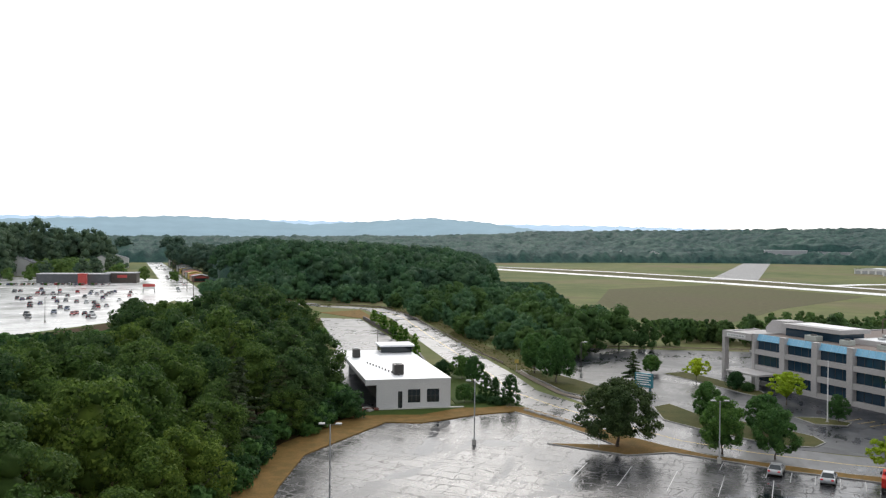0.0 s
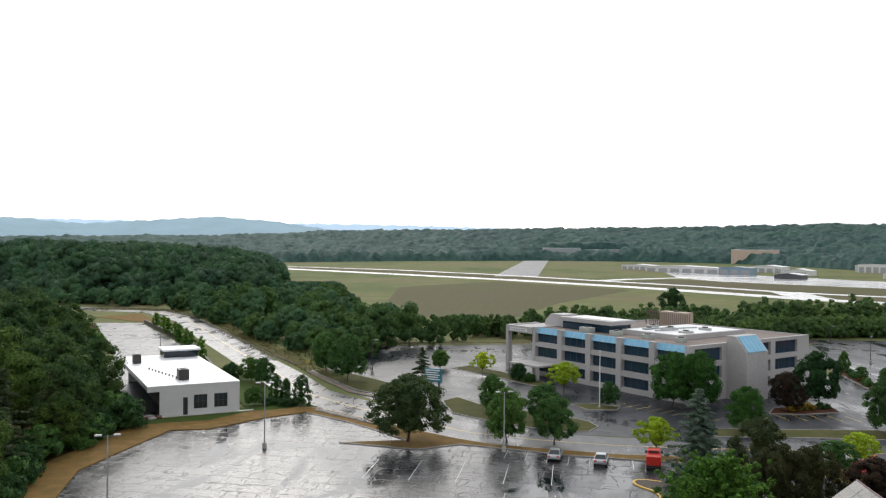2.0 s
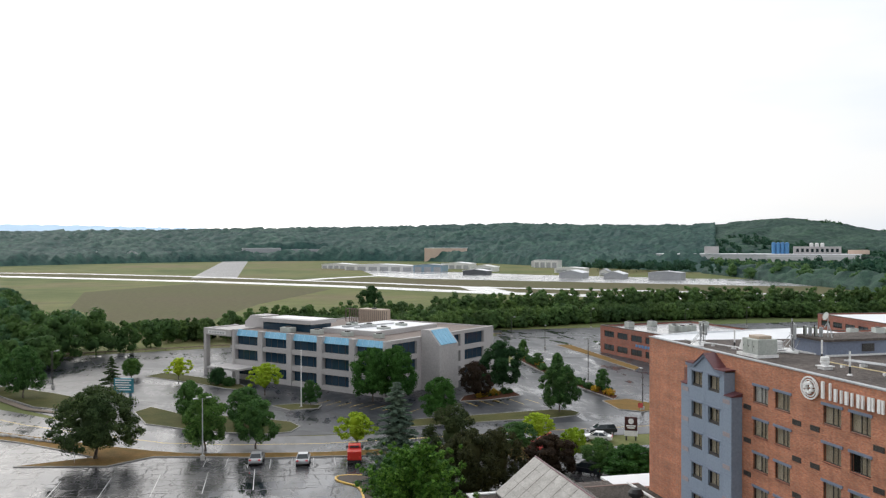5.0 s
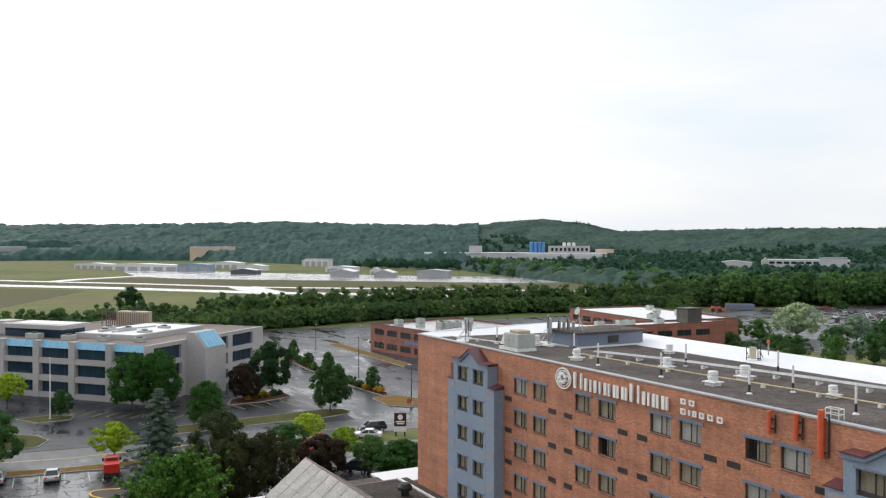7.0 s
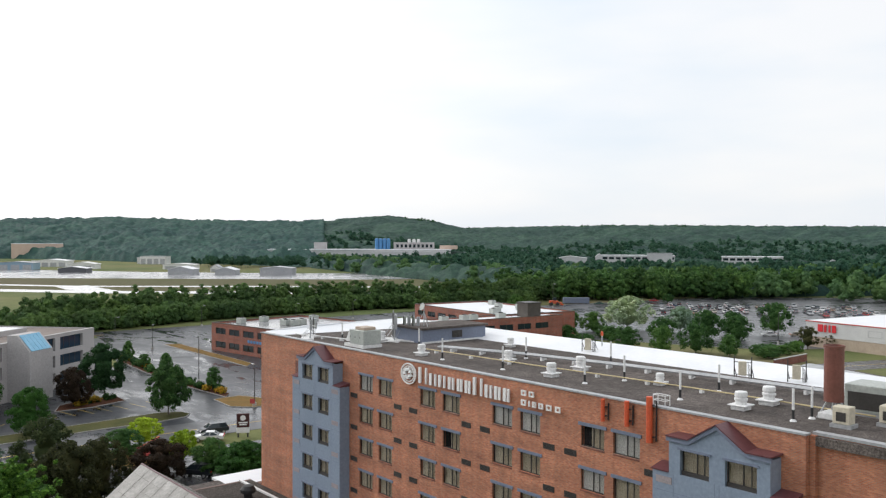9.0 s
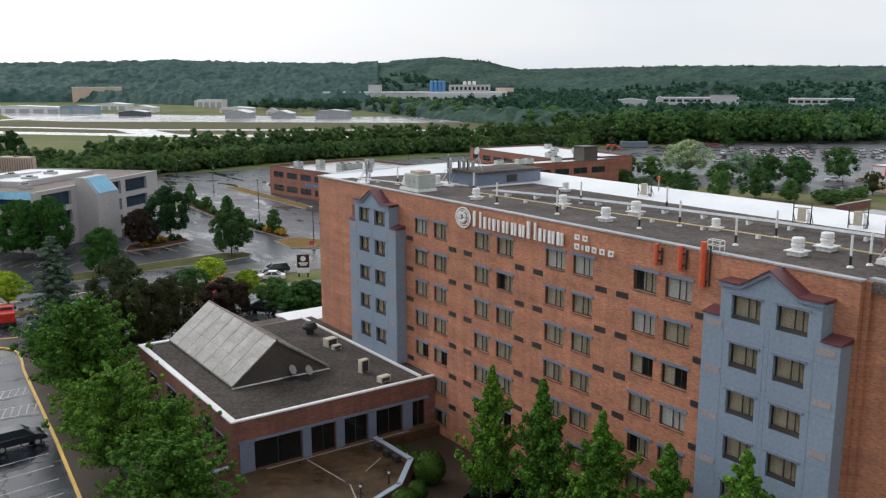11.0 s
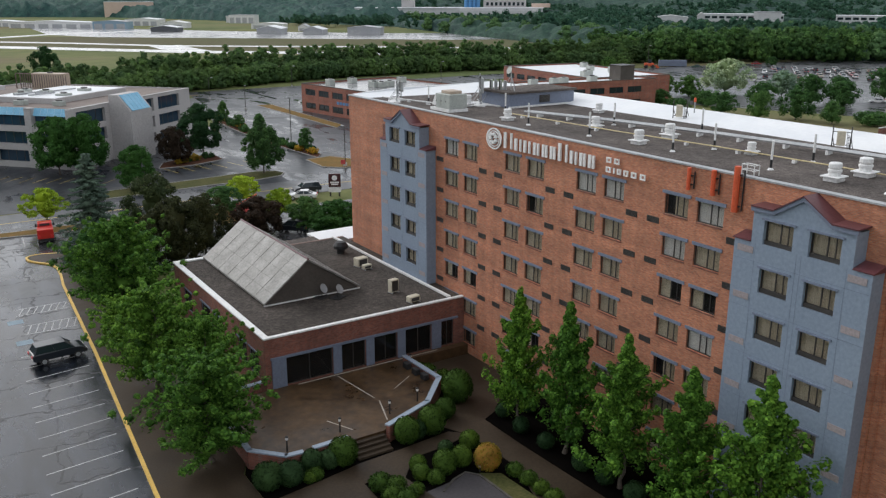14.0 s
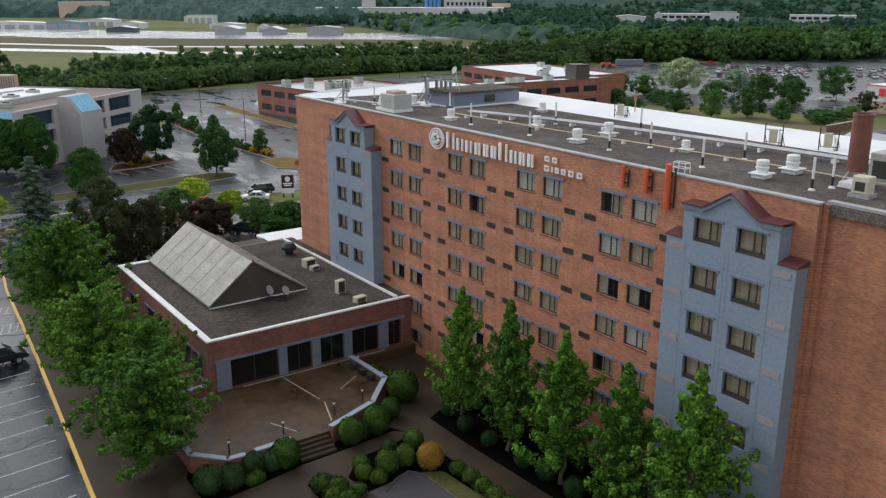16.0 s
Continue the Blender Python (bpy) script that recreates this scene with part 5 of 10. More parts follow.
# wide sloped strips of white membrane along the rear and the far end
bm = bmesh.new()
extrude_y(bm, [(55.2, ROOF - 0.04), (58.45, ROOF + 0.52), (59.3, ROOF + 0.52), (59.3, ROOF - 0.04)], HY0, 76.0)
partw("rear_parapet", bm, M_MEMB, hotel, "wide white membrane slope along the rear of the roof")
bm = bmesh.new()
va = [(FX + 0.4, HY1 - 2.6, ROOF - 0.04), (55.2, 76.0, ROOF - 0.04), (58.45, 76.0, ROOF + 0.52), (59.3, 76.0, ROOF + 0.52), (59.3, HY1 + 0.06, ROOF + 0.52), (58.45, HY1 - 0.1, ROOF + 0.52), (46.0, HY1 - 0.1, ROOF + 0.45), (FX + 0.4, HY1 - 0.1, ROOF + 0.13),
      (46.0, HY1 + 0.06, ROOF + 0.45), (FX + 0.4, HY1 + 0.06, ROOF + 0.13), (54.2, HY1 + 0.06, ROOF - 0.04)]
vs = [bm.verts.new(v) for v in va]
for f in ((0, 1, 2, 5, 6, 7), (2, 3, 4, 5), (7, 6, 8, 9), (6, 5, 4, 8)):
    bm.faces.new([vs[i] for i in f])
partw("end_parapet", bm, M_MEMB, hotel, "wide white membrane slope at the end of the roof")

# windows: one set of meshes for all
WCACHE = {}


def hotel_window(x, yc, head, w=1.96, h=1.3, curtain=0, lintel=True, gap=None):
    """Sliding window in a brick opening: frame with mullion, panes, curtains, lintel and sill. Outer face at x, looking to -x."""
    key = (w, h)
    if key not in WCACHE:
        fr = bmesh.new()
        for y0, y1, z0, z1 in wall_cells(-w / 2, w / 2, -h, 0, [(-w / 2 + 0.05, -w / 4 - 0.02, -h + 0.06, -0.06), (-w / 4 + 0.02, -0.03, -h + 0.06, -0.06), (0.03, w / 2 - 0.05, -h + 0.06, -0.06)]):
            box(fr, 0.10, 0.16, y0, y1, z0, z1)
        weld(fr)
        pa = bmesh.new()
        box(pa, 0.125, 0.135, -w / 2 + 0.05, w / 2 - 0.05, -h + 0.06, -0.06)
        li = bmesh.new()
        box(li, -0.07, 0.02, -w / 2 - 0.16, w / 2 + 0.16, 0.0, 0.2)
        si = bmesh.new()
        box(si, -0.05, 0.1, -w / 2, w / 2, -h - 0.09, -h - 0.005)
        # box behind the pane, coloured near black as the room's shade
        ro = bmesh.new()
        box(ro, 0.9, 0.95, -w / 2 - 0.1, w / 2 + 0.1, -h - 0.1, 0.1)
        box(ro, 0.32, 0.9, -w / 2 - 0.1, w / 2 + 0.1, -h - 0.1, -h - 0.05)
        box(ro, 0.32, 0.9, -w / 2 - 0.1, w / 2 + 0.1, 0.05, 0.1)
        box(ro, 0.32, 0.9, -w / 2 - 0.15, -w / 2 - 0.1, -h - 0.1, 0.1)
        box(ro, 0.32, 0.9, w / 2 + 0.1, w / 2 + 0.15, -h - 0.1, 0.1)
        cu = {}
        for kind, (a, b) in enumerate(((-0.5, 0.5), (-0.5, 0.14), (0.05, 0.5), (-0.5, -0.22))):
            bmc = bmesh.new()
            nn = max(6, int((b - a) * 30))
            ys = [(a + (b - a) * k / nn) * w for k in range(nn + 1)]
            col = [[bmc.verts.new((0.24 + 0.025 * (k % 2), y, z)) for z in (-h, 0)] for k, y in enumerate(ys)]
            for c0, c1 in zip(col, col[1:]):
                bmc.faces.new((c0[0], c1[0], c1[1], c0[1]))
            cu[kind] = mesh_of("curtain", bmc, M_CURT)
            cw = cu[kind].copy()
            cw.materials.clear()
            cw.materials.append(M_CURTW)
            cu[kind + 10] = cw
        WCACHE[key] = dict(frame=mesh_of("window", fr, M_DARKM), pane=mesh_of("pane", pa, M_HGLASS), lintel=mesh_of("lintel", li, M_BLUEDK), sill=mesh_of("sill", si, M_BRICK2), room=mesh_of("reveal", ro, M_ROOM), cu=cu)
    c = WCACHE[key]
    win = part("window", c["frame"], None, hotel, "dark-framed sliding hotel window with tan curtains")
    win.matrix_basis = pose(x - FX, yc - 51, head)
    part("pane", c["pane"], None, win)
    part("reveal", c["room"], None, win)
    part("curtain", c["cu"][curtain], None, win)
    if lintel:
        part("lintel", c["lintel"], None, win, "blue-grey steel lintel")
        part("sill", c["sill"], None, win)
    return win


rng = random.Random(5)
for ci, (y0, y1) in enumerate(COLS):
    for k, hd in enumerate(HEADS):
        if (y0, k) == (60.5, 6):
            continue
        ck = rng.choice((0, 0, 0, 0, 10, 0, 1, 2, 0))
        if ci >= 6 and k == 2:
            ck = 2
        if ci in (4, 5) and k == 0:
            ck = 10
        hotel_window(FX, (y0 + y1) / 2, hd, curtain=ck)

# through-wall unit grilles, one under each window
gb = bmesh.new()
box(gb, -0.02, 0.05, -0.52, 0.52, -0.2, 0.2)
for k in range(8):
    box(gb, -0.04, -0.02, -0.5, 0.5, -0.19 + k * 0.05, -0.165 + k * 0.05)
GRILLE = mesh_of("wall_grille", gb, M_DARKM)
for y in (63.35, 56.9, 54.8, 48.35, 46.3, 40.0, 38.1, 31.75):
    for hd in HEADS[:-1]:
        g_ = part("wall_grille", GRILLE, None, hotel, "dark metal air-conditioner grille")
        g_.matrix_basis = pose(0, y - 51, hd - 1.9)

# blue-grey window bays
for bc in BAYS:
    X0 = FX - 1.0
    zl, zu = 17.38, 18.95
    wins = [(bc + s * 1.4 - 0.92, bc + s * 1.4 + 0.92, hd - 1.28, hd + 0.12) for s in (-1, 1) for hd in HEADS]
    top_ = bmesh.new()
    for u0, u1, z0, z1 in wall_cells(bc - 3.05, bc + 3.05, zl, zu, [(a, b, max(c, zl + 0.0), d) for a, b, c, d in wins if d > zl - 0.5]):
        box(top_, X0, X0 + 0.22, u0, u1, z0, z1)
    body = None
    for u0, u1, z0, z1 in wall_cells(bc - 4.15, bc + 4.15, 0.15, zl, [w for w in wins if w[3] < zl]):
        panel = box(bmesh.new(), X0, X0 + 0.22, u0, u1, z0, z1)
        if body is None:
            body = partw("bay", panel, M_BLUE, hotel, "blue-grey panelled window bay with a small gable")
        else:
            partw("bay_panel", panel, M_BLUE, body)
    partw("bay_head", weld(top_), M_BLUE, body)
    for s in (-1, 1):
        sides = bmesh.new()
        ya = bc + s * 4.15
        box(sides, X0 + 0.22, FX, min(ya, ya - s * 0.2), max(ya, ya - s * 0.2), 0.15, zl)
        ya = bc + s * 3.05
        box(sides, X0 + 0.22, FX, min(ya, ya - s * 0.2), max(ya, ya - s * 0.2), zl, zu + 0.3)
        partw("bay_side", sides, M_BLUE, body)
    for s in (-1, 1):
        cap = bmesh.new()
        a, b = bc + s * 3.07, bc + s * 4.23
        y0, y1 = min(a, b), max(a, b)
        v8 = [cap.verts.new(v) for v in ((X0 - 0.08, y0, zl), (X0 - 0.08, y1, zl), (FX, y1, zl), (FX, y0, zl), (X0 - 0.08, y0, zl + 0.06), (X0 - 0.08, y1, zl + 0.06), (FX, y1, zl + 0.32), (FX, y0, zl + 0.32))]
        for f in ((3, 2, 1, 0), (4, 5, 6, 7), (0, 1, 5, 4), (1, 2, 6, 5), (2, 3, 7, 6), (3, 0, 4, 7)):
            cap.faces.new([v8[i] for i in f])
        partw("shoulder_roof", cap, M_MAROON, body, "maroon metal shoulder roof")
    # gable: cornice, pediment, roof planes
    pk, hw = zu + 1.42, 1.75
    ped = bmesh.new()
    a = [(bc - 3.05, zu), (bc + 3.05, zu), (bc + 3.05, zu + 0.32), (bc + hw, zu + 0.32), (bc, pk), (bc - hw, zu + 0.32), (bc - 3.05, zu + 0.32)]
    fr = [ped.verts.new((X0 + 0.001, y, z)) for y, z in a]
    bk = [ped.verts.new((X0 + 0.22, y, z)) for y, z in a]
    ped.faces.new(fr)
    ped.faces.new(bk[::-1])
    for k in range(len(a)):
        j = (k + 1) % len(a)
        ped.faces.new((fr[k], bk[k], bk[j], fr[j]))
    partw("pediment", ped, M_BLUE, body)
    trim = bmesh.new()
    path = [(bc - 3.17, zu + 0.2), (bc - hw, zu + 0.2), (bc, pk - 0.12), (bc + hw, zu + 0.2), (bc + 3.17, zu + 0.2)]
    for (ya, za), (yb, zb) in zip(path, path[1:]):
        q = [trim.verts.new(v) for v in ((X0 - 0.13, ya, za), (X0 - 0.13, yb, zb), (X0 - 0.13, yb, zb + 0.24), (X0 - 0.13, ya, za + 0.24), (X0, ya, za), (X0, yb, zb), (X0, yb, zb + 0.24), (X0, ya, za + 0.24))]
        for f in ((0, 1, 2, 3), (7, 6, 5, 4), (0, 4, 5, 1), (3, 2, 6, 7), (0, 3, 7, 4), (1, 5, 6, 2)):
            trim.faces.new([q[i] for i in f])
    partw("gable_trim", trim, M_BLUEDK, body)
    rf = bmesh.new()
    for (ya, za), (yb, zb) in zip(path, path[1:]):
        za, zb = za + 0.25, zb + 0.25
        q = [rf.verts.new(v) for v in ((X0 - 0.2, ya, za), (X0 - 0.2, yb, zb), (FX, yb, zb), (FX, ya, za), (X0 - 0.2, ya, za + 0.07), (X0 - 0.2, yb, zb + 0.07), (FX, yb, zb + 0.1), (FX, ya, za + 0.1))]
        for f in ((3, 2, 1, 0), (4, 5, 6, 7), (0, 1, 5, 4), (1, 2, 6, 5), (2, 3, 7, 6), (3, 0, 4, 7)):
            rf.faces.new([q[i] for i in f])
    partw("gable_roof", rf, M_MAROON, body, "maroon metal gable roof")
    for s in (-1, 1):
        for hd in HEADS:
            hotel_window(X0 + 0.16, bc + s * 1.4, hd + 0.12, 1.84, 1.4, 0, False)
            lb = bmesh.new()
            box(lb, X0 - 0.07, X0 - 0.001, bc + s * 1.4 - 1.05, bc + s * 1.4 + 1.05, hd + 0.14, hd + 0.26)
            partw("lintel", lb, M_BLUEDK, body)
            partw("sill_grille", box(bmesh.new(), X0 + 0.12, X0 + 0.2, bc + s * 1.4 - 0.9, bc + s * 1.4 + 0.9, hd - 1.27, hd - 1.0), M_DARKM, body, "dark grille below the window")
        for hd in HEADS[:]:
            yy = bc + s * 3.38
            pb = bmesh.new()
            box(pb, X0 - 0.03, X0 - 0.001, yy - 0.52, yy + 0.52, hd - 1.9, hd - 1.52)
            if hd - 1.5 < zl:
                partw("grille_panel", pb, M_BGRILLE, body, "faded pinkish grille panel")
        jb = bmesh.new()
        for yy in (bc + s * 0.14, bc + s * 2.75):
            box(jb, X0 - 0.008, X0 - 0.001, yy - 0.01, yy + 0.01, 0.2, zl - 0.02)
        partw("panel_joint", jb, M_BLUEDK, body)
    jb = bmesh.new()
    for hd in HEADS:
        z = hd + 0.42
        if z < zl:
            box(jb, X0 - 0.008, X0 - 0.001, bc - 4.13, bc + 4.13, z - 0.01, z + 0.01)
    partw("panel_joint", jb, M_BLUEDK, body)

# brick-filled window left of the far bay, garden door
bm = bmesh.new()
box(bm, FX - 0.03, FX - 0.001, 72.3, 73.6, 17.15, 18.6)
partw("blind_window", bm, M_BRICK2, hotel)
bm = bmesh.new()
box(bm, FX + 0.1, FX + 0.16, 59.9, 62.3, 0, 2.3)
door = partw("door", bm, M_DARKM, hotel, "dark double garden door")
bm = bmesh.new()
box(bm, FX + 0.05, FX + 0.1, 61.07, 61.13, 0.02, 2.25)
box(bm, FX + 0.03, FX + 0.1, 61.2, 61.24, 0.9, 1.3)
partw("door_handle", bm, M_GALV, door)
bm = bmesh.new()
box(bm, FX - 0.07, FX + 0.05, 59.7, 62.5, 2.3, 2.5)
partw("lintel", bm, M_BLUEDK, hotel)

# sign: ring emblem and plain upright bars, white, standing off the wall
sign = thing("wall_sign", pose(FX - 0.2, 49, 19.5), "white emblem and row of white sign bars on the brick", "sign")
bm = bmesh.new()
for k in range(28):
    a0, a1 = 2 * math.pi * k / 28, 2 * math.pi * (k + 1) / 28
    for r0, r1 in ((0.86, 0.98), (0.66, 0.74)):
        q = [(r * math.cos(a) * 1.02, r * math.sin(a) * 0.86) for r, a in ((r0, a0), (r1, a0), (r1, a1), (r0, a1))]
        f = [bm.verts.new((FX - 0.22, 55.2 + y, 19.62 + z)) for y, z in q]
        g = [bm.verts.new((FX - 0.12, 55.2 + y, 19.62 + z)) for y, z in q]
        bm.faces.new(f)
        for i in range(4):
            bm.faces.new((f[i], g[i], g[(i + 1) % 4], f[(i + 1) % 4]))
partw("emblem_ring", bm, M_SIGN, sign)
bm = bmesh.new()
for k in range(7):
    a = 2 * math.pi * k / 7
    lathe(bm, [(0.02, 0), (0.2, 0.05), (0.18, 0.2), (0.02, 0.3)], 7, (FX - 0.16, 55.28 + 0.36 * math.cos(a), 19.5 + 0.34 * math.sin(a)))
partw("emblem_centre", bm, M_SIGN, sign)
LET = [(53.3, 1.15, 1.22), (52.05, 0.95, 0.9), (50.95, 0.92, 0.9), (49.85, 0.8, 0.9), (48.85, 0.72, 0.9), (47.95, 0.72, 0.9), (46.85, 1.1, 1.25), (45.7, 0.85, 0.9), (44.75, 0.75, 0.9), (43.85, 0.75, 0.9)]
for yc, w, h in LET:
    for u0, u1 in ((yc + w / 2 - 0.34, yc + w / 2 - 0.06), (yc - w / 2 + 0.08, yc - w / 2 + 0.26)):
        partw("sign_bar", box(bmesh.new(), FX - 0.26, FX - 0.14, u0, u1, 19.1, 19.1 + h), M_SIGN, sign)
for y0, y1, z0, z1 in ((42.4, 41.95, 19.76, 20.12), (41.65, 41.2, 19.76, 20.12), (42.4, 41.95, 19.1, 19.48), (41.7, 41.58, 19.1, 19.48), (41.35, 41.0, 19.1, 19.48), (40.75, 40.35, 19.1, 19.48), (40.05, 39.6, 19.1, 19.48), (39.25, 38.8, 19.1, 19.48)):
    bm = bmesh.new()
    for u0, u1, za, zb in wall_cells(y1, y0, z0, z1, [(y1 + 0.1, y0 - 0.12, z0 + 0.09, z1 - 0.09)] if y0 - y1 > 0.3 else []):
        box(bm, FX - 0.24, FX - 0.15, u0, u1, za, zb)
    partw("sign_bar", weld(bm), M_SIGN, sign)


# ---- the low lobby wing ----
LX0, LY0, LY1, LZ = 22.5, 59.5, 83.2, 5.1
lobby = thing("lobby_wing", pose(LX0, LY0, 0), "low dark-brick lobby wing with a gravel roof and a grey gable", "building")
doors = [(24.2, 28.2), (29.0, 31.2), (32.0, 34.2), (35.0, 37.6)]
for u0, u1, z0, z1 in wall_cells(LX0, 40.99, 0.0, LZ, [(a, b, 0.92, 3.3) for a, b in doors] + [(38.6, 39.9, 0.92, 3.3)]):
    partw("front_wall", box(bmesh.new(), u0, u1, LY0, LY0 + 0.3, z0, z1), M_BRICK2, lobby, "dark red brick wall")
wl_h = [(61.0, 63.0, 1.3, 3.4), (63.6, 65.6, 1.3, 3.4), (69.2, 71.8, 1.3, 3.6), (72.6, 75.2, 1.3, 3.6), (78, 80.5, 1.3, 3.4)]
bm = bmesh.new()
for u0, u1, z0, z1 in wall_cells(LY0 + 0.3, LY1, 0.0, LZ, wl_h):
    box(bm, LX0, LX0 + 0.3, u0, u1, z0, z1)
partw("side_wall", weld(bm), M_BRICK2, lobby, "dark red brick wall")
bm = bmesh.new()
box(bm, LX0 + 0.3, 40.99, LY1 - 0.3, LY1, 0, LZ)
partw("rear_wall", bm, M_BRICK2, lobby)
bm = bmesh.new()
box(bm, LX0 + 0.3, 40.99, LY0 + 0.3, LY1 - 0.3, LZ - 0.4, LZ - 0.02)
partw("roof_deck", bm, M_GRAVELD, lobby, "dark gravel flat roof")
bm = bmesh.new()
box(bm, LX0 - 0.1, LX0 + 0.42, LY0 - 0.1, LY1 + 0.1, LZ, LZ + 0.12)
box(bm, LX0 + 0.42, 40.9, LY0 - 0.1, LY0 + 0.24, LZ, LZ + 0.13)
box(bm, LX0 + 0.42, 31.0, LY1 - 0.42, LY1 + 0.1, LZ, LZ + 0.13)
partw("roof_edge", bm, M_WHITE, lobby, "white metal roof edge")
bm = bmesh.new()
box(bm, 39.7, FX - 1.05, LY0 + 0.5, LY1, LZ - 0.05, LZ + 0.14)
partw("roof_flashing", bm, M_WHITE, lobby)
# near-black linings that stand in for the unlit hall behind the glass
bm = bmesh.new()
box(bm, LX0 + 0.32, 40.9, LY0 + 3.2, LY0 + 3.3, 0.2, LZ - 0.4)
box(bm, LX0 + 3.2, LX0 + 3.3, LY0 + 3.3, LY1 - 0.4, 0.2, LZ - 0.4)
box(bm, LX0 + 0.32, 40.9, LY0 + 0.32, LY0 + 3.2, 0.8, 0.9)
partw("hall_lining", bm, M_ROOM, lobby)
for a, b in doors + [(38.6, 39.9)]:
    fr = bmesh.new()
    for u0, u1, z0, z1 in ((a, a + 0.07, 0.92, 3.3), (b - 0.07, b, 0.92, 3.3), ((a + b) / 2 - 0.03, (a + b) / 2 + 0.03, 0.92, 3.3), (a, b, 3.2, 3.3), (a, b, 0.92, 1.0)):
        box(fr, u0, u1, LY0 + 0.1, LY0 + 0.18, z0, z1)
    gd = partw("glass_door", fr, M_DARKM, lobby, "dark glazed lobby door")
    pb = bmesh.new()
    box(pb, a + 0.07, b - 0.07, LY0 + 0.13, LY0 + 0.145, 1.0, 3.2)
    partw("pane", pb, M_LGLASS, gd)
for y0, y1, z0, z1 in wl_h:
    fr = bmesh.new()
    for u0, u1, za, zb in ((y0, y0 + 0.08, z0, z1), (y1 - 0.08, y1, z0, z1), (y0, y1, z1 - 0.08, z1), (y0, y1, z0, z0 + 0.08)):
        box(fr, LX0 + 0.08, LX0 + 0.16, u0, u1, za, zb)
    w_ = partw("window", fr, M_BLUEDK, lobby, "tall dark lobby window in a blue-grey frame")
    pb = bmesh.new()
    box(pb, LX0 + 0.11, LX0 + 0.125, y0 + 0.08, y1 - 0.08, z0 + 0.08, z1 - 0.08)
    partw("pane", pb, M_LGLASS, w_)
    tb = bmesh.new()
    box(tb, LX0 - 0.06, LX0 - 0.001, y0 - 0.15, y1 + 0.15, z1, z1 + 0.16)
    partw("lintel", tb, M_BLUEDK, w_)
for a, b in ((22.95, 24.2), (28.2, 29.0), (31.2, 32.0), (34.2, 35.0), (37.6, 38.6)):
    cb = bmesh.new()
    box(cb, a + 0.03, b - 0.03, LY0 - 0.12, LY0 - 0.001, 0.9, 3.3)
    partw("pilaster", cb, M_BLUEDK, lobby, "blue-grey pilaster")
bm = bmesh.new()
box(bm, 22.9, 40.3, LY0 - 0.16, LY0 - 0.001, 3.3, 3.48)
partw("fascia", bm, M_BLUEDK, lobby, "blue-grey trim over the lobby doors")
# grey gable on the roof
GX0, GX1, GY0, GY1 = 25.4, 34.2, 66.6, 82.6
GZ0, GZ1, GXM = 5.25, 8.55, 29.4
bm = bmesh.new()
for (xa, za), (xb, zb) in (((GX0 - 0.15, GZ0), (GXM, GZ1)), ((GXM, GZ1), (GX1 + 0.15, GZ0))):
    q = [bm.verts.new(v) for v in ((xa, GY0 - 0.25, za), (xb, GY0 - 0.25, zb), (xb, GY1, zb), (xa, GY1, za), (xa, GY0 - 0.25, za + 0.16), (xb, GY0 - 0.25, zb + 0.16), (xb, GY1, zb + 0.16), (xa, GY1, za + 0.16))]
    for f in ((3, 2, 1, 0), (4, 5, 6, 7), (0, 1, 5, 4), (1, 2, 6, 5), (2, 3, 7, 6), (3, 0, 4, 7)):
        bm.faces.new([q[i] for i in f])
gab = partw("gable_roof", bm, M_SLATE, lobby, "weathered grey panel gable roof")
pw = (GY1 - GY0 + 0.25) / 7
for side in (-1, 1):
    for k in range(1, 7):
        y = GY0 - 0.25 + k * pw
        sb = bmesh.new()
        xa = GX0 - 0.15 if side < 0 else GX1 + 0.15
        tube(sb, (xa, y, GZ0 + 0.16), (GXM, y, GZ1 + 0.16), 0.02, 0.02, 4)
        partw("roof_seam", sb, M_DKWALL, gab)
for k in range(1, 5):
    f_ = k / 5
    for xa in (GX0 - 0.15, GX1 + 0.15):
        sb = bmesh.new()
        x_, z_ = xa + (GXM - xa) * f_, GZ0 + (GZ1 - GZ0) * f_ + 0.16
        tube(sb, (x_, GY0 - 0.24, z_ - 0.006), (x_, GY1, z_ - 0.006), 0.012, 0.012, 4)
        partw("roof_joint", sb, M_DKWALL, gab)
sb = bmesh.new()
tube(sb, (GXM, GY0 - 0.3, GZ1 + 0.15), (GXM, GY1, GZ1 + 0.15), 0.09, 0.09, 6)
partw("ridge_cap", sb, M_MAROON, gab)
bm = bmesh.new()
fr = [bm.verts.new(v) for v in ((GX0, GY0, 5.0), (GX1, GY0, 5.0), (GX1, GY0, GZ0), (GXM, GY0, GZ1), (GX0, GY0, GZ0))]
bk = [bm.verts.new((v.co.x, GY1 - 0.1, v.co.z)) for v in fr]
bm.faces.new(fr)
bm.faces.new(bk[::-1])
for k in range(5):
    bm.faces.new((fr[k], bk[k], bk[(k + 1) % 5], fr[(k + 1) % 5]))
partw("gable_wall", bm, M_DKWALL, lobby, "dark brown gable wall")
bm = bmesh.new()
box(bm, GX0 - 0.1, GX1 + 0.2, GY0 - 0.14, GY0 - 0.002, 5.02, 5.16)
partw("gable_base", bm, M_WHITE, lobby)
# link roof beyond the lobby, white membrane
link = thing("link_wing", pose(44, 88, 0), "low wing with a white membrane roof behind the lobby", "building")
bm = bmesh.new()
box(bm, 38.9, 50, LY1 + 0.12, 87.7, 0, 4.4)
partw("wall_block", bm, M_BRICK2, link)
bm = bmesh.new()
box(bm, 38.8, 50.2, LY1 + 0.11, 87.9, 4.4, 4.65)
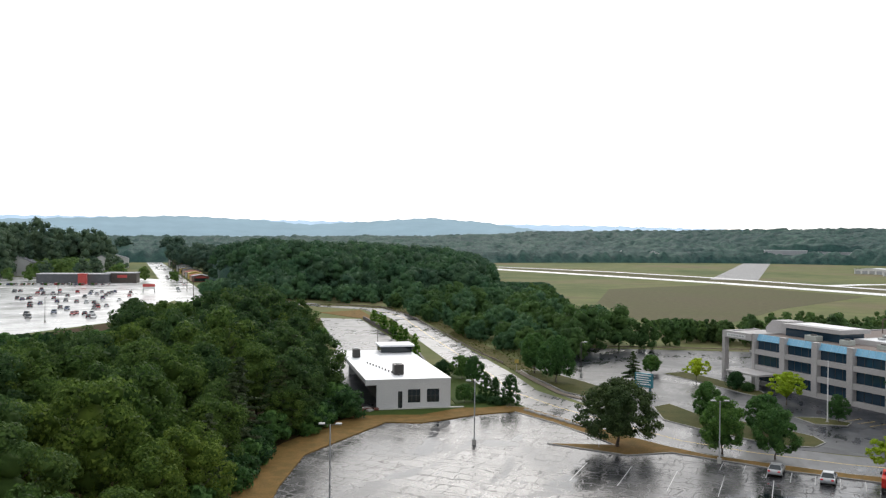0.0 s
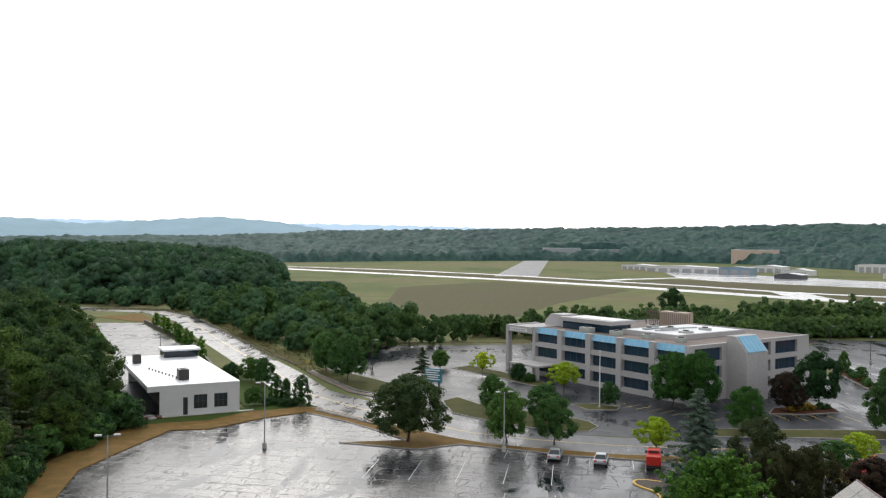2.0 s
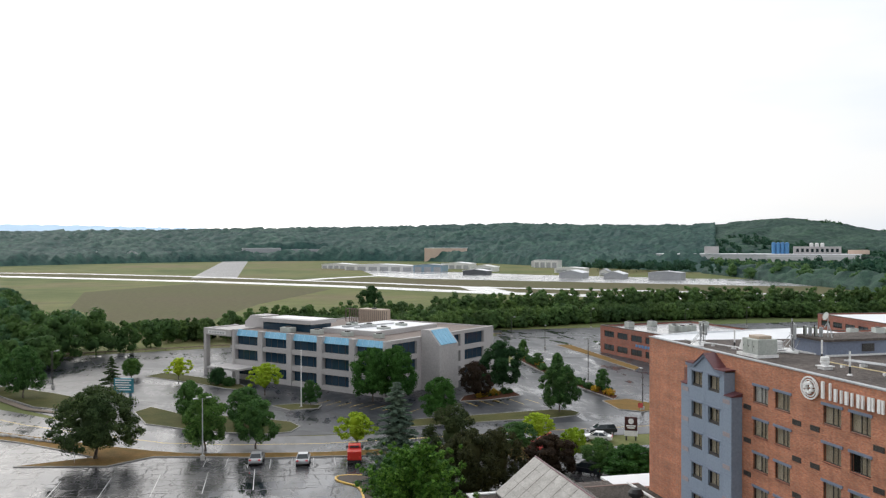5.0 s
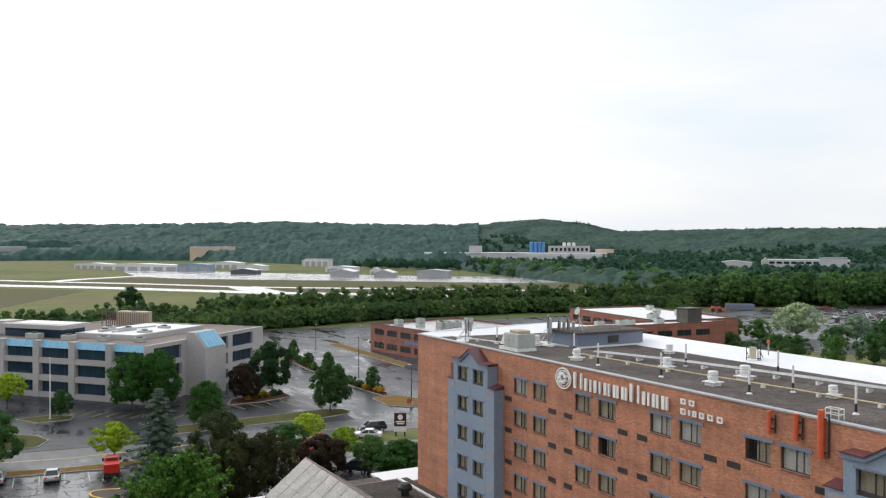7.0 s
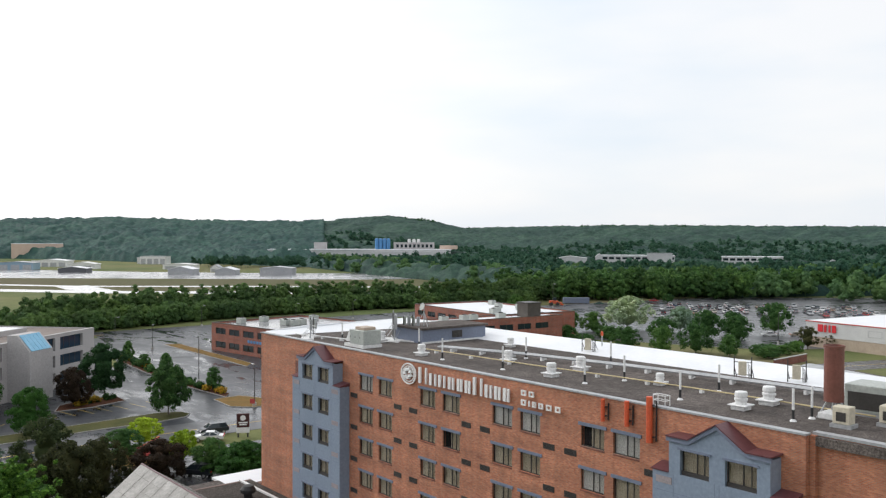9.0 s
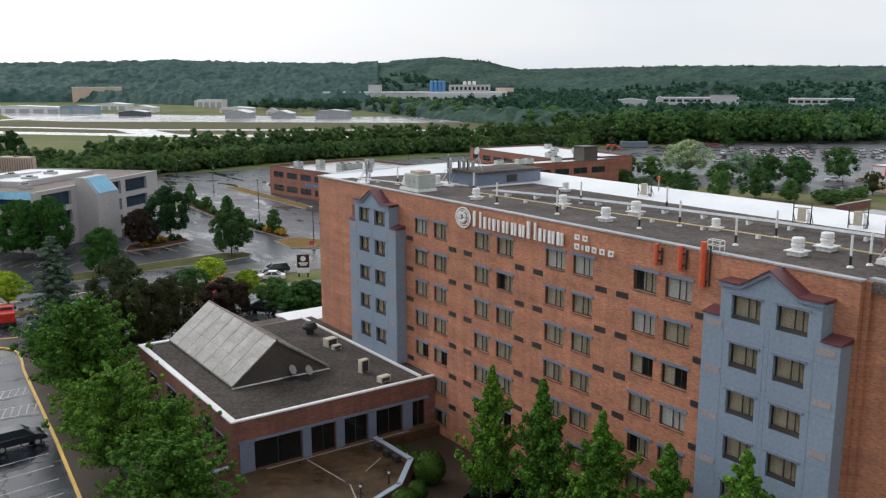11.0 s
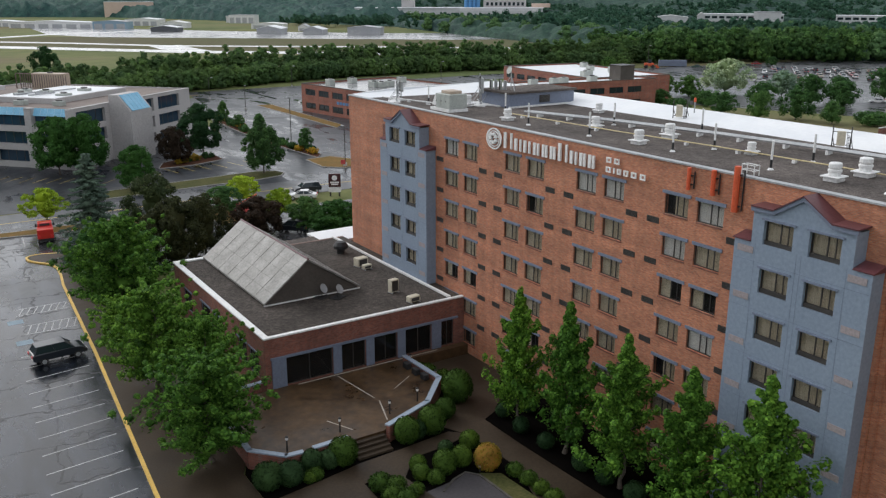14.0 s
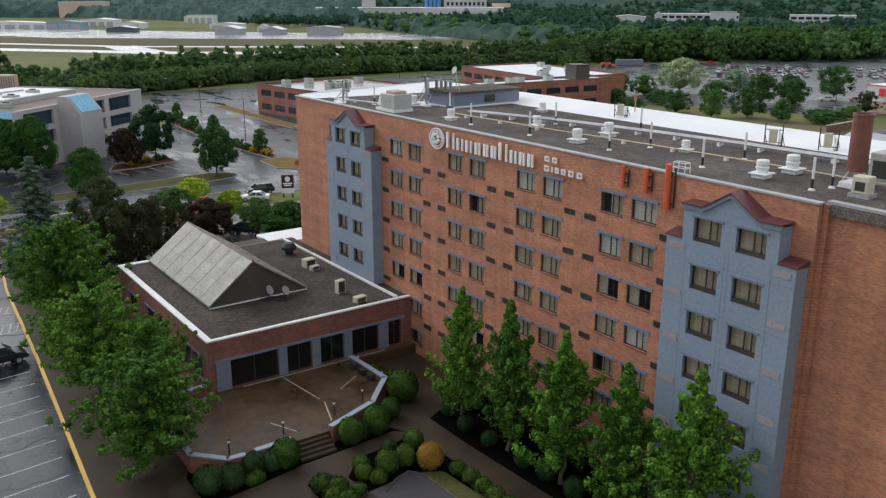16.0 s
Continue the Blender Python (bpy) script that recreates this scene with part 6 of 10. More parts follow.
partw("roof", bm, M_MEMB, link, "white membrane flat roof")

rear = thing("rear_wing", pose(36.5, 84.6, 0), "small rear wing with a dark gravel roof", "building")
partw("wall_block", box(bmesh.new(), 33.6, 38.75, LY1 + 0.12, 86.0, 0, 4.5), M_BRICK2, rear)
partw("roof", box(bmesh.new(), 33.5, 38.78, LY1 + 0.11, 86.1, 4.5, 4.7), M_GRAVEL, rear, "dark gravel flat roof")


# ---- on the hotel's roof ----
RZ = ROOF - 0.05


def mushroom_vent():
    root = thing("roof_vent", None, "white mushroom-capped exhaust fan on the gravel roof", "roof vent", "roof fans")
    part("curb", bevel(box(bmesh.new(), -0.55, 0.55, -0.55, 0.55, 0, 0.32), 0.04), M_WHITE, root)
    part("flange", bevel(box(bmesh.new(), -0.72, 0.72, -0.72, 0.72, 0.32, 0.42), 0.03), M_WHITE, root)
    part("drum", lathe(bmesh.new(), [(0.42, 0.42), (0.44, 0.7), (0.50, 0.74), (0.50, 0.86), (0.42, 0.9), (0.42, 1.0)], 14), M_WHITE, root, smooth=False)
    part("cap", lathe(bmesh.new(), [(0.46, 1.0), (0.48, 1.05), (0.46, 1.30), (0.40, 1.36), (0.1, 1.38)], 14), M_WHITE, root)
    return root


fans = Stock(mushroom_vent)
for x, y, s in ((43.8, 57.4, 1.0), (46.8, 50.1, 1.0), (44.4, 43.1, 1.05), (48.2, 43.8, 1.1), (47.6, 36.2, 0.85), (44.5, 28.2, 1.1), (47.1, 28.0, 1.15), (46.4, 67.0, 1.1), (53.5, 57.0, 0.9)):
    fans.place(put_at(x, y, RZ, 4, s * 0.7))


def vent_pipe():
    root = thing("vent_pipe", None, "white vent pipe with a black collar", "vent pipe", "roof vent pipes")
    part("boot", lathe(bmesh.new(), [(0.2, 0), (0.12, 0.1), (0.07, 0.12)], 8), M_WHITE, root)
    part("collar", lathe(bmesh.new(), [(0.075, 0.1), (0.075, 0.62)], 8), M_BLACK, root, "black rubber collar")
    part("pipe", lathe(bmesh.new(), [(0.07, 0.62), (0.07, 1.75), (0.03, 1.76)], 8), M_WHITE, root)
    return root


pipes = Stock(vent_pipe)
for x, y in ((43.6, 54.4), (43.9, 47.6), (44.1, 39.7), (47.1, 38.8), (44.3, 32.2), (48.5, 32.3), (43.9, 24.7), (44.1, 70.2), (45.3, 24.4), (49.4, 50.8), (46.4, 61.2), (52.4, 44.5)):
    pipes.place(put_at(x, y, RZ, 0))


def roof_run(name, pts, r, z, material, label, blocks):
    """A pipe along the roof on small blocks."""
    root = thing(name, pose(pts[0][0], pts[0][1], RZ), label, "pipe run")
    for a, b in zip(pts, pts[1:]):
        bm = bmesh.new()
        tube(bm, (*a, RZ + z), (*b, RZ + z), r, r, 6)
        partw("pipe", bm, material, root)
    for a, b in zip(pts, pts[1:]):
        n = max(1, int((Vector(b) - Vector(a)).length / blocks))
        for k in range(n):
            p = Vector(a).lerp(Vector(b), (k + 0.5) / n)
            bm = bmesh.new()
            box(bm, p.x - 0.14, p.x + 0.14, p.y - 0.1, p.y + 0.1, RZ, RZ + z - r)
            partw("support_block", bm, M_WHITE, root)
    return root


roof_run("gas_pipe", [(45.6, 60.0), (46.2, 47.1), (47.0, 38.9), (47.4, 30.7), (47.5, 22.0)], 0.045, 0.24, M_YELPIPE, "faded yellow gas pipe on white blocks", 3.3)
roof_run("conduit", [(46.8, 59.0), (49.3, 50.6), (50.8, 41.7), (51.6, 34.7), (52.3, 22.0)], 0.10, 0.36, M_GALV, "pair of grey conduits along the roof", 2.4)
roof_run("conduit", [(47.3, 59.2), (49.8, 50.8), (51.3, 41.9), (52.1, 34.9), (52.8, 22.0)], 0.09, 0.36, M_GALV, "grey conduit along the roof", 2.4)
roof_run("conduit", [(42.6, 76.5), (44.3, 69.0), (46.6, 64.6)], 0.06, 0.22, M_WHITE, "white drain pipe on blocks", 2.5)

# blue-grey penthouse with a dish mast
pent = thing("roof_penthouse", pose(51, 64, RZ), "blue-grey lift penthouse on the hotel roof", "penthouse")
bm = bmesh.new()
box(bm, 48.7, 56.4, 63.7, 68.0, RZ, RZ + 1.25)
partw("wall_block", bm, M_BLUEDK, pent)
bm = bmesh.new()
box(bm, 48.5, 56.6, 63.5, 68.2, RZ + 1.25, RZ + 1.45)
partw("roof", bm, M_GRAVEL, pent)
bm = bmesh.new()
box(bm, 52.2, 53.4, 63.63, 63.699, RZ + 0.35, RZ + 1.0)
for k in range(6):
    box(bm, 52.25, 53.35, 63.58, 63.63, RZ + 0.4 + k * 0.1, RZ + 0.45 + k * 0.1)
partw("louvre", bm, M_DARKM, pent)
bm = bmesh.new()
box(bm, 48.6, 56.5, 63.5, 63.695, RZ, RZ + 0.14)
partw("flashing", bm, M_WHITE, pent)

dish = thing("satellite_dish", pose(50.0, 65.2, RZ + 1.45), "small white satellite dish on a tripod mast", "satellite dish")
bm = bmesh.new()
tube(bm, (0, 0, 0), (0, 0, 1.9), 0.05, 0.05, 6)
part("mast", bm, M_GALV, dish)
for a in (0.3, 2.4, 4.5):
    bm = bmesh.new()
    tube(bm, (0.8 * math.cos(a), 0.8 * math.sin(a), 0), (0, 0, 1.3), 0.03, 0.03, 5)
    part("leg", bm, M_GALV, dish)
bm = bmesh.new()
lathe(bm, [(0.04, 0.0), (0.22, 0.04), (0.35, 0.12), (0.37, 0.15), (0.34, 0.13)], 16)
bmesh.ops.rotate(bm, verts=bm.verts, matrix=Matrix.Rotation(radians(-70), 3, "Y"))
bmesh.ops.translate(bm, verts=bm.verts, vec=(-0.1, 0, 1.8))
part("reflector", bm, M_HVAC, dish)

# large air handler by the front edge
ahu = thing("rooftop_air_handler", pose(43.4, 65.6, RZ) @ Matrix.Scale(0.88, 4), "grey-green rooftop air handler with a sloped hood", "air handler")
part("base", box(bmesh.new(), -1.15, 1.15, -1.75, 1.75, 0, 0.3), M_WHITE, ahu)
bm = box(bmesh.new(), -1.05, 1.05, -1.7, 0.9, 0.3, 1.75)
part("cabinet", bevel(bm, 0.04), M_HVAC, ahu)
bm = bmesh.new()
q = [bm.verts.new(v) for v in ((-1.0, 0.91, 0.5), (1.0, 0.91, 0.5), (1.0, 1.7, 0.5), (-1.0, 1.7, 0.5), (-1.0, 0.91, 1.7), (1.0, 0.91, 1.7), (1.0, 1.0, 1.7), (-1.0, 1.0, 1.7))]
for f in ((3, 2, 1, 0), (4, 5, 6, 7), (0, 1, 5, 4), (1, 2, 6, 5), (2, 3, 7, 6), (3, 0, 4, 7)):
    bm.faces.new([q[i] for i in f])
part("intake_hood", bm, M_WHITE, ahu)
for y in (-1.3, -0.45, 0.4):
    bm = bmesh.new()
    box(bm, -1.075, -1.051, y - 0.36, y + 0.36, 0.45, 1.6)
    pn = part("access_panel", bm, M_HVAC, ahu)
    bm = bmesh.new()
    box(bm, -1.1, -1.076, y + 0.22, y + 0.3, 0.95, 1.1)
    part("latch", bm, M_DARKM, pn)
part("fan_deck", bevel(box(bmesh.new(), -0.7, 0.7, -1.3, 0.4, 1.75, 2.05), 0.04), M_TANUNIT, ahu, "tan fan deck")

# lift winch frames and antenna frames
def antenna_rack(name, label, n, h):
    root = thing(name, None, label, "antenna", "roof antennas")
    for k in range(n):
        x = (k - (n - 1) / 2) * 0.45
        bm = bmesh.new()
        tube(bm, (x, 0, 0), (x, 0, h + 0.15 * (k % 3)), 0.045, 0.045, 5)
        part("mast", bm, M_DARKM if k % 2 else M_GALV, root)
        part("panel", bevel(box(bmesh.new(), x - 0.14, x + 0.14, -0.2, -0.06, h * 0.45, h), 0.03), M_HVAC if k % 2 else M_GALV, root)
    for z in (0.25, h * 0.6):
        bm = bmesh.new()
        tube(bm, (-0.3 * n, 0.08, z), (0.3 * n, 0.08, z), 0.03, 0.03, 5)
        part("cross_bar", bm, M_GALV, root)
    for s in (-1, 1):
        bm = bmesh.new()
        tube(bm, (s * 0.25 * n, 0.9, 0), (s * 0.2 * n, 0.05, h * 0.55), 0.025, 0.025, 5)
        part("brace", bm, M_GALV, root)
    part("ballast", box(bmesh.new(), -0.3 * n, 0.3 * n, -0.35, 0.9, 0, 0.1), M_WHITE, root)
    return root


racks = Stock(lambda: antenna_rack("antenna_rack", "rack of pale panel antennas on grey masts", 4, 2.0))
for x, y, rz, s in ((42.6, 73.6, 60, 0.95), (48.2, 67.6, 60, 1.25), (49.3, 66.4, 110, 1.15), (43.8, 75.2, 80, 0.9)):
    racks.place(put_at(x, y, RZ, rz, s))


def radio_frame():
    root = thing("radio_frame", None, "dark pipe frame with a cream radio cabinet", "antenna", "radio frames")
    for x in (-0.75, 0.75):
        bm = bmesh.new()
        tube(bm, (x, 0, 0), (x, 0, 2.0), 0.05, 0.05, 6)
        part("post", bm, M_DARKM, root)
        bm = bmesh.new()
        tube(bm, (x, 0, 1.1), (x, 1.0, 0), 0.035, 0.035, 5)
        part("brace", bm, M_DARKM, root)
    for z in (0.4, 1.5):
        bm = bmesh.new()
        tube(bm, (-0.75, 0, z), (0.75, 0, z), 0.035, 0.035, 5)
        part("bar", bm, M_DARKM, root)
    part("cabinet", bevel(box(bmesh.new(), -0.34, 0.34, -0.3, -0.05, 0.35, 1.6), 0.04), M_CREAM, root, "cream radio cabinet")
    for k in range(4):
        bm = bmesh.new()
        tube(bm, (0.45 + 0.09 * k, -0.1, 1.5 - 0.1 * k), (0.5 + 0.07 * k, -0.15, 0.1), 0.02, 0.02, 4)
        part("cable", bm, M_BLACK, root)
    return root


radio = Stock(radio_frame)
for x, y, rz in ((54.2, 34.2, -70), (55.6, 31.0, -70), (56.0, 50.0, -70)):
    radio.place(put_at(x, y, RZ, rz, 0.78))
om = thing("orange_beacon", pose(56.8, 49.2, RZ + 0.6), "short orange-capped post at the rear parapet", "beacon")
bm = bmesh.new()
tube(bm, (0, 0, 0), (0, 0, 0.9), 0.05, 0.05, 6)
part("post", bm, M_GALV, om)
part("cap", lathe(bmesh.new(), [(0.10, 0.9), (0.11, 1.2), (0.06, 1.26)], 8), M_ORANGE, om)

# brown flue, and the plant crowded round it
flue = thing("flue", pose(46.3, 23.7, RZ), "tall rust-brown boiler flue on a steel base", "flue")
part("flue_tube", lathe(bmesh.new(), [(0.52, 0.95), (0.52, 3.85), (0.56, 3.87), (0.56, 4.0), (0.48, 4.0), (0.46, 3.3)], 20), M_RUST, flue, smooth=False)
part("plinth", bevel(box(bmesh.new(), -0.6, 0.6, -0.6, 0.6, 0, 0.35), 0.04), M_WHITE, flue)
for a in (0.6, 2.2, 3.8, 5.4):
    bm = bmesh.new()
    tube(bm, (0.85 * math.cos(a), 0.85 * math.sin(a), 0), (0.3 * math.cos(a), 0.3 * math.sin(a), 1.0), 0.045, 0.045, 5)
    part("strut", bm, M_GALV, flue)
for x, y, a, b, h, mt in ((49.3, 22.8, 2.2, 2.6, 1.5, 0), (50.8, 19.6, 2.6, 2.8, 1.7, 0), (46.8, 20.6, 1.0, 1.4, 0.9, 1), (44.6, 22.3, 0.7, 0.9, 0.9, 1), (47.4, 18.4, 3.0, 1.6, 0.7, 0), (52.5, 16.0, 2.5, 3.0, 1.6, 0)):
    u = thing("roof_unit", pose(x, y, RZ, 0, 0, 3), "grey rooftop air unit with duct work", "roof unit", "roof plant")
    part("cabinet", bevel(box(bmesh.new(), -a / 2, a / 2, -b / 2, b / 2, 0.2, 0.2 + h), 0.04), (M_HVAC, M_CREAM)[mt], u)
    part("skid", box(bmesh.new(), -a / 2 - 0.1, a / 2 + 0.1, -b / 2 - 0.1, b / 2 + 0.1, 0, 0.19), M_GALV, u)
    part("grille", box(bmesh.new(), -a / 2 - 0.03, -a / 2 - 0.002, -b / 2 + 0.2, b / 2 - 0.2, 0.35, 0.1 + h * 0.8), M_DARKM, u)

# orange downpipes on the facade near the roof edge
for y, z0, z1, r in ((35.25, 19.2, 20.55, 0.13), (33.4, 19.2, 20.7, 0.15), (31.75, 18.55, 21.2, 0.19)):
    dp = thing("orange_pipe", pose(FX - 0.22, y, z0), "orange-red antenna tube bracketed to the brick", "pipe", "orange tubes")
    part("tube", lathe(bmesh.new(), [(r, 0), (r, z1 - z0), (r * 0.6, z1 - z0 + 0.02)], 12), M_ORANGE, dp)
    for z in (0.3, (z1 - z0) - 0.5):
        part("bracket", box(bmesh.new(), 0.0, 0.215, -r - 0.05, r + 0.05, z, z + 0.06), M_DARKM, dp)
    bm = bmesh.new()
    tube(bm, (0.12, -r - 0.2, 0.1), (0.12, -r - 0.22, z1 - z0 - 0.2), 0.05, 0.05, 5)
    part("cable", bm, M_BLACK, dp)
fr = thing("roof_hatch_rail", pose(FX + 0.6, 31.7, ROOF), "small white pipe rail at the roof edge", "rail")
for dx, dy in ((0, -0.7), (0, 0.7), (0.9, -0.7), (0.9, 0.7)):
    bm = bmesh.new()
    tube(bm, (dx * 0.5, dy * 0.6, 0), (dx * 0.5, dy * 0.6, 0.6), 0.03, 0.03, 5)
    part("post", bm, M_WHITE, fr)
for z in (0.3, 0.6):
    for a, b in (((0, -0.42), (0, 0.42)), ((0.45, -0.42), (0.45, 0.42)), ((0, -0.42), (0.45, -0.42)), ((0, 0.42), (0.45, 0.42))):
        bm = bmesh.new()
        tube(bm, (*a, z), (*b, z), 0.025, 0.025, 5)
        part("rail_bar", bm, M_WHITE, fr)

# on the lobby roof
for x, y, a, b, h in ((36.4, 63.9, 0.85, 0.5, 1.15), (36.6, 60.8, 1.1, 0.6, 0.5), (37.6, 72.4, 1.2, 0.8, 0.8), (37.6, 71.2, 0.9, 0.5, 0.4)):
    u = thing("condenser", pose(x, y, LZ - 0.06, 0, 0, 8), "pale outdoor condenser on the lobby roof", "condenser", "condensers")
    part("case", bevel(box(bmesh.new(), -a / 2, a / 2, -b / 2, b / 2, 0.12, 0.12 + h), 0.03), M_CREAM, u)
    part("fan_guard", box(bmesh.new(), -a * 0.38, a * 0.38, -b / 2 - 0.02, -b / 2 - 0.002, 0.2, h), M_DARKM, u)
    for s in (-1, 1):
        part("foot", box(bmesh.new(), s * a * 0.4 - 0.05, s * a * 0.4 + 0.05, -b / 2 - 0.1, b / 2 + 0.1, 0, 0.12), M_GALV, u)
ex = thing("exhaust_fan", pose(37.9, 77.4, LZ - 0.06), "black mushroom exhaust fan on the lobby roof", "roof vent")
part("drum", lathe(bmesh.new(), [(0.4, 0), (0.42, 0.5), (0.75, 0.6), (0.75, 0.9), (0.5, 1.25), (0.1, 1.3)], 14), M_BLACK, ex)
for x, y in ((30.5, 66.2), (31.6, 65.3)):
    d = thing("satellite_dish", pose(x, y, LZ - 0.06, 0, 0, 30), "grey satellite dish on the lobby roof", "satellite dish", "lobby dishes")
    bm = bmesh.new()
    tube(bm, (0, 0, 0), (0, 0, 0.8), 0.04, 0.04, 5)
    part("mast", bm, M_DARKM, d)
    part("ballast", box(bmesh.new(), -0.6, 0.6, -0.5, 0.5, 0, 0.1), M_BLACK, d)
    bm = bmesh.new()
    lathe(bm, [(0.05, 0.0), (0.28, 0.05), (0.42, 0.14), (0.44, 0.17), (0.4, 0.15)], 14)
    bmesh.ops.rotate(bm, verts=bm.verts, matrix=Matrix.Rotation(radians(60), 3, "X"))
    bmesh.ops.translate(bm, verts=bm.verts, vec=(0, -0.1, 0.8))
    part("reflector", bm, M_GALV, d)


# ---- the hotel garden ----
PZ = 0.9
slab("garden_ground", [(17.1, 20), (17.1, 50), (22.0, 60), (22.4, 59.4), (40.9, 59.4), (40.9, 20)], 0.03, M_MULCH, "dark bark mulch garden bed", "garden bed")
PATIO = [(19.7, 59.3), (18.2, 56.8), (17.9, 50.8), (19.6, 48.9), (22.4, 48.8), (24.2, 48.9), (27.0, 48.9), (31.4, 50.6), (34.4, 53.8), (34.4, 58.7), (40.9, 58.7), (40.9, 59.4), (22.4, 59.4)]
slab("patio", PATIO, PZ, M_PATIO, "raised rust-brown stained wet patio", "patio")
for a, b, w_ in (((25.0, 59.2), (38, 59.1), 0.14), ((28.3, 58.9), (28.9, 53.8), 0.10), ((29.0, 53.2), (28.0, 50.2), 0.10), ((25.2, 50.2), (24.2, 52.4), 0.09), ((31.0, 54.4), (33.2, 55.8), 0.07)):
    solid("paving_joint", strip(bmesh.new(), [a, b], w_, PZ - 0.02, PZ + 0.006), M_SALT, "pale chalky joint in the patio", "paving joint", "patio joints", "structure")
# steps down from the patio
st = thing("garden_steps", pose(25.6, 48.4, 0), "four brown concrete steps down from the patio", "steps")
for k in range(5):
    bm = bevel(box(bmesh.new(), 24.25, 26.95, 48.9 - 0.36 * (k + 1), 48.9 - 0.36 * k, 0.0, PZ - 0.18 * (k + 1) + 0.02), 0.015)
    partw("step", bm, M_PATHS, st)


def low_wall(pts, label):
    root = thing("garden_wall", pose(pts[0][0], pts[0][1], 0), label, "wall", "garden walls")
    for a, b in zip(pts, pts[1:]):
        partw("wall_run", strip(bmesh.new(), [a, b], 0.3, 0, PZ + 0.42), M_BRICK2, root)
        d = (Vector(b) - Vector(a)).normalized() * 0.08
        cb = bmesh.new()
        strip(cb, [tuple(Vector(a) - d), tuple(Vector(b) + d)], 0.42, PZ + 0.42, PZ + 0.52)
        partw("coping", cb, M_BLUECAP, root, "pale blue-grey coping")
    return root


low_wall([(34.35, 58.6), (34.5, 53.4), (31.5, 50.3), (27.2, 48.7)], "low brick garden wall with a blue-grey coping")
low_wall([(24.0, 48.65), (21.5, 48.6)], "low brick garden wall with a blue-grey coping")
low_wall([(20.6, 48.5), (19.5, 48.6), (17.7, 50.6), (17.9, 56.9)], "low brick garden wall with a blue-grey coping")
low_wall([(19.6, 59.9), (22.3, 60.2)], "low brick garden wall beside the lobby")
for x0, y0, x1, y1 in ((34.0, 57.6, 34.1, 56.8), (34.0, 56.2, 34.1, 55.4), (34.1, 54.9, 34.2, 54.3)):
    p = thing("planter_pot", pose((x0 + x1) / 2 - 0.25, (y0 + y1) / 2, PZ), "dark planter against the garden wall", "planter", "dark planters")
    part("pot", bevel(box(bmesh.new(), -0.22, 0.22, -0.35, 0.35, 0, 0.5), 0.04), M_BLACK, p)
# paths
slab("path", [(36.2, 58.6), (40.9, 58.6), (40.9, 53.5), (39.0, 51.6), (37.6, 49.0), (34.9, 47.7), (34.9, 43.0), (35.1, 37.5), (35.4, 30), (35.4, 20), (31.6, 20), (31.5, 37.3), (32.8, 41.3), (32.6, 46.4), (31.6, 48.4), (33.6, 50.0), (36.2, 53.2)], 0.07, M_PATHS, "damp brown concrete garden path", "path")
slab("path", [(32.7, 46.5), (31.6, 47.6), (27.4, 47.25), (24.2, 47.1), (21.4, 46.6), (17.2, 46.0), (17.2, 40), (23.0, 40), (23.2, 44.7), (24.9, 44.7), (24.9, 40), (26.3, 40), (25.8, 43.9), (27.6, 45.8), (30.2, 45.9)], 0.075, M_PATHS, "damp brown concrete path below the steps", "path")
slab("path", [(25.3, 41.6), (28.5, 41.9), (29.5, 42.2), (30.0, 41.4), (30.1, 38.2), (30.0, 20), (24.0, 20)], 0.06, M_TURN, "purple-grey damp turning space beside the garden", "paved area")
slab("lawn", [(30.2, 41.7), (31.4, 40.9), (31.6, 37.4), (31.6, 20), (30.2, 20), (30.3, 38.2)], 0.09, M_GRASS, "narrow strip of green lawn", "lawn")
solid("path_edging", strip(bmesh.new(), [(27.0, 41.1), (28.4, 42.0), (29.5, 42.3), (30.1, 41.5), (30.2, 38.2), (30.1, 20)], 0.16, 0, 0.10), M_STONES, "dark pebble edging along the bed", "edging", "", "structure")


def bollard_light():
    root = thing("bollard_light", None, "black garden lamp post with a white lantern", "lamp", "garden lamps")
    part("post", lathe(bmesh.new(), [(0.1, 0), (0.06, 0.05), (0.05, 0.8), (0.07, 0.82)], 8), M_BLACK, root)
    part("lantern", lathe(bmesh.new(), [(0.07, 0.82), (0.1, 0.86), (0.1, 1.02), (0.06, 1.06)], 8), M_WHITE, root)
    part("cap", lathe(bmesh.new(), [(0.13, 1.04), (0.1, 1.1), (0.02, 1.14)], 8), M_BLACK, root)
    return root


lamps = Stock(bollard_light)
for x, y, z in ((24.3, 50.4, PZ), (28.6, 50.9, PZ), (31.4, 51.6, PZ), (35.3, 55.2, 0.05), (35.2, 59.0, 0.05), (20.1, 49.9, PZ), (17.9, 52.4, PZ), (30.4, 41.9, -0.5)):
    lamps.place(put_at(x, y, z, 0, 1.0))


